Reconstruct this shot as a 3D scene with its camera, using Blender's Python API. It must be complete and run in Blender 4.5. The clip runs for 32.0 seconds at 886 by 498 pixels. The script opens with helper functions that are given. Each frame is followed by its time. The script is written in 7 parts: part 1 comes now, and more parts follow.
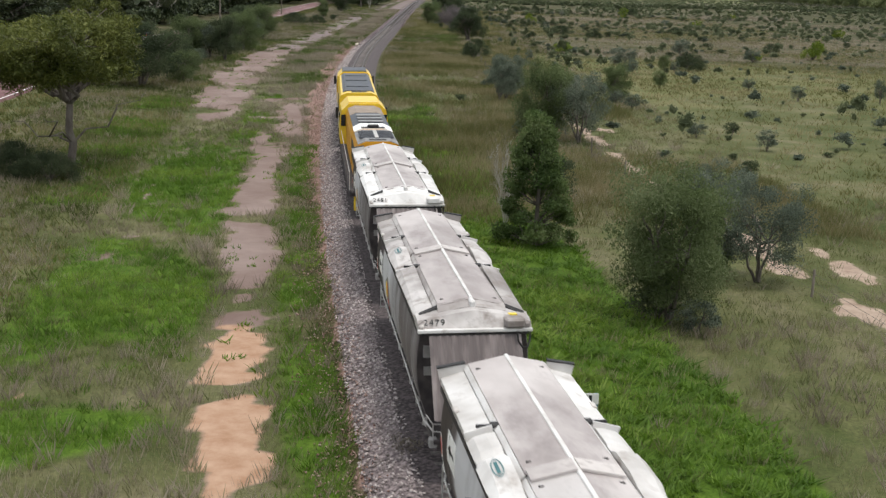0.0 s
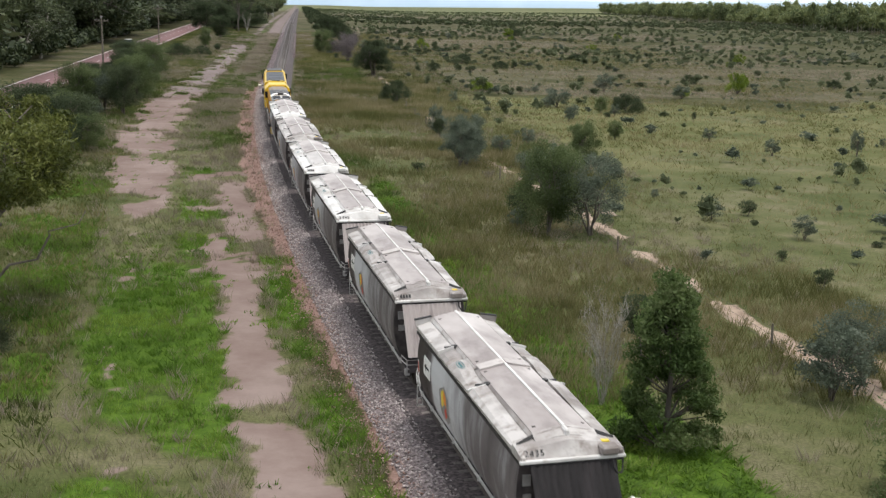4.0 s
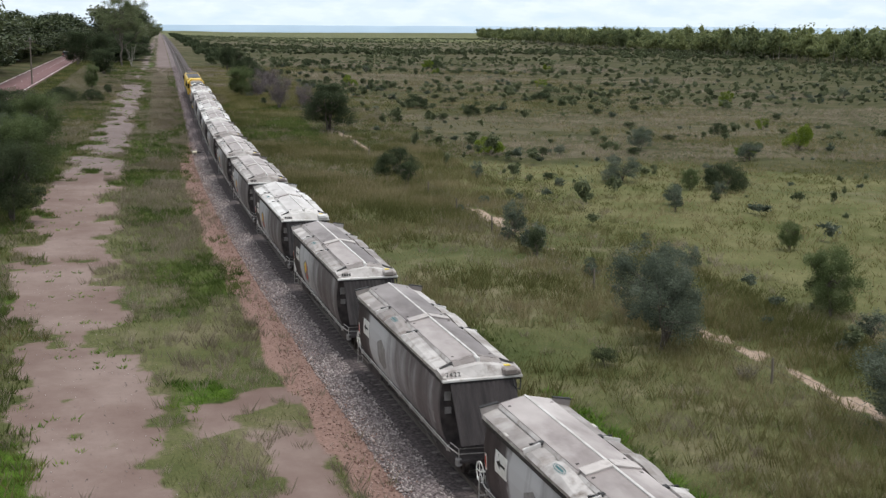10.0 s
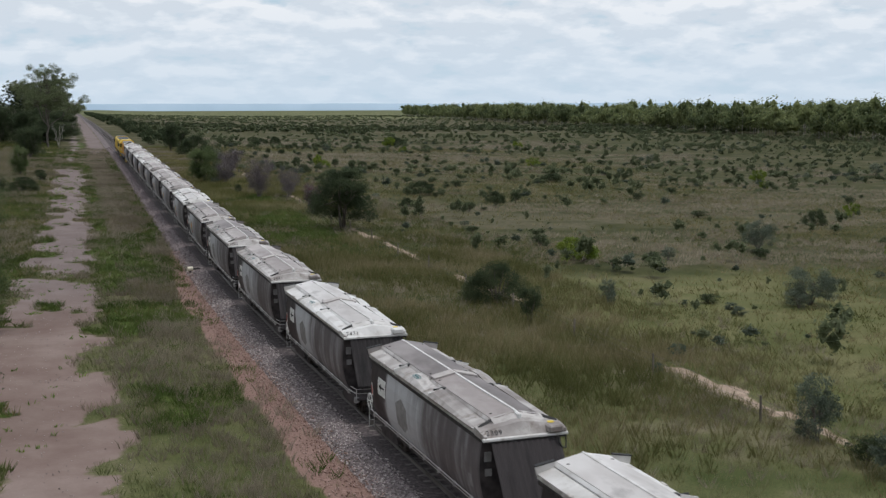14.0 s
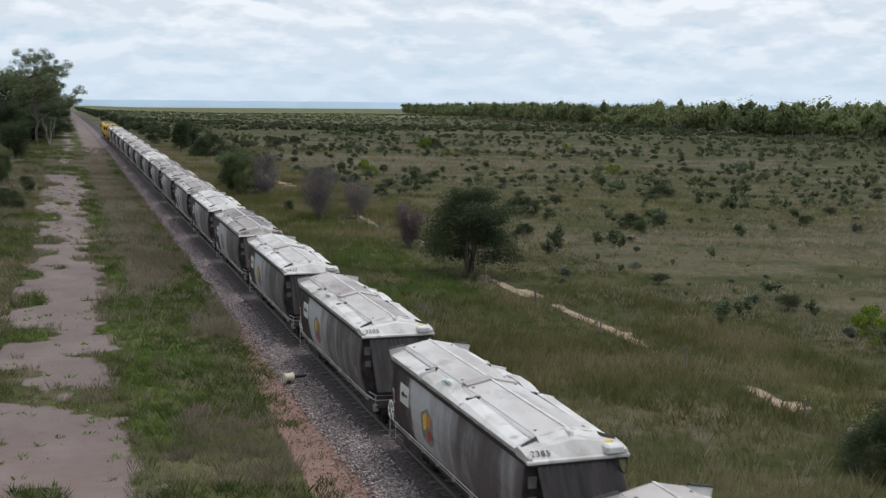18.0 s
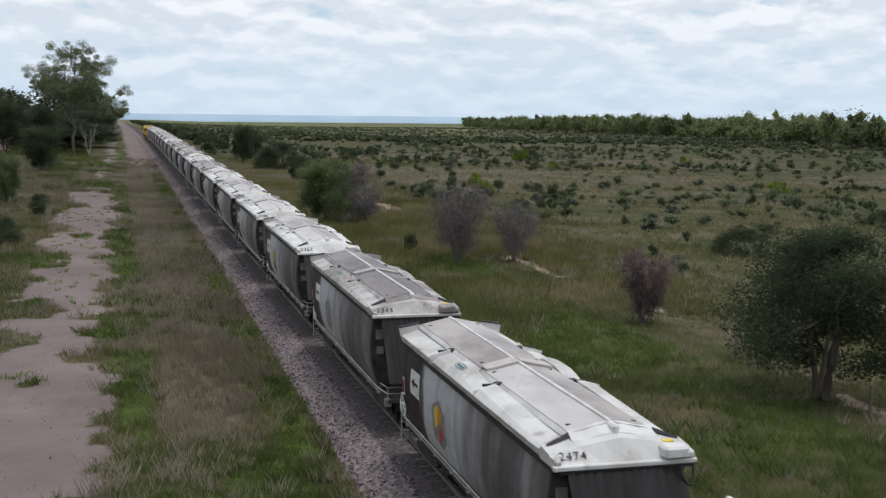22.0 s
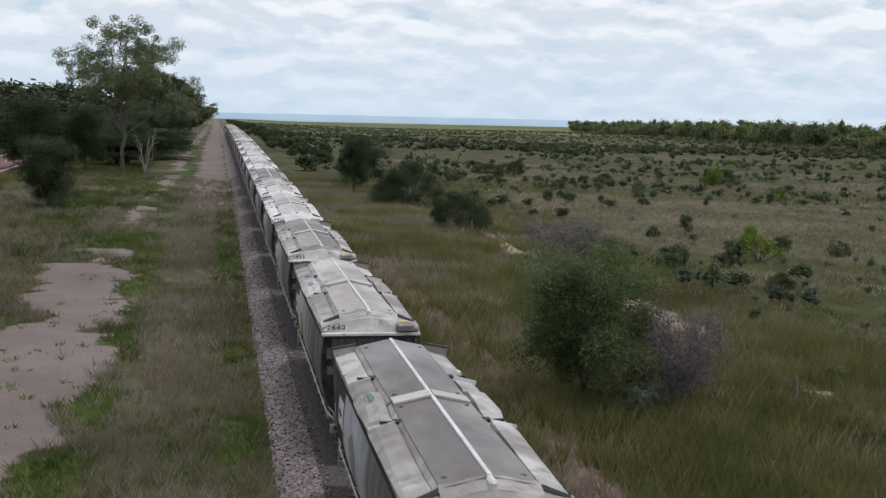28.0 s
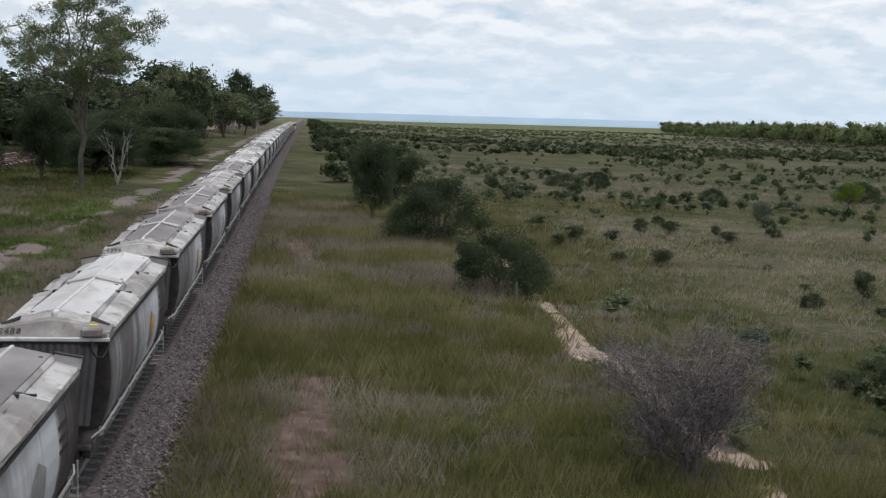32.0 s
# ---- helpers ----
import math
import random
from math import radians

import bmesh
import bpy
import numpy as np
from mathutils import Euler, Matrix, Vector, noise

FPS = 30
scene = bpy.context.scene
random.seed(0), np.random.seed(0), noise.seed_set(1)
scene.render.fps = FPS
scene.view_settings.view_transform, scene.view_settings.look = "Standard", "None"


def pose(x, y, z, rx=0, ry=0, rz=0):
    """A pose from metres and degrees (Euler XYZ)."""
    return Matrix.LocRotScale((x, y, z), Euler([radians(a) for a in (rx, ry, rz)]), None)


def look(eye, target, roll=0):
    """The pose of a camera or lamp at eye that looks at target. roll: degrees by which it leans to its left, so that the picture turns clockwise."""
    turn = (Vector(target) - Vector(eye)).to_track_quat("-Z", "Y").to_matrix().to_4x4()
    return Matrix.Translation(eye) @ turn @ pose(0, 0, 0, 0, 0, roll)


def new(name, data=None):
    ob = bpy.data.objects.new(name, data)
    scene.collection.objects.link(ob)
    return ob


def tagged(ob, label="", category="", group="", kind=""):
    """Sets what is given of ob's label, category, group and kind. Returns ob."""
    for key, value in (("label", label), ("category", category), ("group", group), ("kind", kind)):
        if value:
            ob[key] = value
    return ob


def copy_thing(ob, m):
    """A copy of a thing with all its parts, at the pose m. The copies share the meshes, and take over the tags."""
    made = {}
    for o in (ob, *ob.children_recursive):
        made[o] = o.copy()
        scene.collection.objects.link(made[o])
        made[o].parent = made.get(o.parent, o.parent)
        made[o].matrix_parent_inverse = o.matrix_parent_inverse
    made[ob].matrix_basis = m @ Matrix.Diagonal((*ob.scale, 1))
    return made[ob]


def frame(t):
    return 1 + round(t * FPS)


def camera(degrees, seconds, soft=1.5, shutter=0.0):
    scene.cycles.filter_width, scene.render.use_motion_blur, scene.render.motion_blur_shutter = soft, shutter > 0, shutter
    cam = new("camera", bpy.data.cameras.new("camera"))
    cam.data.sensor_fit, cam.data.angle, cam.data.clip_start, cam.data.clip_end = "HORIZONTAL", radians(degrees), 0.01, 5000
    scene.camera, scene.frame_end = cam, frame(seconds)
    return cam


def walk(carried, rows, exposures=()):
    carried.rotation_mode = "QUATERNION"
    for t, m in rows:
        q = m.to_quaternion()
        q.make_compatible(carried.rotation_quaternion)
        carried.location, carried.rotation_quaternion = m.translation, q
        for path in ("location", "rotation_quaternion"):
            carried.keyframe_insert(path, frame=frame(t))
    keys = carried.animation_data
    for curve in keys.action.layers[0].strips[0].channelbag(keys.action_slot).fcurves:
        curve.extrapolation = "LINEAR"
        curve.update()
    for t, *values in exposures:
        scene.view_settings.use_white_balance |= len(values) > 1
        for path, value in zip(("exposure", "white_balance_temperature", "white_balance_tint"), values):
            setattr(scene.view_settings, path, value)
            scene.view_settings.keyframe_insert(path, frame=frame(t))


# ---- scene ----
cam = camera(40.0, 32.0, soft=1.3, shutter=0.2)
PATH = [
    (0, (1.448, -0.61, 9.837), (1.387, 1.345, 9.423), 0.8),
    (0.5, (1.429, 1.461, 10.415), (1.373, 3.418, 10.006), 0.8),
    (1, (1.028, 3.631, 11.043), (1.009, 5.59, 10.637), 0.6),
    (1.5, (0.253, 5.717, 11.622), (0.25, 7.676, 11.221), 0.4),
    (2, (-0.704, 7.732, 12.118), (-0.676, 9.692, 11.722), 0.4),
    (2.5, (-1.953, 9.777, 12.447), (-1.878, 11.737, 12.054), 0.3),
    (4.5, (-9.122, 18.744, 13.513), (-8.884, 20.69, 13.118), 0.4),
    (5, (-11.096, 22.111, 13.609), (-10.777, 24.046, 13.217), 0.3),
    (5.5, (-12.864, 25.827, 13.723), (-12.547, 27.763, 13.333), 0.4),
    (6, (-14.438, 29.95, 13.769), (-14.123, 31.889, 13.394), 0.5),
    (6.5, (-15.685, 34.319, 13.837), (-15.373, 36.262, 13.475), 0.5),
    (7, (-16.6, 38.805, 13.868), (-16.291, 40.748, 13.508), 0.4),
    (7.5, (-17.294, 43.551, 13.893), (-16.985, 45.493, 13.533), 0.6),
    (8, (-17.679, 48.252, 13.943), (-17.367, 50.194, 13.583), 0.5),
    (8.5, (-17.907, 52.948, 14.068), (-17.59, 54.89, 13.707), 0.4),
    (9, (-18.004, 57.873, 14.136), (-17.676, 59.813, 13.776), 0.4),
    (9.5, (-18.149, 62.771, 14.329), (-17.788, 64.705, 13.97), 0.4),
    (10, (-18.546, 67.811, 14.444), (-18.169, 69.742, 14.089), 0.2),
    (10.5, (-19.359, 72.617, 14.394), (-18.982, 74.55, 14.045), 0.2),
    (11, (-20.125, 77.854, 13.974), (-19.748, 79.79, 13.642), 0.0),
    (11.5, (-21.095, 82.686, 13.566), (-20.697, 84.621, 13.254), 0.0),
    (12, (-21.997, 87.761, 13.254), (-21.565, 89.692, 12.966), 0.0),
    (12.5, (-22.906, 92.886, 13.233), (-22.418, 94.808, 12.969), 0.0),
    (13, (-23.636, 98.108, 13.266), (-23.116, 100.025, 13.025), -0.0),
    (13.5, (-24.383, 102.923, 13.337), (-23.864, 104.841, 13.107), -0.1),
    (14, (-25.142, 107.919, 13.558), (-24.627, 109.837, 13.326), -0.2),
    (14.5, (-25.87, 113.075, 13.609), (-25.342, 114.99, 13.376), -0.3),
    (16.5, (-27.709, 136.096, 13.93), (-27.173, 138.009, 13.698), 0.3),
    (17, (-27.714, 141.425, 14.06), (-27.178, 143.338, 13.828), 0.4),
    (17.5, (-27.594, 146.633, 13.812), (-27.06, 148.547, 13.579), 0.4),
    (18, (-27.327, 151.952, 12.886), (-26.795, 153.866, 12.653), 0.4),
    (18.5, (-27.059, 157.275, 12.026), (-26.528, 159.189, 11.794), 0.4),
    (19, (-26.691, 162.752, 11.303), (-26.171, 164.671, 11.08), 0.4),
    (19.5, (-26.446, 168.329, 10.603), (-25.978, 170.262, 10.389), 0.4),
    (20, (-26.23, 173.989, 10.256), (-25.774, 175.925, 10.049), 0.5),
    (20.5, (-26.094, 179.589, 10.329), (-25.639, 181.525, 10.123), 0.5),
    (21, (-25.966, 185.064, 10.398), (-25.512, 187.001, 10.192), 0.5),
    (21.5, (-25.963, 190.473, 10.61), (-25.51, 192.41, 10.402), 0.6),
    (22, (-25.844, 196.093, 10.829), (-25.395, 198.03, 10.62), 0.5),
    (22.5, (-25.8, 201.705, 11.039), (-25.353, 203.643, 10.832), 0.6),
    (23, (-25.839, 207.254, 11.14), (-25.394, 209.192, 10.933), 0.6),
    (23.5, (-25.919, 212.804, 11.17), (-25.475, 214.743, 10.964), 0.7),
    (24, (-26.088, 218.235, 11.131), (-25.646, 220.175, 10.925), 0.7),
    (24.5, (-26.185, 223.625, 11.241), (-25.758, 225.569, 11.035), 0.7),
    (25, (-26.055, 228.874, 11.396), (-25.644, 230.821, 11.19), 0.7),
    (25.5, (-25.749, 234.221, 11.476), (-25.358, 236.172, 11.271), 0.7),
    (26, (-25.307, 239.524, 11.533), (-24.938, 241.479, 11.329), 0.8),
    (26.5, (-24.982, 244.604, 11.712), (-24.632, 246.562, 11.506), 1.0),
    (28.5, (-22.953, 266.018, 11.663), (-22.668, 267.987, 11.455), 1.2),
    (29, (-22.425, 271.26, 11.628), (-22.155, 273.23, 11.42), 1.2),
    (29.5, (-21.904, 276.432, 11.584), (-21.649, 278.405, 11.375), 1.2),
    (30, (-21.361, 281.669, 11.559), (-21.12, 283.644, 11.35), 1.3),
    (30.5, (-20.378, 286.476, 11.639), (-20.149, 288.452, 11.43), 1.3),
    (31, (-18.781, 291.323, 11.61), (-18.56, 293.3, 11.402), 1.3),
    (31.5, (-16.791, 295.591, 11.715), (-16.59, 297.57, 11.504), 1.6),
    (32, (-14.439, 299.773, 11.673), (-14.282, 301.755, 11.462), 1.5),
]
EXPOSE = [(0.0, 0.5, 6500, 10), (4.0, 0.58, 6500, 10), (8.0, 0.45, 6450, 10), (11.0, 0.22, 6350, 10), (13.5, -0.08, 6250, 10), (16.5, 0.0, 6200, 10), (20.0, 0.02, 6200, 10), (32.0, 0.0, 6200, 10)]
walk(cam, [(t, look(eye, target, roll)) for t, eye, target, roll in PATH], EXPOSE)

# ---- sky and sun ----
SUN_AZ, SUN_EL = 130.0, 76.0          # degrees clockwise from +y, degrees above the plain
world = bpy.data.worlds.new("sky")
scene.world = world
world.use_nodes = True
wt = world.node_tree
wt.nodes.clear()


w_out = wt.nodes.new("ShaderNodeOutputWorld")
w_bg = wt.nodes.new("ShaderNodeBackground")
w_sky = wt.nodes.new("ShaderNodeTexSky")
w_sky.sky_type, w_sky.sun_disc = "NISHITA", False
w_sky.sun_elevation, w_sky.sun_rotation = radians(SUN_EL), radians(SUN_AZ)
w_sky.air_density, w_sky.dust_density = 1.2, 0.2
w_co = wt.nodes.new("ShaderNodeTexCoord")
w_sep = wt.nodes.new("ShaderNodeSeparateXYZ")
wt.links.new(w_co.outputs["Generated"], w_sep.inputs[0])


def w_math(op, a, b=0.0, c=0.0):
    n = wt.nodes.new("ShaderNodeMath")
    n.operation = op
    for k, v in enumerate((a, b, c)):
        if isinstance(v, (int, float)):
            n.inputs[k].default_value = v
        else:
            wt.links.new(v, n.inputs[k])
    return n.outputs[0]


def w_noise(vector, scale, detail, rough):
    n = wt.nodes.new("ShaderNodeTexNoise")
    n.inputs["Scale"].default_value, n.inputs["Detail"].default_value, n.inputs["Roughness"].default_value = scale, detail, rough
    wt.links.new(vector, n.inputs["Vector"])
    return n.outputs["Fac"]


def w_ramp(fac, *stops):
    r = wt.nodes.new("ShaderNodeValToRGB")
    r.color_ramp.interpolation = "EASE"
    while len(r.color_ramp.elements) < len(stops):
        r.color_ramp.elements.new(0.5)
    for e, (p, c) in zip(r.color_ramp.elements, stops):
        e.position, e.color = p, (*c, 1)
    wt.links.new(fac, r.inputs[0])
    return r.outputs[0]


def w_blend(fac, a, b):
    x = wt.nodes.new("ShaderNodeMix")
    x.data_type = "RGBA"
    for key, value in (("Factor", fac), ("A", a), ("B", b)):
        if isinstance(value, tuple):
            x.inputs[key].default_value = (*value, 1)
        elif isinstance(value, float):
            x.inputs[key].default_value = value
        else:
            wt.links.new(value, x.inputs[key])
    return x.outputs["Result"]


# a flat layer of fair-weather cloud: directions spread on a plane overhead, so that rows close up towards the horizon
def w_overhead(lift):
    up = w_math("ADD", w_math("MAXIMUM", w_sep.outputs["Z"], 0.0), 0.31 + lift)
    flat = wt.nodes.new("ShaderNodeCombineXYZ")
    wt.links.new(w_math("DIVIDE", w_sep.outputs["X"], up), flat.inputs["X"])
    wt.links.new(w_math("DIVIDE", w_sep.outputs["Y"], up), flat.inputs["Y"])
    return flat.outputs[0]


w_body = w_noise(w_overhead(0.0), 8.6, 9.0, 0.52)
w_above = w_noise(w_overhead(0.011), 8.6, 9.0, 0.52)
w_cover = w_ramp(w_body, (0.28, (0, 0, 0)), (0.44, (1, 1, 1)))
w_shade = w_math("ADD", w_math("MULTIPLY", w_math("SUBTRACT", w_body, w_above), 2.1), w_math("MULTIPLY", w_noise(w_overhead(0.3), 2.0, 3.0, 0.5), 1.0))
w_cloud = w_ramp(w_shade, (0.36, (0.71, 0.755, 0.8)), (0.52, (0.775, 0.815, 0.85)), (0.64, (0.83, 0.855, 0.88)), (0.8, (0.92, 0.925, 0.93)))
w_mul = wt.nodes.new("ShaderNodeVectorMath")
w_mul.operation = "SCALE"
w_mul.inputs["Scale"].default_value = 0.06
wt.links.new(w_sky.outputs[0], w_mul.inputs[0])
w_clear = w_blend(0.8, w_mul.outputs[0], (0.58, 0.73, 0.84))
w_mixed = w_blend(w_cover, w_clear, w_cloud)
# milky air low over the plain
w_hz = wt.nodes.new("ShaderNodeMapRange")
w_hz.inputs["From Min"].default_value, w_hz.inputs["From Max"].default_value = 0.0, 0.095
w_hz.inputs["To Min"].default_value, w_hz.inputs["To Max"].default_value = 0.8, 0.0
wt.links.new(w_sep.outputs["Z"], w_hz.inputs["Value"])
wt.links.new(w_blend(w_hz.outputs[0], w_mixed, (0.61, 0.725, 0.825)), w_bg.inputs["Color"])
w_bg.inputs["Strength"].default_value = 1.0
wt.links.new(w_bg.outputs[0], w_out.inputs["Surface"])

sun = new("sun", bpy.data.lights.new("sun", "SUN"))
sun.data.energy, sun.data.angle, sun.data.color = 1.6, radians(9.0), (1.0, 0.95, 0.88)
_a, _e = radians(SUN_AZ), radians(SUN_EL)
sun.matrix_basis = look((0, 0, 60), (-math.sin(_a) * math.cos(_e), -math.cos(_a) * math.cos(_e), 60 - math.sin(_e)))

# ---- materials ----


def material(name, *stops, scale=3.0, detail=6.0, rough=0.8, metal=0.0, bump=0.0, bump_scale=40.0, island=0.0, per_object=0.0,
             stretch=(1, 1, 1), dirt=None, dirt_at=(0.5, 0.7), dirt_scale=1.0, coords="Object", spec=0.3, glow=0.0, thin=0.0):
    """A node material: two or three colours mixed by grain, a second coarser layer of dirt, and fine relief."""
    m = bpy.data.materials.new(name)
    m.use_nodes = True
    t = m.node_tree
    b = t.nodes["Principled BSDF"]
    b.inputs["Roughness"].default_value, b.inputs["Metallic"].default_value = rough, metal
    b.inputs["Specular IOR Level"].default_value = spec
    co = t.nodes.new("ShaderNodeTexCoord")
    mp = t.nodes.new("ShaderNodeMapping")
    mp.inputs["Scale"].default_value = stretch
    t.links.new(co.outputs[coords], mp.inputs[0])
    n = t.nodes.new("ShaderNodeTexNoise")
    n.inputs["Scale"].default_value, n.inputs["Detail"].default_value = scale, detail
    t.links.new(mp.outputs[0], n.inputs["Vector"])
    r = t.nodes.new("ShaderNodeValToRGB")
    while len(r.color_ramp.elements) < len(stops):
        r.color_ramp.elements.new(0.5)
    for i, c in enumerate(stops):
        r.color_ramp.elements[i].position = 0.33 + 0.34 * i / max(1, len(stops) - 1)
        r.color_ramp.elements[i].color = (*c, 1)
    fac = n.outputs["Fac"]
    for amount, kind in ((island, "ShaderNodeNewGeometry"), (per_object, "ShaderNodeObjectInfo")):
        if amount:
            g = t.nodes.new(kind)
            ma = t.nodes.new("ShaderNodeMath")
            ma.operation = "MULTIPLY_ADD"
            ma.inputs[1].default_value = amount
            t.links.new(g.outputs["Random Per Island" if island and kind.endswith("Geometry") else "Random"], ma.inputs[0])
            sub = t.nodes.new("ShaderNodeMath")
            sub.operation = "SUBTRACT"
            sub.inputs[1].default_value = amount / 2
            t.links.new(fac, sub.inputs[0])
            t.links.new(sub.outputs[0], ma.inputs[2])
            fac = ma.outputs[0]
    t.links.new(fac, r.inputs[0])
    colour = r.outputs[0]
    if dirt:
        n2 = t.nodes.new("ShaderNodeTexNoise")
        n2.inputs["Scale"].default_value, n2.inputs["Detail"].default_value, n2.inputs["Roughness"].default_value = dirt_scale, 8, 0.65
        t.links.new(mp.outputs[0], n2.inputs["Vector"])
        mr = t.nodes.new("ShaderNodeMapRange")
        mr.inputs["From Min"].default_value, mr.inputs["From Max"].default_value = dirt_at
        t.links.new(n2.outputs["Fac"], mr.inputs["Value"])
        mx = t.nodes.new("ShaderNodeMix")
        mx.data_type = "RGBA"
        mx.inputs["B"].default_value = (*dirt, 1)
        t.links.new(mr.outputs[0], mx.inputs["Factor"])
        t.links.new(colour, mx.inputs["A"])
        colour = mx.outputs["Result"]
    t.links.new(colour, b.inputs["Base Color"])
    if glow:
        t.links.new(colour, b.inputs["Emission Color"])
        b.inputs["Emission Strength"].default_value = glow
    if thin:
        tl = t.nodes.new("ShaderNodeBsdfTranslucent")
        t.links.new(colour, tl.inputs["Color"])
        ms = t.nodes.new("ShaderNodeMixShader")
        ms.inputs[0].default_value = thin
        t.links.new(b.outputs[0], ms.inputs[1])
        t.links.new(tl.outputs[0], ms.inputs[2])
        t.links.new(ms.outputs[0], t.nodes["Material Output"].inputs["Surface"])
    if bump:
        nb = t.nodes.new("ShaderNodeTexNoise")
        nb.inputs["Scale"].default_value, nb.inputs["Detail"].default_value = bump_scale, 4
        t.links.new(mp.outputs[0], nb.inputs["Vector"])
        bu = t.nodes.new("ShaderNodeBump")
        bu.inputs["Strength"].default_value, bu.inputs["Distance"].default_value = bump, 0.02
        t.links.new(nb.outputs["Fac"], bu.inputs["Height"])
        t.links.new(bu.outputs[0], b.inputs["Normal"])
    return m


LIDS = {
    "white": material("clean_lid", (0.4, 0.37, 0.36), (0.53, 0.503, 0.492), (0.63, 0.608, 0.6), scale=0.7, rough=0.45, bump=0.1, per_object=0.15,
                      dirt=(0.2, 0.178, 0.175), dirt_at=(0.54, 0.8), dirt_scale=1.3, stretch=(1, 0.4, 1)),
    "mid": material("dusty_lid", (0.275, 0.24, 0.232), (0.39, 0.35, 0.34), (0.5, 0.46, 0.447), scale=0.7, rough=0.5, bump=0.12, per_object=0.15,
                    dirt=(0.17, 0.14, 0.137), dirt_at=(0.5, 0.78), dirt_scale=0.9, stretch=(1, 0.5, 1)),
    "grey": material("grimy_lid", (0.14, 0.121, 0.12), (0.205, 0.182, 0.18), (0.29, 0.262, 0.258), scale=0.7, rough=0.55, bump=0.12, per_object=0.15,
                     dirt=(0.1, 0.084, 0.083), dirt_at=(0.5, 0.78), dirt_scale=0.9, stretch=(1, 0.5, 1)),
}
M_GRIMYBAND = material("grimy_lid_band", (0.21, 0.185, 0.177), (0.32, 0.293, 0.281), (0.49, 0.462, 0.449), scale=0.9, rough=0.5, bump=0.1, per_object=0.3,
                       dirt=(0.15, 0.118, 0.1), dirt_at=(0.5, 0.72), dirt_scale=1.6)
M_BAND = material("lid_band_white", (0.44, 0.416, 0.398), (0.575, 0.555, 0.54), (0.665, 0.65, 0.64), scale=1.0, rough=0.45, bump=0.1, per_object=0.2,
                  dirt=(0.25, 0.205, 0.175), dirt_at=(0.56, 0.8), dirt_scale=1.8)
M_JOINT = material("lid_joint", (0.36, 0.325, 0.315), (0.52, 0.48, 0.46), scale=2, rough=0.5, bump=0.1, per_object=0.3, dirt=(0.17, 0.14, 0.13), dirt_at=(0.55, 0.75), dirt_scale=2)
M_RIM = material("grimy_rim", (0.36, 0.33, 0.31), (0.56, 0.525, 0.5), scale=4, rough=0.6, dirt=(0.14, 0.12, 0.11), dirt_at=(0.5, 0.75), dirt_scale=3)


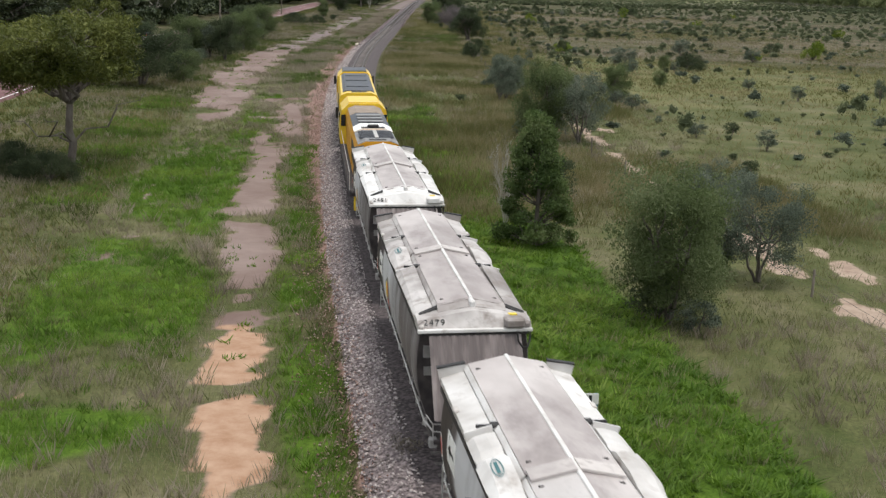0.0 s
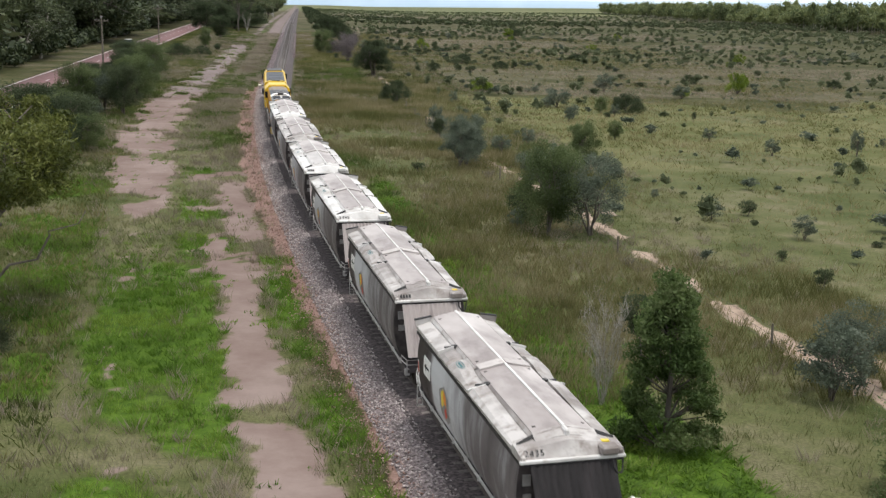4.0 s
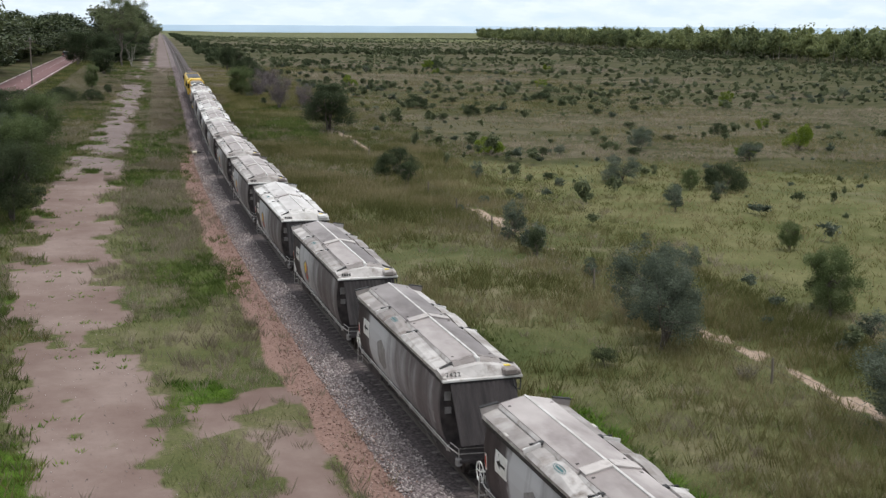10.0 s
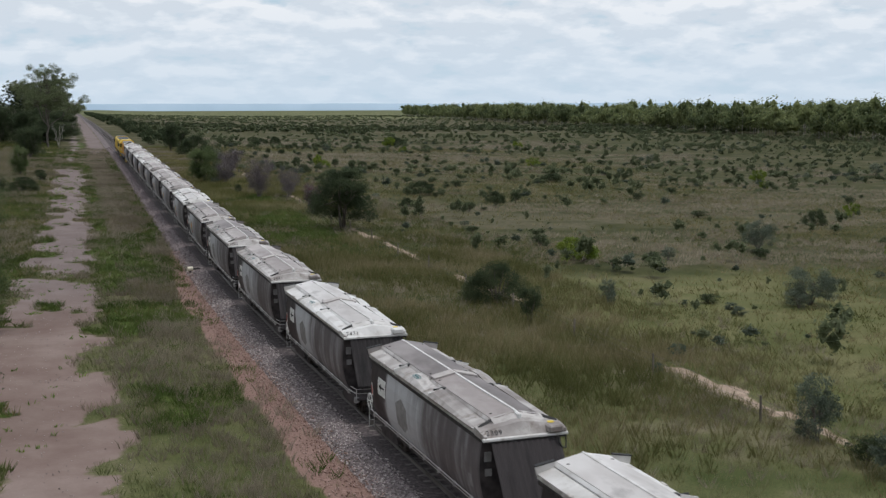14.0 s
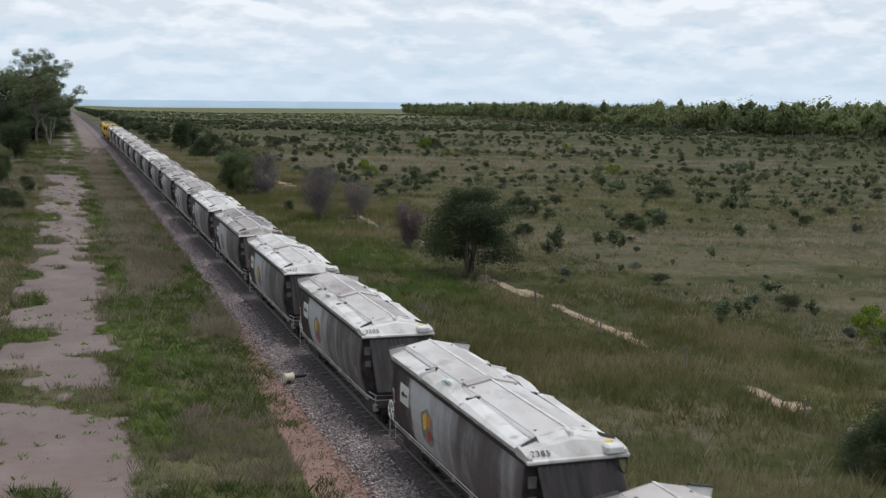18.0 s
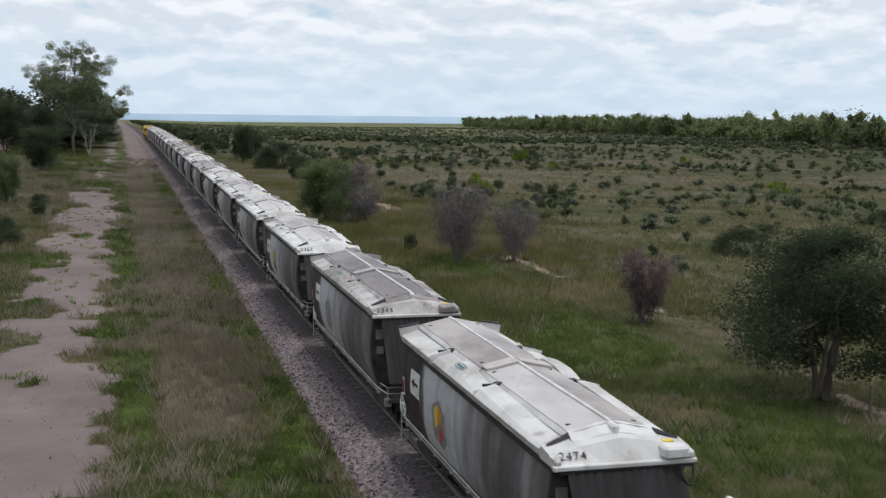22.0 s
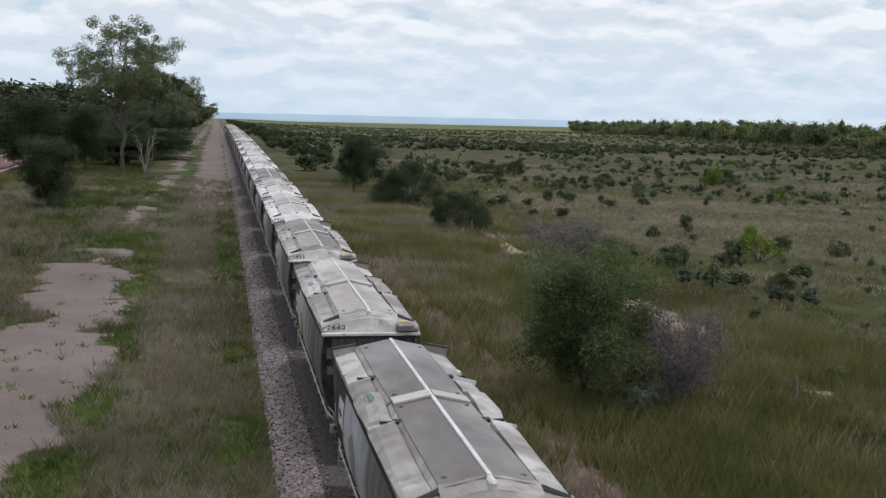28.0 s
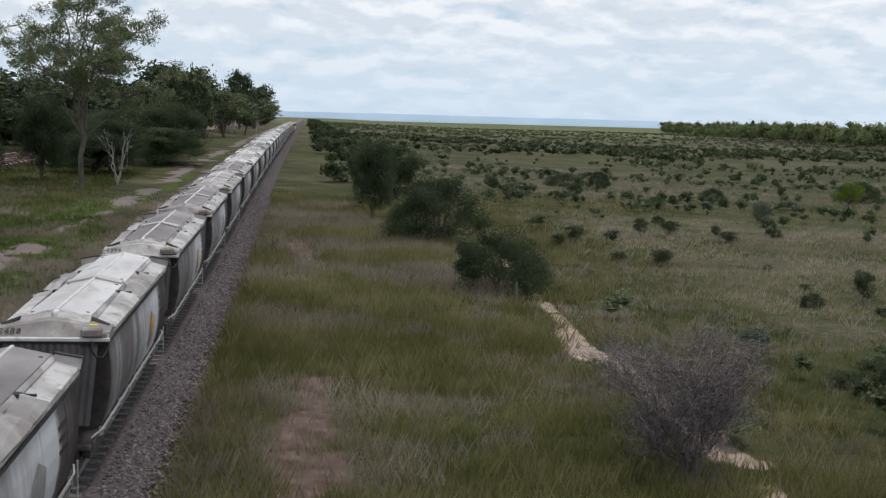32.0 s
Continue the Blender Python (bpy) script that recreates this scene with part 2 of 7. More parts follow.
def side_material():
    """Dark grimy sides with a pale dusty wash ahead of the middle and streaks running down."""
    m = bpy.data.materials.new("dusty_wagon_side")
    m.use_nodes = True
    t = m.node_tree
    b = t.nodes["Principled BSDF"]
    b.inputs["Roughness"].default_value, b.inputs["Specular IOR Level"].default_value = 0.55, 0.3
    co, info = t.nodes.new("ShaderNodeTexCoord"), t.nodes.new("ShaderNodeObjectInfo")
    sep = t.nodes.new("ShaderNodeSeparateXYZ")
    t.links.new(co.outputs["Object"], sep.inputs[0])
    streak, blot = t.nodes.new("ShaderNodeTexNoise"), t.nodes.new("ShaderNodeTexNoise")
    for n, st, sc in ((streak, (0.3, 1.0, 0.28), 1.5), (blot, (0.3, 1.0, 0.5), 0.7)):
        mp = t.nodes.new("ShaderNodeMapping")
        mp.inputs["Scale"].default_value = st
        ad = t.nodes.new("ShaderNodeVectorMath")
        ad.operation = "ADD"
        sc_ = t.nodes.new("ShaderNodeVectorMath")
        sc_.operation = "SCALE"
        sc_.inputs["Scale"].default_value = 37.0
        cm = t.nodes.new("ShaderNodeCombineXYZ")
        t.links.new(info.outputs["Random"], cm.inputs["Y"])
        t.links.new(cm.outputs[0], sc_.inputs[0])
        t.links.new(co.outputs["Object"], ad.inputs[0])
        t.links.new(sc_.outputs[0], ad.inputs[1])
        t.links.new(ad.outputs[0], mp.inputs[0])
        t.links.new(mp.outputs[0], n.inputs["Vector"])
        n.inputs["Scale"].default_value, n.inputs["Detail"].default_value, n.inputs["Roughness"].default_value = sc, 6, 0.6

    def math_(op, a, c):
        n = t.nodes.new("ShaderNodeMath")
        n.operation = op
        for k, v in enumerate((a, c)):
            if isinstance(v, float):
                n.inputs[k].default_value = v
            else:
                t.links.new(v, n.inputs[k])
        return n.outputs[0]
    # pale from about y = 0 to 4, darker at both ends
    shift = math_("MULTIPLY", math_("SUBTRACT", blot.outputs["Fac"], 0.5), 2.2)
    yy = math_("ADD", sep.outputs["Y"], shift)
    r = t.nodes.new("ShaderNodeValToRGB")
    e = r.color_ramp.elements
    mr = t.nodes.new("ShaderNodeMapRange")
    mr.inputs["From Min"].default_value, mr.inputs["From Max"].default_value = -5.6, 6.0
    t.links.new(yy, mr.inputs["Value"])
    for pos, v in ((0.0, 0.36), (0.07, 0.5), (0.22, 0.4), (0.42, 0.52), (0.6, 0.78), (0.8, 0.95), (0.85, 0.14), (1.0, 0.02)):
        k = e.new(pos) if pos not in (0.0, 1.0) else e[0 if pos == 0 else -1]
        k.color = (v, v, v, 1)
    t.links.new(mr.outputs[0], r.inputs[0])
    tone = math_("ADD", math_("MULTIPLY", r.outputs[0], 0.9), math_("MULTIPLY", math_("SUBTRACT", streak.outputs["Fac"], 0.46), 0.75))
    c = t.nodes.new("ShaderNodeValToRGB")
    for k, (pos, col) in enumerate(((0.06, (0.034, 0.026, 0.028)), (0.42, (0.135, 0.118, 0.121)), (0.78, (0.52, 0.515, 0.53)))):
        q = c.color_ramp.elements[k] if k < 2 else c.color_ramp.elements.new(pos)
        q.position, q.color = pos, (*col, 1)
    t.links.new(tone, c.inputs[0])
    t.links.new(c.outputs[0], b.inputs["Base Color"])
    return m


M_SIDE = side_material()
M_DARK = material("dark_grimy_steel", (0.03, 0.026, 0.027), (0.075, 0.062, 0.062), scale=3, rough=0.7, bump=0.1)
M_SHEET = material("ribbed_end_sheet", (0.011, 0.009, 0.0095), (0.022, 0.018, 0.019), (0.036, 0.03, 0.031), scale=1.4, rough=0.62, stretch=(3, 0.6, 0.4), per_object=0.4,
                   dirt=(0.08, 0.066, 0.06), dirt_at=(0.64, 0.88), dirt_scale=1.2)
M_PALESHEET = material("pale_end_sheet", (0.12, 0.1, 0.098), (0.2, 0.17, 0.165), (0.32, 0.28, 0.27), scale=1.4, rough=0.62, stretch=(3, 0.6, 0.4), per_object=0.4)
M_BLACK = material("black_rubber", (0.012, 0.012, 0.013), (0.03, 0.028, 0.028), scale=8, rough=0.6)
M_CHROME = material("galvanised_rail", (0.36, 0.34, 0.33), (0.55, 0.53, 0.51), scale=6, rough=0.45, metal=0.3)
M_WHITE = material("white_paint", (0.66, 0.65, 0.62), (0.8, 0.79, 0.77), scale=5, rough=0.5)
M_SEAM = material("seal_and_shade_strip", (0.02, 0.018, 0.018), (0.06, 0.052, 0.05), scale=6, rough=0.7)
M_YELLOW = material("yellow_label", (0.62, 0.45, 0.04), (0.75, 0.58, 0.08), scale=9, rough=0.5)
M_ORANGE = material("orange_mark", (0.62, 0.2, 0.03), (0.7, 0.26, 0.05), scale=6, rough=0.5)
M_REDM = material("red_mark", (0.5, 0.05, 0.03), (0.6, 0.08, 0.04), scale=6, rough=0.5)
M_PLATE = material("grey_mark_plate", (0.2, 0.19, 0.185), (0.3, 0.285, 0.28), scale=4, rough=0.6)
M_INK = material("black_lettering", (0.015, 0.015, 0.016), (0.025, 0.025, 0.026), scale=4, rough=0.6)
M_TEAL = material("teal_mark", (0.03, 0.11, 0.12), (0.05, 0.16, 0.17), scale=4, rough=0.5)
M_WHEEL = material("worn_wheel_steel", (0.04, 0.035, 0.032), (0.12, 0.1, 0.09), scale=5, rough=0.5, metal=0.5)
M_LOCO_Y = material("loco_yellow", (0.62, 0.4, 0.02), (0.7, 0.48, 0.035), scale=2, rough=0.4, dirt=(0.32, 0.2, 0.05), dirt_at=(0.55, 0.8), dirt_scale=1.2)
M_LOCO_O = material("loco_orange", (0.55, 0.25, 0.015), (0.63, 0.31, 0.02), scale=2, rough=0.4, dirt=(0.25, 0.13, 0.04), dirt_at=(0.55, 0.8), dirt_scale=1.2)
M_LOCO_ROOF = material("loco_roof_grey", (0.02, 0.024, 0.032), (0.05, 0.056, 0.07), scale=2, rough=0.5, dirt=(0.12, 0.115, 0.11), dirt_at=(0.6, 0.8))
M_LOCO_GREY = material("loco_grey_panel", (0.14, 0.14, 0.145), (0.24, 0.235, 0.23), scale=2, rough=0.5, dirt=(0.05, 0.045, 0.045), dirt_at=(0.5, 0.75))
M_LOCO_TAN = material("loco_roof_tan", (0.2, 0.15, 0.11), (0.28, 0.22, 0.17), scale=2, rough=0.6)
M_GLASS = material("dark_window", (0.01, 0.014, 0.02), (0.02, 0.026, 0.034), scale=1, rough=0.08, spec=0.6)
M_RAIL = material("rail_steel", (0.06, 0.046, 0.04), (0.13, 0.11, 0.1), scale=12, rough=0.5, metal=0.5, stretch=(1, 0.05, 1))
M_SLEEPER = material("concrete_sleeper", (0.1, 0.088, 0.082), (0.19, 0.17, 0.16), scale=7, rough=0.9, per_object=0.3)
M_BALLAST = material("ballast_bed", (0.065, 0.051, 0.053), (0.155, 0.126, 0.127), (0.27, 0.226, 0.224), scale=9, detail=2, rough=0.95, bump=1.0, bump_scale=11)
# dark from grime between the rails, plus the train's shade painted in
M_BED = material("oily_shaded_ballast", (0.032, 0.026, 0.027), (0.07, 0.057, 0.058), (0.125, 0.102, 0.102), scale=9, detail=2, rough=0.95, bump=1.0, bump_scale=11)
M_STONE = material("ballast_stone", (0.16, 0.135, 0.132), (0.3, 0.258, 0.25), (0.45, 0.4, 0.385), scale=2, rough=0.95, island=0.6)
M_MIDSTONE = material("dull_ballast_stone", (0.085, 0.066, 0.069), (0.17, 0.136, 0.14), (0.285, 0.235, 0.238), scale=2, rough=0.95, island=0.6)
# darker copy of the ballast stones, shade beside the train in its colour
M_DARKSTONE = material("shaded_ballast_stone", (0.06, 0.052, 0.053), (0.13, 0.112, 0.112), (0.24, 0.205, 0.2), scale=2, rough=0.95, island=0.6)
M_REDSTONE = material("red_gravel_stone", (0.17, 0.1, 0.083), (0.28, 0.18, 0.15), (0.38, 0.28, 0.245), scale=2, rough=0.95, island=0.6)
M_TOESTONE = material("purplish_toe_gravel", (0.085, 0.058, 0.064), (0.165, 0.118, 0.126), (0.25, 0.19, 0.198), scale=2, rough=0.95, island=0.5)
M_ROAD = material("red_asphalt", (0.13, 0.066, 0.068), (0.19, 0.105, 0.105), scale=1.2, rough=0.85, bump=0.3, bump_scale=60, dirt=(0.24, 0.155, 0.145), dirt_at=(0.6, 0.8), dirt_scale=0.4)
M_GRASS = material("green_grass", (0.055, 0.075, 0.016), (0.105, 0.122, 0.035), (0.225, 0.192, 0.088), scale=0.14, rough=0.7, island=0.25, thin=0.5)
M_DRY = material("dry_seeding_grass", (0.21, 0.175, 0.13), (0.305, 0.258, 0.197), (0.405, 0.346, 0.272), scale=0.15, rough=0.8, island=0.2, thin=0.5)
# lighter copy of the green grass, sunshine on the first stretch in its colour
M_SUNGRASS = material("sunlit_grass_blades", (0.1, 0.12, 0.042), (0.185, 0.19, 0.085), (0.31, 0.28, 0.175), scale=0.14, rough=0.75, island=0.22, thin=0.5)
# darker copy of the lush weeds, the duller light further on in its colour
M_DIMWEED = material("dim_light_weeds", (0.048, 0.08, 0.014), (0.088, 0.128, 0.028), (0.15, 0.185, 0.055), scale=0.25, rough=0.65, island=0.2, thin=0.45)
M_WEED = material("dull_green_weeds", (0.05, 0.078, 0.016), (0.09, 0.124, 0.03), (0.165, 0.192, 0.065), scale=0.25, rough=0.65, island=0.22, thin=0.45)
M_RANK = material("fresh_rank_grass", (0.115, 0.118, 0.032), (0.185, 0.176, 0.065), (0.31, 0.272, 0.14), scale=0.2, rough=0.7, island=0.25, thin=0.5)
M_LUSH = material("lush_weeds", (0.06, 0.12, 0.012), (0.105, 0.19, 0.02), (0.19, 0.27, 0.045), scale=0.25, rough=0.6, island=0.2, thin=0.45)
M_TALL = material("tall_pasture_grass", (0.092, 0.1, 0.03), (0.17, 0.158, 0.064), (0.31, 0.26, 0.155), scale=0.12, rough=0.75, island=0.25, thin=0.5)
M_LEAF = {
    "wattle": material("wattle_leaves", (0.036, 0.052, 0.025), (0.062, 0.082, 0.04), (0.105, 0.126, 0.066), scale=0.5, rough=0.75, island=0.14, per_object=0.1, thin=0.6),
    "grey": material("grey_green_leaves", (0.065, 0.085, 0.06), (0.115, 0.14, 0.1), (0.19, 0.215, 0.165), scale=0.5, rough=0.65, island=0.18, per_object=0.12, thin=0.5),
    "leafy": material("mid_green_leaves", (0.05, 0.085, 0.022), (0.1, 0.145, 0.045), (0.19, 0.225, 0.1), scale=0.5, rough=0.6, island=0.18, per_object=0.1, thin=0.5),
    # dark green of dense woods, with cloud shade put into the colour as well
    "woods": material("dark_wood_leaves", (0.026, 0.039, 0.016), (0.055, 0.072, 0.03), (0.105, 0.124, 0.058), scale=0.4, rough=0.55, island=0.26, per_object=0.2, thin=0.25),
    "field": material("field_shrub_leaves", (0.078, 0.097, 0.05), (0.132, 0.155, 0.08), (0.2, 0.222, 0.13), scale=0.08, rough=0.65, island=0.4, thin=0.5),
    "bush": material("bright_bush_leaves", (0.055, 0.08, 0.026), (0.105, 0.14, 0.052), (0.19, 0.22, 0.11), scale=0.5, rough=0.6, island=0.18, per_object=0.1, thin=0.5),
    "gum": material("gum_leaves", (0.058, 0.08, 0.034), (0.105, 0.132, 0.058), (0.175, 0.198, 0.1), scale=0.4, rough=0.55, island=0.26, per_object=0.15, thin=0.3),
    "yellow": material("yellow_green_leaves", (0.085, 0.13, 0.01), (0.15, 0.205, 0.018), (0.23, 0.28, 0.045), scale=0.5, rough=0.6, island=0.26, thin=0.3),
    "olive": material("olive_leaves", (0.045, 0.058, 0.01), (0.09, 0.106, 0.02), (0.16, 0.17, 0.042), scale=0.4, rough=0.55, island=0.26, thin=0.3),
    # paler green for the far belt, sun on its crowns put into the colour
    "belt": material("sunlit_gum_leaves", (0.085, 0.108, 0.05), (0.15, 0.18, 0.078), (0.25, 0.275, 0.12), scale=0.03, rough=0.6, island=0.3, thin=0.5),
    "red": material("russet_leaves", (0.07, 0.022, 0.03), (0.115, 0.042, 0.052), (0.165, 0.075, 0.08), scale=0.5, rough=0.7, island=0.26, thin=0.2),
    "dry": material("withered_leaves", (0.09, 0.075, 0.05), (0.15, 0.13, 0.09), (0.23, 0.2, 0.15), scale=0.5, rough=0.8, island=0.26, thin=0.2),
}
M_BARK = material("grey_bark", (0.075, 0.062, 0.052), (0.16, 0.14, 0.12), scale=4, rough=0.9, bump=0.4, bump_scale=20, stretch=(1, 1, 0.25))
M_PALE = material("pale_gum_bark", (0.26, 0.24, 0.21), (0.46, 0.43, 0.39), scale=2, rough=0.8, stretch=(1, 1, 0.3), dirt=(0.12, 0.1, 0.085), dirt_at=(0.5, 0.7))
M_TWIG = material("bare_twigs", (0.1, 0.082, 0.086), (0.2, 0.172, 0.178), scale=3, rough=0.9, per_object=0.2, island=0.3)
M_POST = material("weathered_timber", (0.1, 0.085, 0.07), (0.21, 0.18, 0.15), scale=5, rough=0.9, stretch=(1, 1, 0.1))
M_WIRE = material("fence_wire", (0.12, 0.11, 0.1), (0.2, 0.18, 0.16), scale=5, rough=0.6, metal=0.5)
M_BLUE = material("blue_post", (0.05, 0.13, 0.22), (0.07, 0.17, 0.27), scale=5, rough=0.5)
M_CREAM = material("cream_enamel", (0.6, 0.54, 0.42), (0.72, 0.67, 0.55), scale=4, rough=0.4, dirt=(0.4, 0.32, 0.22), dirt_at=(0.55, 0.75), dirt_scale=4)
M_CAR = material("dark_car_paint", (0.015, 0.016, 0.018), (0.022, 0.023, 0.026), scale=2, rough=0.25, spec=0.6)
# haze is painted here as pale blue with a faint glow
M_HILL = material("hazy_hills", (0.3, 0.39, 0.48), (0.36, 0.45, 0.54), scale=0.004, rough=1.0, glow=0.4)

# ---- the lie of the land ----
TRACK_END, TRACK_A, TRACK_B, TRACK_C = 210.0, -10.462, -0.03362, 3.837e-4
RAIL_TOP = 0.62                       # above the plain


def track_x(y):
    """x of the track's centre line at y: a curve that runs out into a straight."""
    return TRACK_A + TRACK_B * y + TRACK_C * np.maximum(0.0, TRACK_END - y) ** 2


def ease(v, lo, hi, r):
    v = np.asarray(v, float)
    up = hi + r * (1 - np.exp(-np.maximum(v - hi, 0) / r))
    dn = lo - r * (1 - np.exp(-np.maximum(lo - v, 0) / r))
    return np.where(v > hi, up, np.where(v < lo, dn, v))


def land(x, y):
    """Height of the open land: it rises gently along the line and falls away across it, and levels out far off."""
    return -2.34 - 0.02574 * ease(x, -45, 60, 40) + 0.012217 * ease(y, 0, 430, 110)


_ys = np.linspace(-400, 3600, 40001)
_ss = np.concatenate([[0], np.cumsum(np.hypot(np.diff(track_x(_ys)), np.diff(_ys)))])
_ss -= np.interp(0, _ys, _ss)


def along(s):
    """Place of the track's centre at rail height, s metres along the line."""
    y = float(np.interp(s, _ss, _ys))
    x = float(track_x(y))
    return Vector((x, y, float(land(x, y)) + RAIL_TOP))


def hashed(ix, iy, seed):
    h = (ix * 374761393 + iy * 668265263 + seed * 974711) & 0x7FFFFFFF
    h = ((h ^ (h >> 13)) * 1274126177) & 0x7FFFFFFF
    return ((h ^ (h >> 16)) & 0xFFFF) / 65535.0


def fbm(x, y, size, seed=0, octaves=3):
    """Smooth noise from 0 to 1 with features of about that many metres."""
    x, y = np.asarray(x, float) / size, np.asarray(y, float) / size
    x, y = x * 0.82 - y * 0.57, x * 0.57 + y * 0.82
    total, amp, norm = 0.0, 1.0, 0.0
    for o in range(octaves):
        ix, iy = np.floor(x).astype(np.int64), np.floor(y).astype(np.int64)
        fx, fy = x - ix, y - iy
        fx, fy = fx * fx * (3 - 2 * fx), fy * fy * (3 - 2 * fy)
        a, b = hashed(ix, iy, seed + o), hashed(ix + 1, iy, seed + o)
        c, d = hashed(ix, iy + 1, seed + o), hashed(ix + 1, iy + 1, seed + o)
        total = total + amp * ((a * (1 - fx) + b * fx) * (1 - fy) + (c * (1 - fx) + d * fx) * fy)
        norm += amp
        amp *= 0.5
        x, y = (x * 0.8 - y * 0.6) * 2.03 + 7.1, (x * 0.6 + y * 0.8) * 2.03 + 3.7
    return total / norm


def step(v, a, b):
    t = np.clip((v - a) / (b - a), 0, 1)
    return t * t * (3 - 2 * t)


def bare_earth(x, y):
    """How bare (0 to 1) the pinkish gravel of the old formation is at each place."""
    u = x - track_x(y)
    n = fbm(x, y, 5.0, 3) - 0.5
    n2 = fbm(x, y, 1.6, 8) - 0.5
    ca = np.interp(y, [10, 26, 45, 64, 72, 85, 95], [-6.3, -6.25, -6.15, -6.4, -6.4, -6.6, -7.2])
    wa = np.interp(y, [8, 14, 45, 60, 66, 75, 88, 95], [0.95, 0.95, 1.0, 1.15, 1.1, 1.0, 0.7, 0.0]) - 0.9 * np.exp(-((y - 43) / 1.6) ** 2)
    a = step(wa - np.abs(u - ca + 0.9 * n) + 1.5 * n2 - 2.0 * step(fbm(x, y, 3.0, 27), 0.64, 0.74), -0.2, 0.3) * (y < 97)
    cb = np.interp(y, [97, 104, 145, 177, 196, 247, 290, 325, 345, 412, 900], [-12, -12, -14, -13, -12.6, -11.4, -11.8, -10.8, -11.8, -10, -9.5])
    wb = np.interp(y, [96, 100, 112, 145, 177, 196, 247, 290, 325, 340, 350, 412, 900], [0, 1.9, 2.6, 3.4, 3.1, 2.9, 2.5, 2.7, 3.0, 2.8, 0.9, 1.0, 1.3])
    b = step(wb - np.abs(u - cb + 1.5 * n) + 2.2 * n2 - 2.6 * step(fbm(x, y, 6, 21), 0.57, 0.7) - 1.6 * step(fbm(x, y, 2.6, 22), 0.66, 0.76), -0.3, 0.45)
    c = step(fbm(x, y, 4.5, 31) + 0.3 * n2, 0.55, 0.68) * step(u, -9.5, -8.0) * step(-u, 3.6, 4.4) * (y > 80) * (y < 118)
    d = step(1.3 - np.abs(u + 5.3 + n) + 2.0 * n2, -0.3, 0.5) * step(y, 90, 96) * step(-y, -117, -108)
    service = 0.8 * step(2.4 - np.abs(u + 4.9 + n) + 2.4 * n2, -0.5, 0.8) * step(y, 352, 400)
    return np.clip(np.maximum.reduce([a, b, c, d, service]) * (1 - weed_islands(x, y)) * (1 - 0.9 * strip_edge(x, y)), 0, 1)


def worn_path(x, y):
    """Trampled pinkish-brown path in the grass on the field side."""
    u = x - track_x(y)
    n, n2 = fbm(x, y, 9.0, 3) - 0.5, fbm(x, y, 2.2, 8) - 0.5
    half = np.interp(y, [270, 290, 324, 337, 347, 353, 372, 377, 388, 400], [0, 0.6, 1.0, 1.15, 0.6, 0, 0, 1.5, 1.2, 0.3])
    centre = np.interp(y, [280, 337, 349, 376, 384, 410], [6.2, 6.35, 6.6, 6.2, 5.0, 4.5])
    return step(half - np.abs(u - centre - 0.9 * n) + 1.9 * n2, -0.3, 0.5) * (half > 0) * step(-y, -410, -380)


def weed_islands(x, y):
    """Weeds that have closed over parts of the old gravel strip."""
    u = x - track_x(y)
    n = fbm(x, y, 1.8, 97) - 0.5
    total = 0 * u
    for u0, y0, ru, ry in ((-13.2, 217.4, 1.4, 2.4), (-10.0, 211.4, 1.7, 0.7), (-13.5, 227.4, 0.95, 1.9), (-13.7, 237.2, 0.8, 2.2), (-14.4, 276, 2.2, 5.0),
                           (-11.5, 291, 0.9, 1.3), (-12.9, 259, 0.6, 1.4), (-11.9, 241, 0.5, 0.5), (-10.8, 349, 3.3, 6.0), (-13.4, 204.6, 0.35, 0.4), (-12.9, 190, 0.9, 2.0), (-10.2, 181, 0.8, 1.5)):
        total = np.maximum(total, step(1.0 - np.hypot((u - u0) / ru, (y - y0) / ry) + 1.1 * n, -0.1, 0.2))
    return total


def strip_edge(x, y):
    """Green fringe along the strip, with a broad tongue of weeds towards the line."""
    u = x - track_x(y)
    n = fbm(x, y, 3.2, 98) - 0.5
    fringe = step(0.75 + 3.0 * n - np.abs(u + 8.4 + 1.5 * n), -0.2, 0.35) * step(y, 195, 203) * step(-y, -348, -338)
    inner = np.interp(y, [196, 204, 218, 229, 236], [-8.0, -4.8, -5.0, -7.0, -8.0])
    tongue = (0.45 + 0.55 * step(fbm(x, y, 2.4, 99), 0.4, 0.55)) * step(u + 1.4 * n, -8.9, -8.3) * step(inner - u + 1.6 * n, -0.3, 0.5) * (y > 196) * (y < 236)
    return np.maximum(fringe, tongue)


def sand_trail(x, y):
    u = x - track_x(y)
    past = step(y, 62, 95)                # two broad ruts at first, thinner and broken further on
    c = 18.15 + past * (0.45 + 2.0 * (fbm(0 * y, y, 45, 41) - 0.5) + 1.8 * (fbm(0 * y, y, 14, 43) - 0.5))
    c2 = c + 2.9 - 0.7 * past
    w = 0.75 - 0.36 * past
    n = 1.7 * (fbm(x, y, 2.6, 44) - 0.5)
    one = step(w - np.abs(u - c) + n - (0.4 + 0.9 * past) * step(fbm(x, y, 11, 45), 0.56, 0.7), -0.1, 0.25)
    two = step(w - np.abs(u - c2) + n - (0.6 + 0.7 * past) * step(fbm(x, y, 9, 46), 0.4, 0.5), -0.1, 0.25) * (y < 140)
    wash = step(0.9 - np.hypot((u - 17.9) / 1.0, (y - 352) / 4.5) + n, -0.1, 0.25)
    pan = step(1.0 - np.hypot((u - 18.7) / 1.5, (y - 322) / 13.0) + 0.9 * n, -0.1, 0.25)
    return np.maximum.reduce([one, two, wash, pan]) * (y < 420)


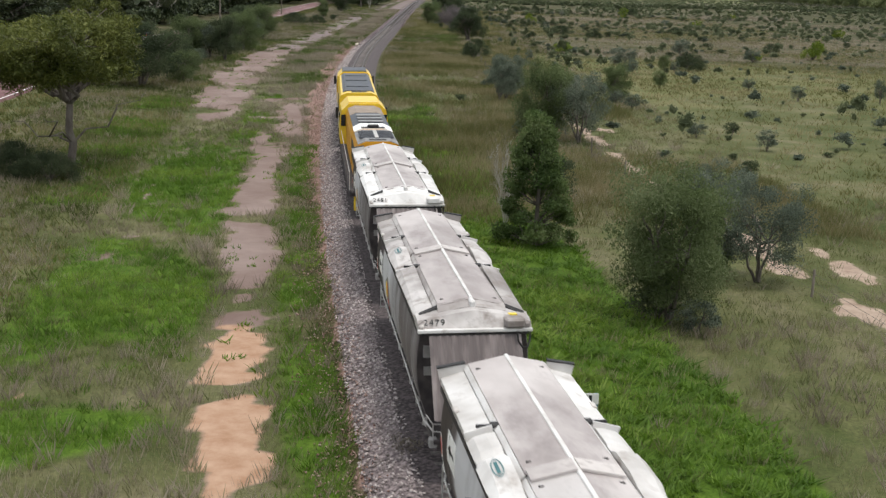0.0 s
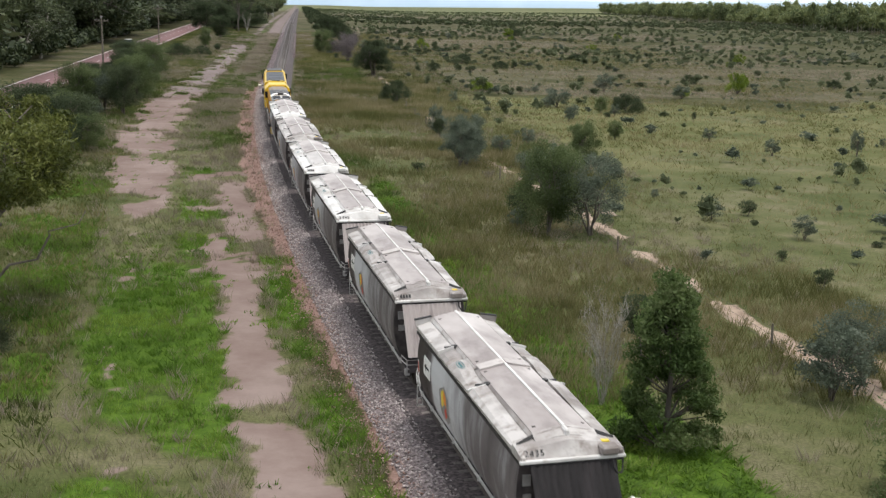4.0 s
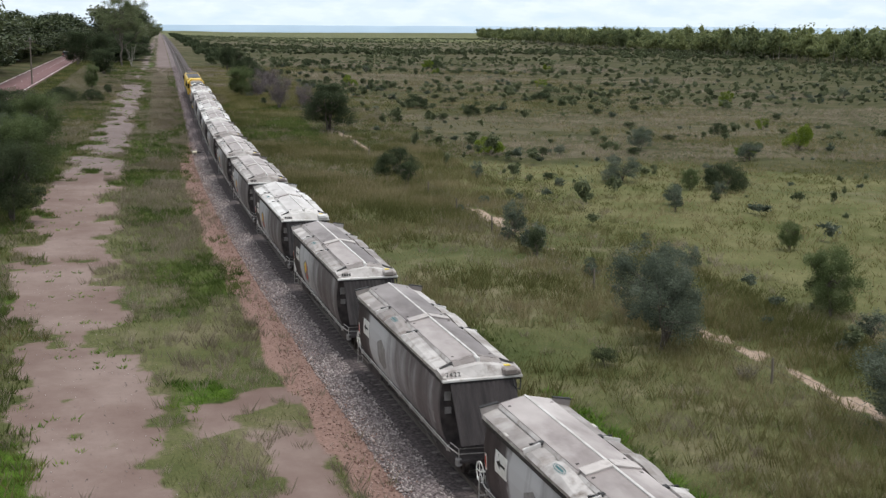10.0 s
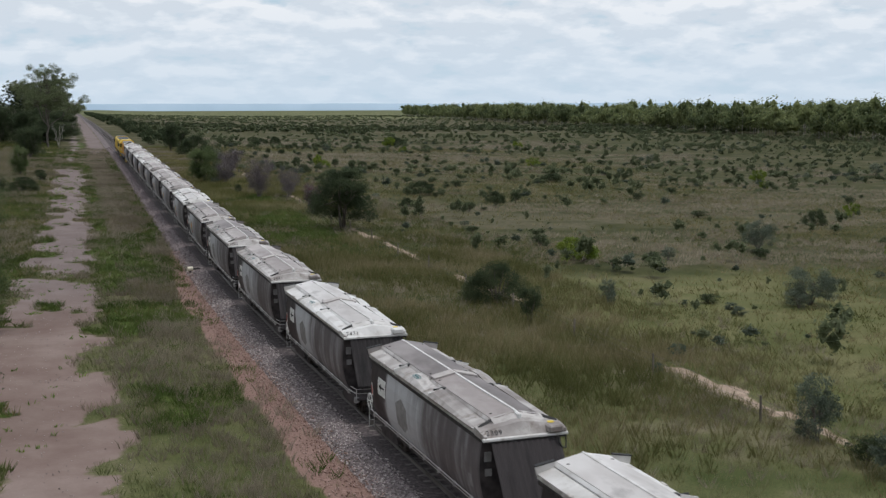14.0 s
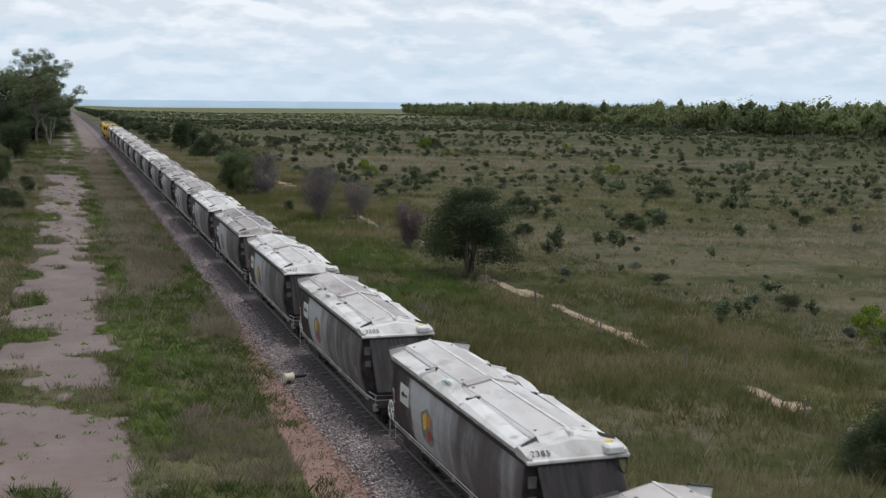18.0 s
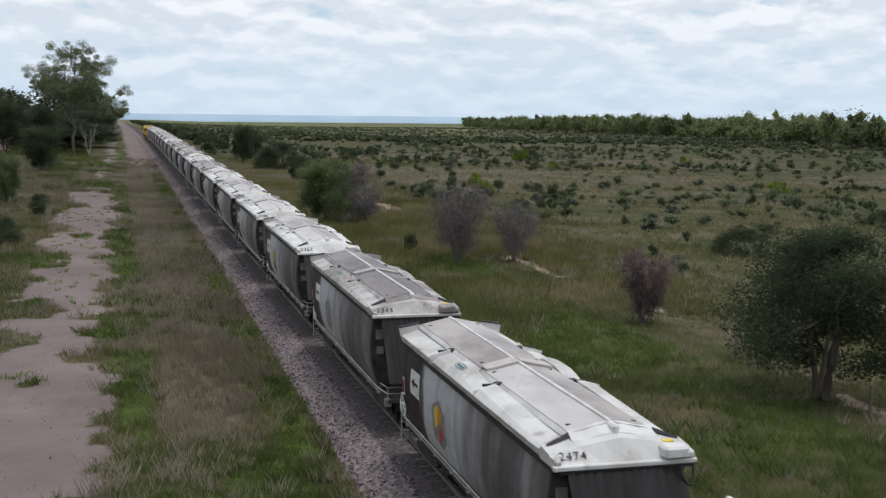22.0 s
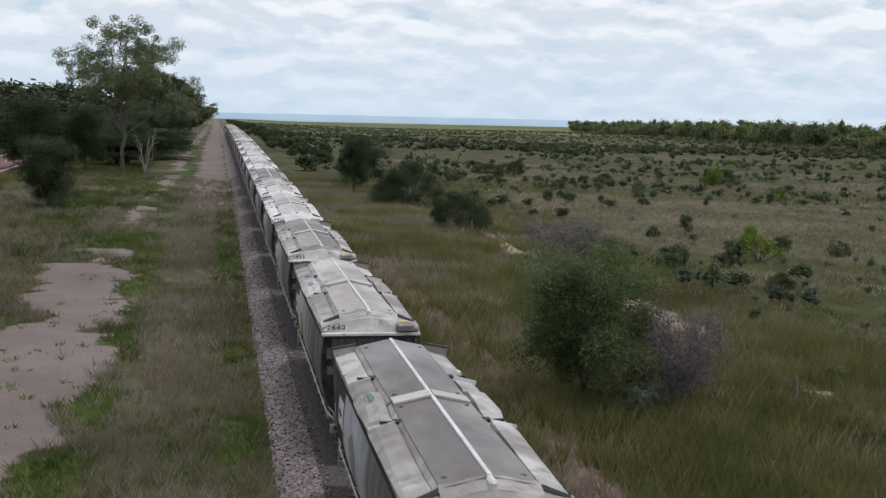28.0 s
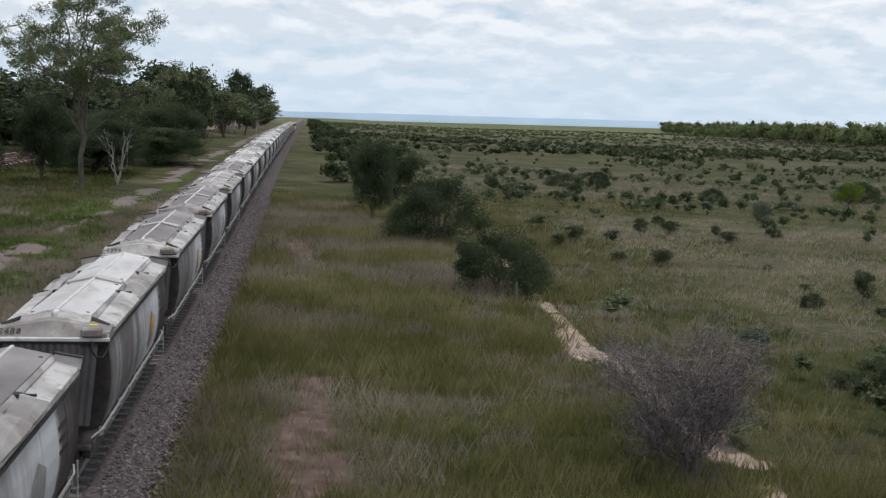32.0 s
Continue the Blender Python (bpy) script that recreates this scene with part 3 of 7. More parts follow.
def red_shoulder(x, y):
    u = x - track_x(y)
    w = np.interp(y, [10, 55, 80, 100, 120, 195, 212, 226], [2.5, 2.9, 3.4, 3.9, 4.3, 4.3, 3.2, 2.2])
    left = step(u + w + 0.7 * (fbm(x, y, 2.2, 47) - 0.5), -0.3, 0.2) * step(-u, 1.6, 2.3)
    return left


def lushness(x, y):
    u = x - track_x(y)
    n = fbm(x, y, 9, 51)
    right = step(u, 2.2, 3.2) * step(-u, -np.interp(y, [0, 60, 90, 135, 150], [9.9, 9.5, 8.4, 7.5, 3]), -np.interp(y, [0, 60, 90, 135, 150], [8.6, 8.4, 6.8, 5.5, 2])) * (y < 150)
    right = right * np.where(y > 80, step(n, 0.42, 0.58), 1)
    left = step(-u, 7.0, 8.0) * step(u + 3.5 * (n - 0.5), -15, -12) * step(-y, -92, -76) * step(n + 0.18 * step(y, 40, 48), 0.4, 0.58)
    verge = step(-u, 2.7, 3.4) * step(u, -5.5, -4.4) * (y < 85) * step(n, 0.25, 0.45) * 0.8
    patch = step(-u, 3.0, 3.8) * step(u, -10.5, -8.0) * step(fbm(x, y, 7, 57) + np.interp(y, [140, 165, 215, 240], [0, 0.07, 0.07, 0]), 0.48, 0.6) * (y > 70) * np.interp(y, [0, 90, 140, 230, 260], [1, 1, 0.95, 0.9, 0.5])
    edge = step(-u, 7.1, 7.9) * step(u, -10.2, -9.2) * step(fbm(x, y, 8, 58), 0.4, 0.52) * (y > 170)
    far_edge = step(-u, 13.5, 15) * step(u, -21, -18) * step(fbm(x, y, 12, 59), 0.5, 0.62) * (y > 60)
    swale = step(fbm(x, y, 10, 60), 0.47, 0.6) * step(-u, 8.0, 9.5) * step(u, -21, -18) * step(y, 338, 350) * (y < 420)
    rank = 0.9 * step(u, 3.5, 5.5) * step(-u, -19, -14) * step(y, 212, 235) * step(-y, -318, -296) * step(fbm(x, y, 9, 64), 0.38, 0.52)
    toe = step(-u, 2.6, 3.0) * step(u, -5.0, -3.9) * step(fbm(x, y, 5, 62), 0.42, 0.55) * (y > 205)
    edge = np.maximum.reduce([patch, edge, far_edge, swale, toe, rank, weed_islands(x, y), strip_edge(x, y)])
    return np.clip(np.maximum.reduce([right, left, verge, edge]), 0, 1)


# ---- mesh tools ----


class Mesh:
    """Gathers faces, piece by piece."""

    def __init__(self):
        self.v, self.f = [], []

    def add(self, verts, faces):
        k = len(self.v)
        self.v += [tuple(p) for p in verts]
        self.f += [tuple(i + k for i in f) for f in faces]
        return self

    def box(self, x0, x1, y0, y1, z0, z1, m=None, bevel=0.0):
        b = min(bevel, (x1 - x0) / 3, (y1 - y0) / 3, (z1 - z0) / 3)
        if b <= 0:
            p = [(x, y, z) for z in (z0, z1) for y in (y0, y1) for x in (x0, x1)]
            f = [(0, 2, 3, 1), (4, 5, 7, 6), (0, 1, 5, 4), (2, 6, 7, 3), (0, 4, 6, 2), (1, 3, 7, 5)]
        else:
            def ring(i, z):
                return [(x0 + i, y0 + b, z), (x0 + b, y0 + i, z), (x1 - b, y0 + i, z), (x1 - i, y0 + b, z),
                        (x1 - i, y1 - b, z), (x1 - b, y1 - i, z), (x0 + b, y1 - i, z), (x0 + i, y1 - b, z)]
            p = ring(b, z0) + ring(0, z0 + b) + ring(0, z1 - b) + ring(b, z1)
            f = [tuple(range(7, -1, -1)), tuple(range(24, 32))]
            f += [(8 * r + i, 8 * r + (i + 1) % 8, 8 * r + 8 + (i + 1) % 8, 8 * r + 8 + i) for r in range(3) for i in range(8)]
        return self.add([m @ Vector(q) for q in p] if m else p, f)

    def tube(self, pts, radii, sides=6, caps=True):
        pts = [Vector(p) for p in pts]
        radii = [radii] * len(pts) if isinstance(radii, (int, float)) else radii
        vs, fs = [], []
        for i, p in enumerate(pts):
            d = (pts[min(i + 1, len(pts) - 1)] - pts[max(i - 1, 0)]).normalized()
            a = d.cross(Vector((0.31, 0.17, 0.93)) if abs(d.z) < 0.9 else Vector((1, 0, 0))).normalized()
            c = d.cross(a)
            vs += [p + radii[i] * (math.cos(2 * math.pi * k / sides) * a + math.sin(2 * math.pi * k / sides) * c) for k in range(sides)]
        for i in range(len(pts) - 1):
            fs += [(i * sides + k, i * sides + (k + 1) % sides, (i + 1) * sides + (k + 1) % sides, (i + 1) * sides + k) for k in range(sides)]
        if caps:
            fs += [tuple(range(sides - 1, -1, -1)), tuple(range((len(pts) - 1) * sides, len(pts) * sides))]
        return self.add(vs, fs)

    def loft(self, rings, caps=True):
        """Closed rings of equally many points, joined one to the next."""
        n = len(rings[0])
        vs = [p for r in rings for p in r]
        fs = [(i * n + k, i * n + (k + 1) % n, (i + 1) * n + (k + 1) % n, (i + 1) * n + k) for i in range(len(rings) - 1) for k in range(n)]
        if caps:
            fs += [tuple(range(n - 1, -1, -1)), tuple(range((len(rings) - 1) * n, len(rings) * n))]
        return self.add(vs, fs)

    def slab(self, outline, thick):
        """A flat plate: an outline in space, thickened along its normal."""
        o = [Vector(p) for p in outline]
        nrm = (o[1] - o[0]).cross(o[2] - o[0]).normalized() * thick
        n = len(o)
        return self.add(o + [p + nrm for p in o], [tuple(range(n - 1, -1, -1)), tuple(range(n, 2 * n))] + [(k, (k + 1) % n, n + (k + 1) % n, n + k) for k in range(n)])

    def mesh(self, name, mat, smooth=False):
        me = bpy.data.meshes.new(name)
        me.from_pydata(self.v, [], self.f)
        me.materials.append(mat)
        if smooth:
            me.shade_smooth()
        return me


def part(name, gathered, mat, parent, label="", smooth=False):
    ob = new(name, gathered.mesh(name, mat, smooth))
    ob.parent = parent
    return tagged(ob, label) if label else ob


def sheet(name, verts, faces, mat, smooth=False):
    """A mesh object straight from arrays of corners and of faces with equally many corners."""
    verts, faces = np.asarray(verts, np.float32), np.asarray(faces, np.int32)
    me = bpy.data.meshes.new(name)
    me.vertices.add(len(verts))
    me.vertices.foreach_set("co", verts.ravel())
    k = faces.shape[1]
    me.loops.add(faces.size)
    me.loops.foreach_set("vertex_index", faces.ravel())
    me.polygons.add(len(faces))
    me.polygons.foreach_set("loop_start", np.arange(0, faces.size, k, dtype=np.int32))
    me.update(calc_edges=True)
    me.materials.append(mat)
    if smooth:
        me.shade_smooth()
    return new(name, me)

# ---- ground ----


def ground_material():
    m = bpy.data.materials.new("savanna_ground")
    m.use_nodes = True
    t = m.node_tree
    b = t.nodes["Principled BSDF"]
    b.inputs["Roughness"].default_value, b.inputs["Specular IOR Level"].default_value = 0.95, 0.1
    co = t.nodes.new("ShaderNodeTexCoord")

    def noise_tex(scale, detail=6, rough=0.6):
        n = t.nodes.new("ShaderNodeTexNoise")
        n.inputs["Scale"].default_value, n.inputs["Detail"].default_value, n.inputs["Roughness"].default_value = scale, detail, rough
        t.links.new(co.outputs["Object"], n.inputs["Vector"])
        return n.outputs["Fac"]

    def ramp(fac, *stops):
        r = t.nodes.new("ShaderNodeValToRGB")
        while len(r.color_ramp.elements) < len(stops):
            r.color_ramp.elements.new(0.5)
        for e, (p, c) in zip(r.color_ramp.elements, stops):
            e.position, e.color = p, (*c, 1)
        t.links.new(fac, r.inputs[0])
        return r.outputs[0]

    def mix(fac, a, c):
        x = t.nodes.new("ShaderNodeMix")
        x.data_type = "RGBA"
        for key, value in (("Factor", fac), ("A", a), ("B", c)):
            if isinstance(value, (float, int)):
                x.inputs[key].default_value = value
            else:
                t.links.new(value, x.inputs[key])
        return x.outputs["Result"]

    def mask(name, grain, lo, hi, sway=0.5):
        a = t.nodes.new("ShaderNodeAttribute")
        a.attribute_name = name
        ma = t.nodes.new("ShaderNodeMath")
        ma.operation = "MULTIPLY_ADD"
        ma.inputs[1].default_value, ma.inputs[2].default_value = sway, -sway / 2
        t.links.new(grain, ma.inputs[0])
        ad = t.nodes.new("ShaderNodeMath")
        ad.operation = "ADD"
        t.links.new(ma.outputs[0], ad.inputs[0])
        t.links.new(a.outputs["Fac"], ad.inputs[1])
        r = t.nodes.new("ShaderNodeMapRange")
        r.inputs["From Min"].default_value, r.inputs["From Max"].default_value = lo, hi
        t.links.new(ad.outputs[0], r.inputs["Value"])
        return r.outputs[0]

    fine, mid, wide, vast = noise_tex(9, 5), noise_tex(1.6, 6), noise_tex(0.16, 6, 0.7), noise_tex(0.012, 6, 0.65)
    grass = ramp(wide, (0.34, (0.03, 0.036, 0.01)), (0.5, (0.056, 0.058, 0.022)), (0.66, (0.108, 0.09, 0.052)))
    grass = mix(mask("lush", mid, 0.35, 0.7), grass, ramp(mid, (0.35, (0.045, 0.088, 0.01)), (0.65, (0.088, 0.15, 0.018))))
    grass = mix(mask("dry", mid, 0.35, 0.75), grass, ramp(mid, (0.35, (0.115, 0.095, 0.066)), (0.65, (0.19, 0.158, 0.118))))
    # ground lightened along the first stretch, sunshine put into the colour
    grass = mix(mask("sun_tone", mid, 0.3, 0.8), grass, ramp(wide, (0.34, (0.06, 0.075, 0.024)), (0.5, (0.105, 0.11, 0.046)), (0.66, (0.17, 0.15, 0.092))))
    patchy = noise_tex(0.045, 6, 0.65)
    far = ramp(patchy, (0.36, (0.044, 0.048, 0.018)), (0.5, (0.078, 0.073, 0.034)), (0.62, (0.128, 0.108, 0.068)))
    far = mix(ramp(wide, (0.52, (0, 0, 0)), (0.7, (0.8, 0.8, 0.8))), far, ramp(wide, (0.5, (0.105, 0.088, 0.058)), (0.75, (0.18, 0.15, 0.115))))
    grass = mix(mask("far", vast, 0.2, 0.9, 0.3), grass, far)
    # patch of field kept brighter, sunshine between cloud shadows put into the colour
    grass = mix(mask("sunlit_meadow", mid, 0.3, 0.75, 0.5), grass, ramp(wide, (0.36, (0.085, 0.096, 0.032)), (0.62, (0.155, 0.148, 0.068))))
    grass = mix(mask("plain", vast, 0.3, 0.8, 0.4), grass, ramp(vast, (0.4, (0.085, 0.1, 0.04)), (0.6, (0.17, 0.17, 0.085))))
    speck = ramp(fine, (0.3, (0.55, 0.55, 0.55)), (0.7, (1.25, 1.25, 1.25)))
    mu = t.nodes.new("ShaderNodeMix")
    mu.data_type, mu.blend_type = "RGBA", "MULTIPLY"
    mu.inputs["Factor"].default_value = 1.0
    t.links.new(grass, mu.inputs["A"])
    t.links.new(speck, mu.inputs["B"])
    earth = ramp(wide, (0.35, (0.155, 0.107, 0.093)), (0.5, (0.195, 0.143, 0.126)), (0.65, (0.245, 0.189, 0.169)))
    earth = mix(mask("old", wide, 0.2, 0.8), earth, ramp(wide, (0.35, (0.14, 0.109, 0.103)), (0.65, (0.205, 0.165, 0.157))))
    earth = mix(ramp(fine, (0.55, (0, 0, 0)), (0.8, (0.3, 0.3, 0.3))), earth, ramp(mid, (0.3, (0.15, 0.112, 0.1)), (0.7, (0.3, 0.245, 0.222))))
    orange = ramp(mid, (0.3, (0.3, 0.175, 0.11)), (0.7, (0.43, 0.29, 0.205)))
    sand = ramp(mid, (0.3, (0.24, 0.172, 0.132)), (0.7, (0.4, 0.315, 0.25)))
    red = ramp(fine, (0.3, (0.155, 0.095, 0.078)), (0.7, (0.3, 0.2, 0.17)))
    col = mix(mask("bare", mid, 0.35, 0.62, 1.1), mu.outputs["Result"], earth)
    col = mix(mask("worn", fine, 0.25, 0.75, 0.6), col, ramp(mid, (0.35, (0.07, 0.043, 0.036)), (0.64, (0.165, 0.117, 0.1))))
    col = mix(mask("clay", mid, 0.4, 0.6), col, orange)
    col = mix(mask("sand", mid, 0.4, 0.6), col, sand)
    col = mix(mask("red", mid, 0.4, 0.6), col, red)
    t.links.new(col, b.inputs["Base Color"])
    bu = t.nodes.new("ShaderNodeBump")
    bu.inputs["Strength"].default_value, bu.inputs["Distance"].default_value = 0.2, 0.03
    t.links.new(noise_tex(6, 6), bu.inputs["Height"])
    t.links.new(bu.outputs[0], b.inputs["Normal"])
    return m


def spread(inner0, inner1, pitch, out0, out1, grow=1.05):
    mids = list(np.arange(inner0, inner1 + 0.01, pitch))
    d, v = pitch, inner1
    while v < out1:
        d *= grow
        v += d
        mids.append(v)
    d, v = pitch, inner0
    while v > out0:
        d *= grow
        v -= d
        mids.insert(0, v)
    return np.array(mids)


gx, gy = spread(-46, 30, 0.7, -4300, 4300), spread(0, 425, 0.7, -900, 4700)
GX, GY = np.meshgrid(gx, gy)
relief = (fbm(GX, GY, 3.0, 71) - 0.5) * 0.22 + (fbm(GX, GY, 16.0, 72) - 0.5) * 0.3
near_line = step(np.abs(GX - track_x(GY)), 2.6, 6.0)
GZ = land(GX, GY) + relief * near_line * (1 - 0.9 * bare_earth(GX, GY)) - 0.03
rows_, cols_ = GX.shape
idx = np.arange(rows_ * cols_).reshape(rows_, cols_)
ground = sheet("ground", np.stack([GX, GY, GZ], -1).reshape(-1, 3),
               np.stack([idx[:-1, :-1], idx[:-1, 1:], idx[1:, 1:], idx[1:, :-1]], -1).reshape(-1, 4), ground_material(), True)
tagged(ground, "grassy savanna ground with bare pinkish gravel strips", "ground", kind="structure")
bare, U = bare_earth(GX, GY), GX - track_x(GY)
clay = bare * step(-GY + 9 * (fbm(GX, GY, 4.0, 77) - 0.5), -44, -38)
dryness = np.maximum(step(-U, 3.0, 4.0) * step(U, -10, -8) * step(GY, 180, 240) * (0.3 + 0.6 * fbm(GX, GY, 6, 61)), step(fbm(GX * 0.3, GY, 8, 63, 5), 0.52, 0.66) * 0.48 * step(GY, 60, 110))
dryness = dryness * (1 - lushness(GX, GY))
# lush is halved past y = 130, again for the duller light there
for name, values in (("bare", bare), ("clay", np.clip(clay, 0, 1)), ("sand", sand_trail(GX, GY)), ("red", red_shoulder(GX, GY)), ("lush", lushness(GX, GY) * (1 - 0.5 * step(GY, 100, 130))), ("old", step(GY, 165, 215)),
                     ("dry", dryness), ("sun_tone", step(-GY - 110 * (fbm(GX, GY, 60, 64) - 0.5), -240, -150) * step(np.abs(U), 3, 4.5) * (1 - lushness(GX, GY))), ("worn", worn_path(GX, GY)), ("plain", step(GY, 1050, 1500)), ("sunlit_meadow", step(U, 17, 21) * step(GY, 105, 140) * step(-GY - 26 * fbm(GX, GY, 30, 66), -232, -205) * step(fbm(GX, GY, 16, 65), 0.3, 0.5)), ("far", step(np.maximum(np.abs(GX) - 40, GY - 380), 60, 400))):
    at = ground.data.attributes.new(name, "FLOAT", "POINT")
    at.data.foreach_set("value", np.asarray(values, np.float32).ravel())


def on_land(x, y):
    return float(land(x, y))


# ---- road beside the line ----
def ribbon(name, y0, y1, left, right, lift, mat, pitch=4.0, centre=track_x, drop=0.0):
    """A strip with thickness that follows the line at two distances from it."""
    y = np.arange(y0, y1 + pitch, pitch)
    rows = []
    for off, dz in ((left, -drop), (left, lift), (right, lift), (right, -drop)):
        x = centre(y) + off
        rows.append(np.stack([x, y, land(x, y) + dz], -1))
    v = np.stack(rows, 1)
    n = len(y)
    i = np.arange(n * 4).reshape(n, 4)
    f = np.concatenate([np.stack([i[:-1, k], i[:-1, k + 1], i[1:, k + 1], i[1:, k]], -1) for k in range(3)])
    return sheet(name, v.reshape(-1, 3), f, mat)


ROAD = -34.3
road = tagged(ribbon("road", -200, 2400, ROAD - 3.6, ROAD + 3.6, 0.12, M_ROAD, drop=0.3), "reddish sealed two-lane road with white edge lines", "road", kind="structure")
for off in (-3.25, 3.25):
    line = ribbon("road_edge_line", -200, 1500, ROAD + off - 0.07, ROAD + off + 0.07, 0.126, M_WHITE, drop=-0.119)
    tagged(line, "white painted edge line on the road", "road marking", kind="structure")
dash_y = np.arange(60, 760, 12.0)
dv, df = [], []
for k, y in enumerate(dash_y):
    for yy in (y, y + 3):
        for o in (-0.06, 0.06):
            x = float(track_x(yy)) + ROAD + o
            dv.append((x, yy, on_land(x, yy) + 0.128))
    df.append((4 * k, 4 * k + 1, 4 * k + 3, 4 * k + 2))
tagged(sheet("road_centre_dashes", dv, df, M_WHITE), "broken white centre line of the road", "road marking", kind="structure")

# ---- track ----
bed_y = np.arange(-150, 1800, 2.5)
prof = [(-3.0, -0.12), (-2.35, 0.06), (-1.55, 0.4), (-0.9, 0.43), (0.9, 0.43), (1.45, 0.4), (2.05, 0.06), (2.5, -0.12)]
bv = []
for o, h in prof:
    x = track_x(bed_y) + o
    bv.append(np.stack([x, bed_y, land(x, bed_y) + h], -1))
bv = np.stack(bv, 1)
bi = np.arange(bv.shape[0] * 8).reshape(-1, 8)
bed = sheet("ballast_bed", bv.reshape(-1, 3), np.concatenate([np.stack([bi[:-1, k], bi[:-1, k + 1], bi[1:, k + 1], bi[1:, k]], -1) for k in range(7)]), M_BALLAST, True)
# middle and field-side faces get the bed colour that includes the train's shade
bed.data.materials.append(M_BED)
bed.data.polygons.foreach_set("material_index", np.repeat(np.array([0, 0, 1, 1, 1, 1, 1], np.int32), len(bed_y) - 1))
tagged(bed, "grey crushed-stone ballast bed under the track", "ballast", kind="structure")
for side in (-1, 1):
    ry = np.concatenate([np.arange(-150, 260, 2.0), np.arange(260, 1800, 8.0)])
    shape = [(-0.06, -0.14), (0.06, -0.14), (0.06, -0.12), (0.012, -0.1), (0.012, -0.03), (0.034, -0.02), (0.034, 0), (-0.034, 0), (-0.034, -0.02), (-0.012, -0.03), (-0.012, -0.1), (-0.06, -0.12)]
    rv = []
    for o, h in shape:
        x = track_x(ry) + side * 0.57 + o
        rv.append(np.stack([x, ry, land(x, ry) + RAIL_TOP + h], -1))
    rv = np.stack(rv, 1)
    ri = np.arange(rv.shape[0] * 12).reshape(-1, 12)
    rail = sheet("rail", rv.reshape(-1, 3), np.concatenate([np.stack([ri[:-1, k], ri[:-1, (k + 1) % 12], ri[1:, (k + 1) % 12], ri[1:, k]], -1) for k in range(12)]), M_RAIL)
    tagged(rail, "steel running rail polished on top", "rail", kind="structure")

rng = np.random.default_rng(5)


def stones(name, count, place, mat, size, label):
    """Loose angular stones, each a small uneven octahedron."""
    x, y, z = place(count)
    count = len(x)
    s = rng.uniform(*size, count)
    base = np.array([(1, 0, 0), (-1, 0, 0), (0, 1, 0), (0, -1, 0), (0, 0, 0.7), (0, 0, -0.7)])
    v = base[None] * s[:, None, None] * rng.uniform(0.55, 1.2, (count, 6, 1))
    a = rng.uniform(0, 6.28, count)
    c, d = np.cos(a)[:, None], np.sin(a)[:, None]
    v = np.stack([v[..., 0] * c - v[..., 1] * d, v[..., 0] * d + v[..., 1] * c, v[..., 2]], -1)
    v += np.stack([x, y, z], -1)[:, None]
    f = np.array([(0, 2, 4), (2, 1, 4), (1, 3, 4), (3, 0, 4), (2, 0, 5), (1, 2, 5), (3, 1, 5), (0, 3, 5)])
    return tagged(sheet(name, v.reshape(-1, 3), (f[None] + 6 * np.arange(count)[:, None, None]).reshape(-1, 3), mat), label, "gravel", kind="stuff")


def shoulder(count):
    y = rng.uniform(8, 222, count)
    y = np.where((y > 195) & (rng.random(count) < (y - 195) / 27), y - 100, y)
    side = -1
    o = rng.uniform(1.35, 2.75, count)
    x = track_x(y) + side * o
    h = np.interp(o, [1.35, 1.55, 2.35, 3.0], [0.41, 0.4, 0.06, -0.02])
    return x, y, land(x, y) + h + 0.015


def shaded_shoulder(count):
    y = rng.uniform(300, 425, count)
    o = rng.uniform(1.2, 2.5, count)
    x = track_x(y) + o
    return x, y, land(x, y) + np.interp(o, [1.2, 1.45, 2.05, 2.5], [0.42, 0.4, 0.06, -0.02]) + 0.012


def red_spill(count):
    y = rng.uniform(8, 218, count)
    o = rng.triangular(2.0, 2.9, 4.5, count)
    x = track_x(y) - o
    h = np.interp(o, [1.55, 2.35, 3.0], [0.4, 0.07, 0.0])
    return x, y, land(x, y) + h + 0.01


def field_toe(count):
    y = rng.uniform(285, 425, count)
    o = rng.triangular(1.8, 2.35, 3.0, count)
    x = track_x(y) + o
    return x, y, land(x, y) + np.interp(o, [1.45, 2.05, 2.5], [0.4, 0.06, -0.01]) + 0.012


stones("ballast_stones", 21000, shoulder, M_STONE, (0.03, 0.075), "loose grey and pinkish ballast stones beside the rails")
stones("grey_ballast_stones", 12000, lambda n: (lambda y, o: (track_x(y) - o, y, land(track_x(y) - o, y) + np.interp(o, [1.35, 1.55, 2.35, 3.0], [0.41, 0.4, 0.06, -0.02]) + 0.012))(rng.uniform(190, 425, n), rng.uniform(1.35, 2.75, n)), M_MIDSTONE, (0.03, 0.07), "dull grey-brown ballast stones beside the rails")
stones("grimy_ballast_stones", 10000, shaded_shoulder, M_DARKSTONE, (0.03, 0.07), "dark ballast stones beside the rails on the shaded side")
stones("purple_toe_gravel", 7000, field_toe, M_TOESTONE, (0.025, 0.055), "purplish gravel along the ballast toe")
stones("red_gravel", 14000, red_spill, M_REDSTONE, (0.025, 0.06), "reddish gravel spilled along the ballast toe")
stones("strip_pebbles", 5000, lambda n: (lambda y, o: (track_x(y) + o, y, land(track_x(y) + o, y) + 0.0))(rng.uniform(95, 345, n), rng.uniform(-16, -9, n)), M_STONE, (0.015, 0.04), "pebbles on the old gravel formation")

# ---- grass ----


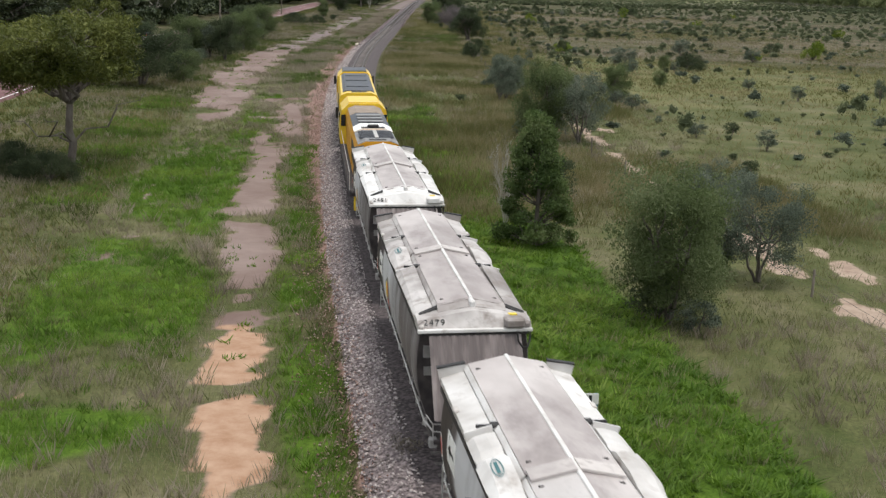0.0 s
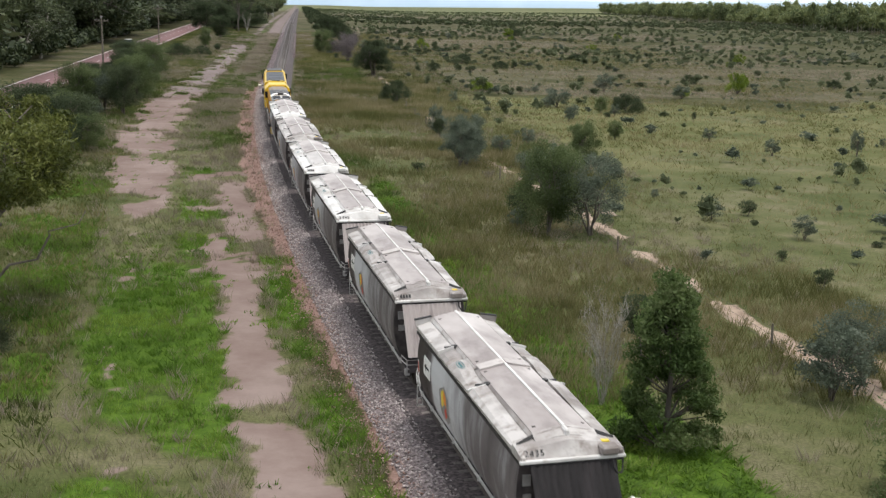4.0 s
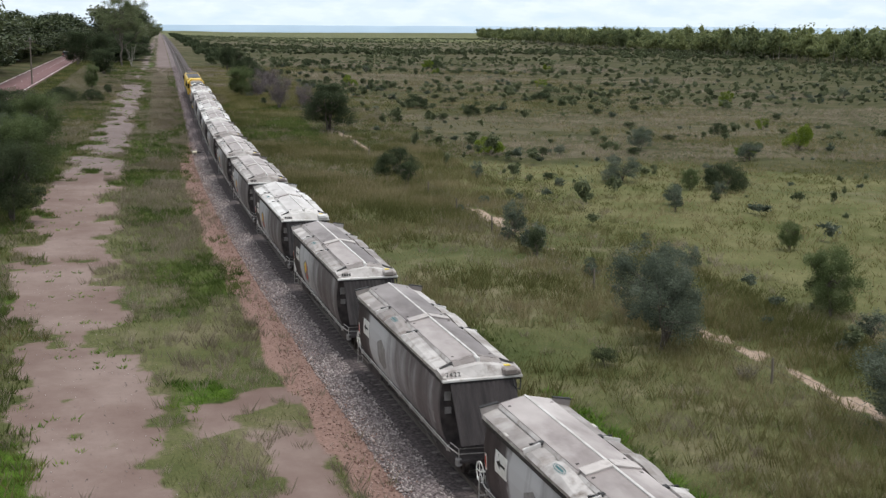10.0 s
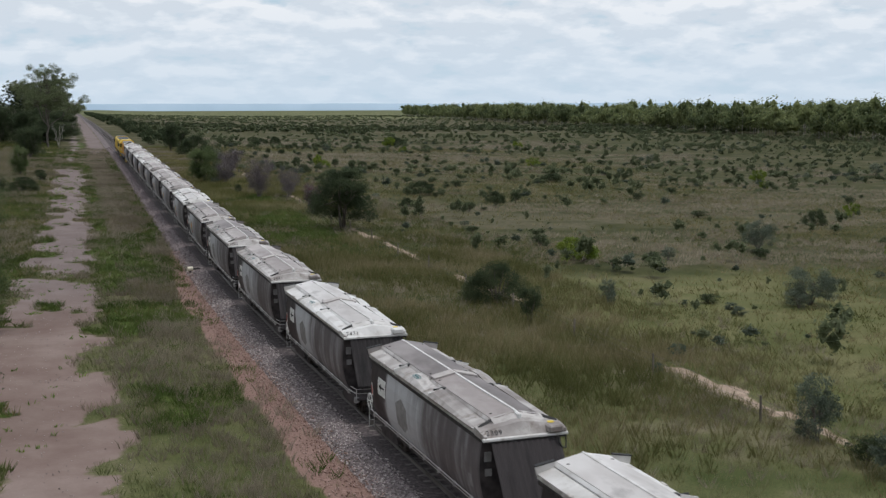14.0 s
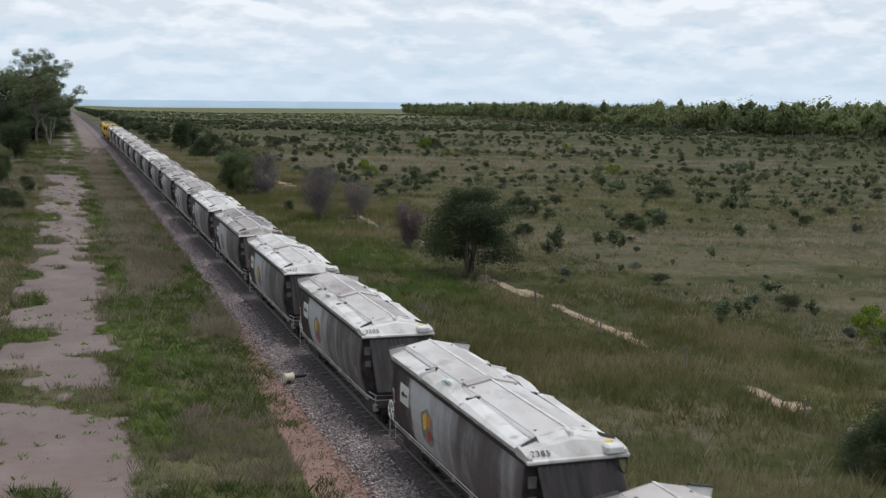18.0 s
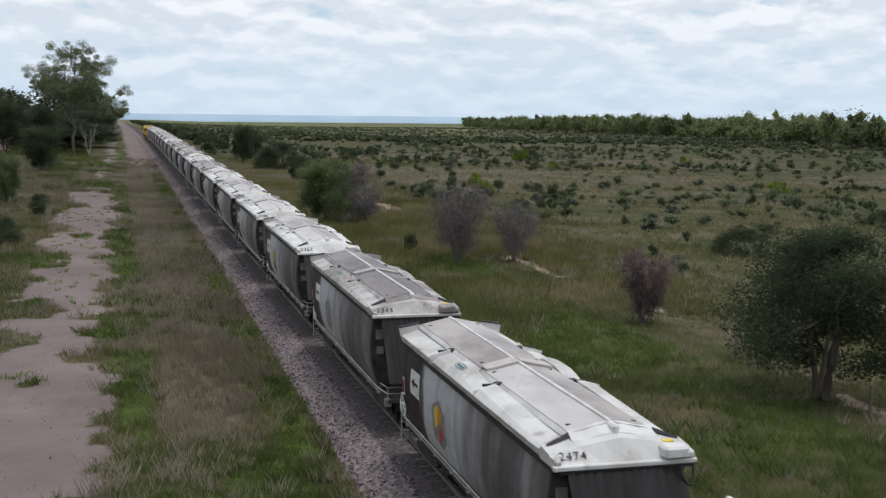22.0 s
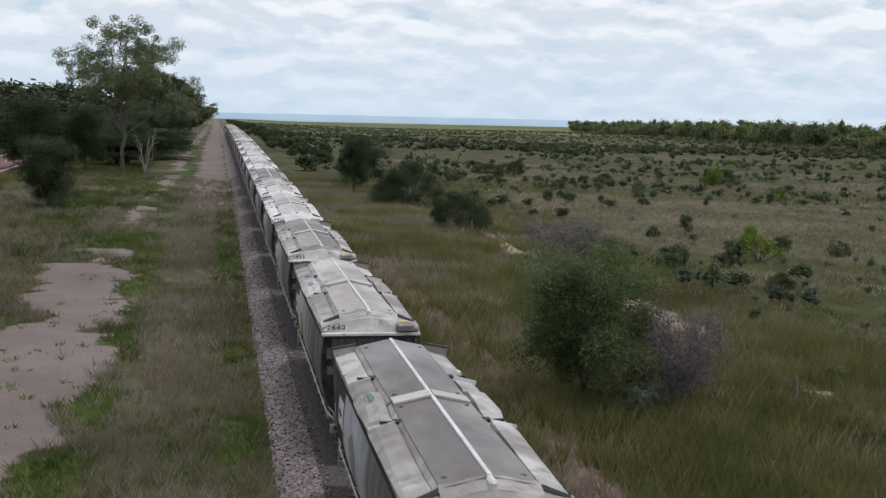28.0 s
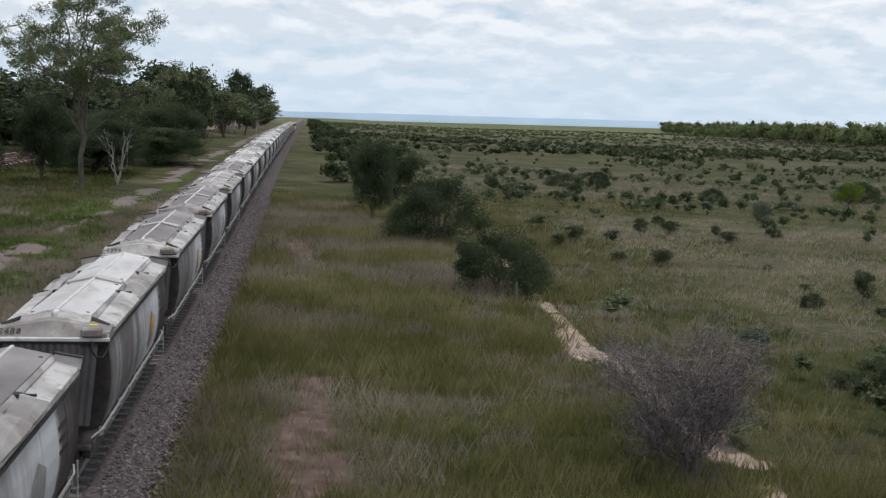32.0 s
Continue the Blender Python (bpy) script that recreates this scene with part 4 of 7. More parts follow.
def clumps(name, x, y, height, blades, width, lean, mat, label):
    """Tufts of thin bent blades as one growth."""
    n = len(x)
    z = land(x, y) - 0.04
    hh = np.asarray(height)[:, None]
    h = hh * rng.uniform(0.5, 1.1, (n, blades))
    a = rng.uniform(0, 6.283, (n, blades))
    r = 0.22 * np.sqrt(rng.random((n, blades))) * (0.8 + hh)
    bx, by = x[:, None] + r * np.cos(a), y[:, None] + r * np.sin(a)
    a = a + rng.normal(0, 0.9, a.shape)
    tilt = rng.uniform(0.15, lean, (n, blades)) * h
    t2 = a + rng.uniform(0.7, 2.4, a.shape)
    w = width * rng.uniform(0.6, 1.4, (n, blades)) * (0.6 + hh)
    bz = np.broadcast_to(z[:, None], h.shape)
    p0 = np.stack([bx - np.cos(t2) * w / 2, by - np.sin(t2) * w / 2, bz], -1)
    p1 = np.stack([bx + np.cos(t2) * w / 2, by + np.sin(t2) * w / 2, bz + 0.15 * h], -1)
    p2 = np.stack([bx + np.cos(a) * tilt, by + np.sin(a) * tilt, bz + h], -1)
    v = np.stack([p0, p1, p2], 2).reshape(-1, 3)
    return tagged(sheet(name, v, np.arange(len(v)).reshape(-1, 3), mat), label, "grass", kind="stuff")


def sow(count, u0, u1, y0, y1, chance, seed):
    g = np.random.default_rng(seed)
    y = y0 + (y1 - y0) * g.random(count) ** 1.0
    x = track_x(y) + g.uniform(u0, u1, count)
    keep = g.random(count) < chance(x, y)
    return x[keep], y[keep]


def open_soil(x, y):
    u = x - track_x(y)
    return (1 - bare_earth(x, y)) * (1 - 0.97 * sand_trail(x, y)) * (1 - 0.9 * red_shoulder(x, y)) * (1 - 0.8 * worn_path(x, y)) * (np.abs(u) > 2.7) * (np.abs(u - ROAD) > 4.2)


gx1, gy1 = sow(130000, -24, 30, 8, 420, lambda x, y: open_soil(x, y) * np.clip(1.5 - 1.5 * fbm(x, y, 8, 81) - 0.35 * lushness(x, y), 0.1, 1), 11)
# tufts before about y = 185 take the sunlit tone
sunny1 = gy1 < 185 + 50 * (fbm(gx1, gy1, 15, 94) - 0.5)
clumps("grass", gx1[~sunny1], gy1[~sunny1], rng.uniform(0.2, 0.45, (~sunny1).sum()), 11, 0.014, 0.6, M_GRASS, "rough green grass tufts across the verge")
clumps("pale_grass", gx1[sunny1], gy1[sunny1], rng.uniform(0.2, 0.45, sunny1.sum()), 11, 0.014, 0.6, M_SUNGRASS, "grass tufts across the verge in a paler sunlit tone")
gx2, gy2 = sow(125000, -26, 30, 8, 420, lambda x, y: open_soil(x, y) * np.clip(np.interp(x - track_x(y), [-10, -8.5, -3.2, -2.8, 2.8, 4, 30], [0.4, 0.9, 0.95, 0.3, 0.2, 0.1, 0.14]) * np.interp(y, [0, 80, 190, 250], [0.5, 0.45, 0.75, 1.1]) + 0.7 * (fbm(x, y, 10, 83) - 0.52), 0.02, 1) * (1 - 0.9 * lushness(x, y)) * np.where((x > track_x(y)) & (y > 205), step(fbm(x, y, 5, 95), 0.42, 0.55), 1), 12)
clumps("dry_grass", gx2, gy2, rng.uniform(0.3, 0.66, len(gx2)), 22, 0.0085, 0.6, M_DRY, "dry pinkish seeding grass along the line")
gx3, gy3 = sow(84000, -20, 15, 6, 400, lambda x, y: lushness(x, y) * (1 - bare_earth(x, y)) * (np.abs(x - track_x(y)) > 2.6), 13)
far3 = (gy3 > 112 + 30 * (fbm(gx3, gy3, 12, 93) - 0.5)) & ((gy3 < 196) | (gx3 > track_x(gy3)))
near3 = ~far3 & (gx3 > track_x(gy3))
clumps("leafy_weeds", gx3[near3], gy3[near3], rng.uniform(0.14, 0.36, near3.sum()), 18, 0.07, 2.0, M_LUSH, "dense bright green leafy weeds")
near3 = ~far3 & (gx3 < track_x(gy3))
old3 = near3 & (gy3 > 170)
near3 = near3 & ~old3
clumps("strip_weeds", gx3[old3], gy3[old3], rng.uniform(0.12, 0.42, old3.sum()), 18, 0.026, 1.0, M_WEED, "green weeds along the old gravel strip")
clumps("green_grass", gx3[near3], gy3[near3], rng.uniform(0.16, 0.42, near3.sum()), 18, 0.03, 1.0, M_LUSH, "soft bright green grass by the gravel strip")
clumps("green_sedge", gx3[far3], gy3[far3], rng.uniform(0.2, 0.5, far3.sum()), 18, 0.02, 0.8, M_DIMWEED, "dark green weeds beside the gravel, toned for duller light")
gx4, gy4 = sow(82000, 3, 26, 60, 420, lambda x, y: open_soil(x, y) * np.clip(2.2 * (fbm(x, y, 14, 85) - 0.36), 0, 1), 14)
clumps("tall_grass", gx4, gy4, rng.uniform(0.4, 0.9, len(gx4)), 14, 0.011, 0.5, M_TALL, "tall yellow-green pasture grass")
gxr, gyr = sow(26000, 3, 24, 262, 425, lambda x, y: open_soil(x, y) * step(-fbm(x, y, 5, 95), -0.54, -0.42), 19)
clumps("rank_grass", gxr, gyr, rng.uniform(0.45, 0.95, len(gxr)), 14, 0.012, 0.6, M_RANK, "tall fresh yellow-green grass by the worn path")
gx8, gy8 = sow(11000, 2.9, 17, 285, 425, lambda x, y: open_soil(x, y) * step(fbm(x, y, 5, 95) + 0.12 * (x - track_x(y) < 5.5), 0.48, 0.6), 18)
clumps("seed_heads", gx8, gy8, rng.uniform(0.45, 0.85, len(gx8)), 12, 0.009, 0.6, M_DRY, "pale feathery seed heads in the tall grass")
gx5, gy5 = sow(75000, 24, 105, 40, 450, lambda x, y: np.clip(2.4 * (fbm(x, y, 20, 87) - 0.3), 0.1, 1), 15)
clumps("field_grass", gx5, gy5, rng.uniform(0.25, 0.6, len(gx5)), 6, 0.04, 0.9, M_TALL, "pasture grass over the open field")
gx9, gy9 = sow(80000, 21, 150, 200, 520, lambda x, y: np.maximum(0.7 * step(-fbm(x * 0.3, y, 30, 95), -0.46, -0.38), 0.8 * step(fbm(x * 0.35, y, 7, 63, 5), 0.52, 0.62)), 20)
clumps("straw_grass", gx9, gy9, rng.uniform(0.3, 0.6, len(gx9)), 7, 0.03, 0.8, M_DRY, "pale straw-coloured grass in bands across the field")
gx6, gy6 = sow(34000, -33, -14, 8, 460, lambda x, y: open_soil(x, y), 16)
clumps("verge_grass", gx6, gy6, rng.uniform(0.25, 0.55, len(gx6)), 7, 0.05, 1.0, M_GRASS, "unmown grass between the road and the old formation")
gx7, gy7 = sow(3000, -17, -5, 12, 350, lambda x, y: bare_earth(x, y) * (fbm(x, y, 4, 91) > 0.52) * 0.8, 17)
clumps("gravel_tufts", gx7, gy7, rng.uniform(0.1, 0.24, len(gx7)), 10, 0.07, 1.6, M_LUSH, "small weeds pushing through the gravel")

# ---- the train ----
PITCH = 15.95
SIDE = [(1.24, 3.42), (1.33, 3.1), (1.385, 2.7), (1.4, 2.3), (1.37, 1.9), (1.29, 1.5), (1.17, 1.15), (1.08, 1.0)]


DIGITS = {}


def digit_mesh(char, size, mat):
    """One raised character of the built-in font; alike characters share their mesh."""
    if char not in DIGITS:
        c = bpy.data.curves.new("digit", "FONT")
        c.body, c.size, c.extrude, c.align_x, c.align_y = char, size, 0.004, "CENTER", "CENTER"
        tmp = bpy.data.objects.new("digit", c)
        me = bpy.data.meshes.new_from_object(tmp)
        bpy.data.objects.remove(tmp)
        me.materials.clear()
        me.materials.append(mat)
        DIGITS[char] = me
    return DIGITS[char]


def number_row(text, size, m, mat, parent):
    """A wagon number, each digit a part of its own."""
    for k, char in enumerate(text):
        ob = new("number_digit", digit_mesh(char, size, mat))
        ob.parent, ob.matrix_basis = parent, m @ Matrix.Translation(((k - (len(text) - 1) / 2) * 0.6 * size, 0, 0))


def side_x(z):
    return float(np.interp(z, [p[1] for p in SIDE[::-1]], [p[0] for p in SIDE[::-1]]))


def ellipse(cx, cy, rx, ry, n=20):
    return [(cx + rx * math.cos(2 * math.pi * k / n), cy + ry * math.sin(2 * math.pi * k / n)) for k in range(n)]


def bogie(parent, yc, name="bogie"):
    b = Mesh()
    for s in (-1, 1):
        b.loft([[(s * 0.86 + o, yc + yy, zz) for yy, zz in ((-1.15, 0.42), (-0.9, 0.3), (-0.35, 0.28), (0.35, 0.28), (0.9, 0.3), (1.15, 0.42), (0.9, 0.62), (0.4, 0.72), (-0.4, 0.72), (-0.9, 0.62))] for o in (-0.06, 0.06)])
    b.box(-0.85, 0.85, yc - 0.2, yc + 0.2, 0.5, 0.82, bevel=0.04)
    ob = part(name, b, M_DARK, parent)
    for yy in (-0.85, 0.85):
        w = Mesh()
        for s in (-1, 1):
            rings = []
            for r, x in ((0.05, 0.52), (0.46, 0.52), (0.48, 0.5), (0.45, 0.555), (0.42, 0.64), (0.3, 0.64), (0.22, 0.6), (0.05, 0.6)):
                rings.append([(s * x, yc + yy + r * math.cos(a * math.pi / 9), 0.44 + r * math.sin(a * math.pi / 9)) for a in range(18)])
            w.loft(rings)
        w.tube([(-0.52, yc + yy, 0.44), (0.52, yc + yy, 0.44)], 0.07, 8)
        part("wheelset", w, M_WHEEL, ob)
    return ob


def build_wagon():
    w = new("hopper_wagon")
    tagged(w, "dusty grey covered hopper wagon with pale lids on the track", "railway wagon", "wagons of the train")
    Y0, Y1 = -5.62, 5.95
    # body shell with rounded sides
    ys = [Y0, Y0 + 0.06, -3.9, -2.0, 0, 2.0, 3.9, Y1 - 0.06, Y1]
    rings = []
    for i, y in enumerate(ys):
        k = 0.985 if i in (0, len(ys) - 1) else 1.0
        rings.append([(x * k, y, z) for x, z in SIDE] + [(-x * k, y, z) for x, z in SIDE[::-1]])
    part("hopper_body", Mesh().loft(rings), M_SIDE, w, smooth=False)
    for y in (Y0 - 0.012, Y1 + 0.012):
        e = Mesh()
        o = [(x - 0.03, y, z) for x, z in SIDE] + [(-x + 0.03, y, z) for x, z in SIDE[::-1]]
        e.slab(o if y > 0 else o[::-1], 0.012)
        part("end_wall", e, M_DARK, w)
    for y in np.linspace(-4.4, 4.7, 5):
        for s in (-1, 1):
            r = Mesh()
            r.loft([[(s * (x + d), y + yy, z) for x, z in SIDE] + [(s * (x - 0.02), y + yy, z) for x, z in SIDE[::-1]] for yy, d in ((-0.012, 0.004), (0.012, 0.004))])
            part("side_seam", r, M_SIDE, w)
    # rim under the lids
    rim = Mesh()
    for s in (-1, 1):
        rim.box(min(s * 1.24, s * 1.37), max(s * 1.24, s * 1.37), -5.98, 6.2, 3.3, 3.43, bevel=0.02)
    part("side_rim", rim, M_RIM, w, "grimy pale rim along the hopper top")
    gut = Mesh()
    for s in (-1, 1):
        gut.box(min(s * 1.34, s * 1.385), max(s * 1.34, s * 1.385), -5.9, 6.1, 3.2, 3.29)
    part("dark_gutter", gut, M_SEAM, w, "dark seal below the rim")
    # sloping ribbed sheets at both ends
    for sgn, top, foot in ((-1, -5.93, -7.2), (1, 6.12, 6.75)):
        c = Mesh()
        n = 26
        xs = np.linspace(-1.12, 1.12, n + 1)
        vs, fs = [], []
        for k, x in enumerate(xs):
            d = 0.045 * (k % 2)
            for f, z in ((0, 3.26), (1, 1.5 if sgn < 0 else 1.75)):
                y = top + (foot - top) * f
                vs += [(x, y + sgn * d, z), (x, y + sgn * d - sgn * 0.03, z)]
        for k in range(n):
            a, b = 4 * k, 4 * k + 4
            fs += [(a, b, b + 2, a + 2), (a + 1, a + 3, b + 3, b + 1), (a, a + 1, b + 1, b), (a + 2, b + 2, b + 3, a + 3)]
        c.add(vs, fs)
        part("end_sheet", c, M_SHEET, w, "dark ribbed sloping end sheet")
        h = Mesh().box(-1.3, 1.3, min(top, top + sgn * 0.08), max(top, top + sgn * 0.08), 3.2, 3.3)
        part("end_beam", h, M_BLACK, w)
    # lid: two centre panels, ridge, outer bands
    CX, CZ, RZ = 0.80, 3.70, 3.865
    for s in (-1, 1):
        for y0, y1, lift in ((-5.2, 0.35, 0.0), (0.42, 6.18, 0.012)):
            p = Mesh()
            o = [(s * 0.02, y0, RZ + lift), (s * CX, y0, CZ + lift), (s * CX, y1, CZ + lift), (s * 0.02, y1, RZ + lift)]
            p.slab(o if s < 0 else o[::-1], -0.03)
            part("lid_panel", p, LIDS["mid"], w)
            lp = Mesh()
            o = [(s * CX, y0, CZ + lift + 0.002), (s * (CX + 0.075), y0, CZ + lift - 0.085), (s * (CX + 0.075), y1, CZ + lift - 0.085), (s * CX, y1, CZ + lift + 0.002)]
            lp.slab(o if s < 0 else o[::-1], -0.03)
            part("panel_lip", lp, M_BAND, w)
            for y in (y0 + 0.45, y1 - 0.45):
                part("lid_hinge", Mesh().box(s * 0.66 - 0.05, s * 0.66 + 0.05, y - 0.03, y + 0.03, CZ + lift + 0.015, CZ + lift + 0.075, bevel=0.012), M_SEAM, w)
        p = Mesh()
        o = [(s * 0.02, 0.1, RZ + 0.045), (s * (CX - 0.02), 0.1, CZ + 0.045), (s * (CX - 0.02), 0.55, CZ + 0.05), (s * 0.02, 0.55, RZ + 0.05)]
        p.slab(o if s < 0 else o[::-1], -0.045)
        part("lid_joint_cover", p, M_JOINT, w)
        b = Mesh()
        o = [(s * (CX + 0.02), -5.2, 3.6), (s * 1.37, -5.9, 3.43), (s * 1.37, 6.18, 3.43), (s * (CX + 0.02), 6.18, 3.6)]
        b.slab(o if s < 0 else o[::-1], -0.035)
        part("lid_side_band", b, M_BAND, w, "white sloping edge of the lid")
        st = Mesh().box(min(s * 0.86, s * 0.905), max(s * 0.86, s * 0.905), -5.15, 6.1, 3.53, 3.612)
        part("seal_strip", st, M_SEAM, w)
        gb = Mesh().slab([(s * 0.8, 6.16, 3.58), (s * 1.4, 6.16, 3.42), (s * 1.45, 6.16, 3.66), (s * 0.88, 6.16, 3.76)][::s], 0.06)
        part("end_gusset", gb, M_BAND, w)
        # hatch covers on the bands: a folded hood amidships, a flatter raised plate behind it
        for stations in (((2.66, 0.03), (2.5, 0.12), (1.75, 0.13), (1.62, 0.06), (1.45, 0.1), (1.2, 0.21), (0.35, 0.2), (-0.1, 0.1), (-0.72, 0.06), (-0.86, 0.02)),
                         ((-1.14, 0.17), (-1.3, 0.17), (-3.2, 0.1), (-5.05, 0.04))):
            rr = []
            for y, up in stations:
                rr.append([(s * 0.92, y, 3.54), (s * 0.93, y, 3.58 + up * 0.8), (s * 1.1, y, 3.525 + up * 1.1), (s * 1.32, y, 3.455 + up * 1.1), (s * (1.37 + up * 0.55), y, 3.43 + up * 0.45), (s * (1.37 + up * 0.3), y, 3.41)])
            part("hatch_cover", Mesh().loft(rr), M_BAND, w)
        for y in (-1.08, 2.72):
            gp = Mesh().slab([(s * 0.9, y, 3.5), (s * 1.4, y, 3.42), (s * 1.46, y, 3.6), (s * 0.94, y, 3.735)][::s], 0.04)
            part("hatch_gable", gp, M_BAND, w)
        part("gusset_seal", Mesh().slab([(s * 0.87, 6.22, 3.77), (s * 1.46, 6.22, 3.668), (s * 1.46, 6.08, 3.668), (s * 0.87, 6.08, 3.77)][::-s], 0.03), M_BLACK, w)
        for y in (-1.0, 2.78):
            la = Mesh().box(min(s * 0.78, s * 1.22), max(s * 0.78, s * 1.22), y - 0.035, y + 0.035, 3.66, 3.71)
            la.box(min(s * 0.72, s * 0.95), max(s * 0.72, s * 0.95), y - 0.1, y + 0.1, 3.66, 3.735, bevel=0.02)
            part("hatch_latch", la, M_BLACK, w)
        for y in (-3.4, 1.9, 4.2):
            cl = Mesh().box(min(s * 1.3, s * 1.41), max(s * 1.3, s * 1.41), y - 0.16, y + 0.16, 3.43, 3.5, bevel=0.02)
            part("rim_clamp", cl, M_RIM, w)
    part("ridge_rail", Mesh().box(-0.042, 0.042, -5.15, 6.2, RZ - 0.01, RZ + 0.065, bevel=0.012), M_BAND, w, "bright rail along the lid ridge")
    # dark strip that stands in for the rail's shade on its left
    part("ridge_seal", Mesh().box(-0.1, -0.046, -5.1, 6.15, RZ - 0.03, RZ + 0.012), M_SEAM, w)
    # rear apron and its wavy cap
    ap = Mesh()
    ap.loft([[(x, y, z) for y, z in ((-5.2, zt - 0.02), (-5.7, zt - 0.07), (-5.94, 3.34), (-5.94, 3.26), (-5.2, 3.26))] for x, zt in ((-1.38, 3.56), (-0.82, 3.67), (-0.4, 3.74), (0, 3.8), (0.4, 3.74), (0.82, 3.67), (1.38, 3.56))])
    part("rear_apron", ap, M_BAND, w, "grimy white rear apron of the lid")
    cp = Mesh()
    rr = []
    for k in range(13):
        x = -0.84 + 1.68 * k / 12
        z = CZ + (RZ - CZ) * (1 - abs(x) / 0.84) + 0.02 + 0.012 * math.cos(k * math.pi / 2)
        rr.append([(x, -5.5, z - 0.2), (x, -5.46, z - 0.1), (x, -5.12, z + 0.025), (x, -5.12, z - 0.14)])
    part("ridge_cap", cp.loft(rr), M_BAND, w)
    part("cap_block", Mesh().box(-0.07, 0.07, -5.5, -5.1, RZ - 0.16, RZ + 0.045, bevel=0.04), M_BAND, w)
    part("rear_lip", Mesh().box(-1.4, 1.4, -6.02, -5.9, 3.25, 3.35, bevel=0.02), M_BAND, w)
    for s in (-1, 1):
        bl = Mesh().slab([(s * 0.84, -5.28, 3.67), (s * 1.3, -5.36, 3.5), (s * 1.3, -5.3, 3.56), (s * 0.84, -5.2, 3.73)][::s], 0.03)
        part("apron_seal", bl, M_BLACK, w)
    part("corner_box", Mesh().box(0.72, 1.2, -6.1, -5.72, 3.36, 3.6, bevel=0.05).box(1.18, 1.34, -6.02, -5.75, 3.34, 3.5, bevel=0.04), M_BAND, w, "white valve box at the lid corner")
    part("box_label", Mesh().box(0.86, 1.06, -5.7, -5.56, 3.5, 3.612), M_YELLOW, w, "small yellow label")
    hose = [(1.0, -6.1, 3.3), (1.02, -6.16, 3.08), (1.12, -6.18, 2.92), (1.25, -6.14, 2.9), (1.33, -6.0, 3.02), (1.36, -5.9, 3.2)]
    part("air_hose", Mesh().tube(hose, 0.025, 6), M_BLACK, w, "looped black hose")
    # frame, platforms, steps
    for s in (-1, 1):
        part("sill", Mesh().box(min(s * 1.0, s * 1.16), max(s * 1.0, s * 1.16), -6.9, 6.95, 0.82, 1.02, bevel=0.02), M_DARK, w)
        rl = Mesh().tube([(s * 1.1, -6.9, 1.12), (s * 1.24, -6.2, 1.14), (s * 1.24, 6.2, 1.14), (s * 1.1, 6.9, 1.12)], 0.022, 6)
        rl.tube([(s * 1.2, -6.25, 1.0), (s * 1.2, 6.25, 1.0)], 0.018, 5)
        for y in np.linspace(-6, 6, 9):
            rl.box(min(s * 1.14, s * 1.25), max(s * 1.14, s * 1.25), y - 0.02, y + 0.02, 0.95, 1.14)
        part("side_rail", rl, M_CHROME, w, "thin pale rail along the sill")
        tri = Mesh()
        for z in (0.35, 0.6, 0.85):
            tri.box(min(s * 0.98, s * 1.22), max(s * 0.98, s * 1.22), 6.78, 6.84, z, z + 0.03)
        for x in (1.0, 1.2):
            tri.box(s * x - 0.015, s * x + 0.015, 6.78, 6.82, 0.33, 1.25)
        part("step_ladder", tri, M_CHROME, w)
    part("rear_platform", Mesh().box(-1.12, 1.12, -7.1, -5.6, 0.86, 0.98, bevel=0.02), M_DARK, w)
    part("front_platform", Mesh().box(-1.12, 1.12, 5.9, 7.0, 0.86, 0.98, bevel=0.02), M_DARK, w)
    hr = Mesh()
    for z in (1.14, 1.32):
        hr.tube([(-1.2, -6.3, z), (-1.12, -6.95, z), (-0.3, -7.02, z)], 0.016, 5)
    hr.tube([(-1.12, -6.95, 0.95), (-1.12, -6.95, 1.34)], 0.016, 5)
    part("platform_handrail", hr, M_CHROME, w)
    part("corner_casting", Mesh().box(-1.22, -1.02, -7.05, -6.85, 0.75, 1.0, bevel=0.03), M_PLATE, w)
    part("brake_equipment", Mesh().box(-0.7, 0.5, 6.0, 6.6, 1.0, 1.6, bevel=0.06).tube([(-0.6, 6.2, 1.5), (0.6, 6.2, 1.5)], 0.18, 10), M_DARK, w)
    bw = Mesh()
    ring = [(-1.12, 6.95 + 0.33 * math.cos(k * math.pi / 8), 1.32 + 0.33 * math.sin(k * math.pi / 8)) for k in range(17)]
    bw.tube(ring, 0.022, 5, caps=False)
    for k in range(5):
        a = 2 * math.pi * k / 5
        bw.tube([(-1.12, 6.95, 1.32), (-1.12, 6.95 + 0.32 * math.cos(a), 1.32 + 0.32 * math.sin(a))], 0.016, 5)
    bw.tube([(-1.12, 6.95, 1.32), (-0.9, 6.95, 1.32)], 0.03, 6)
    part("hand_brake_wheel", bw, M_WHITE, w, "white spoked hand brake wheel")
    for y, sg in ((-7.1, -1), (7.0, 1)):
        cpl = Mesh().box(-0.11, 0.11, min(y, y + sg * 0.8), max(y, y + sg * 0.8), 0.68, 0.9, bevel=0.03)
        cpl.box(-0.2, 0.2, min(y + sg * 0.6, y + sg * 0.93), max(y + sg * 0.6, y + sg * 0.93), 0.62, 0.96, bevel=0.06)
        part("coupler", cpl, M_WHEEL, w)
    under = Mesh()
    for yc in (-2.6, 0.2, 3.0):
        under.loft([[(x * k, yc + y * k, z) for x, y in ((-1, -1.2), (1, -1.2), (1, 1.2), (-1, 1.2))] for k, z in ((0.95, 1.05), (0.35, 0.4))])
    part("discharge_chutes", under, M_DARK, w)
    for yc in (-4.9, 5.0):
        bogie(w, yc)
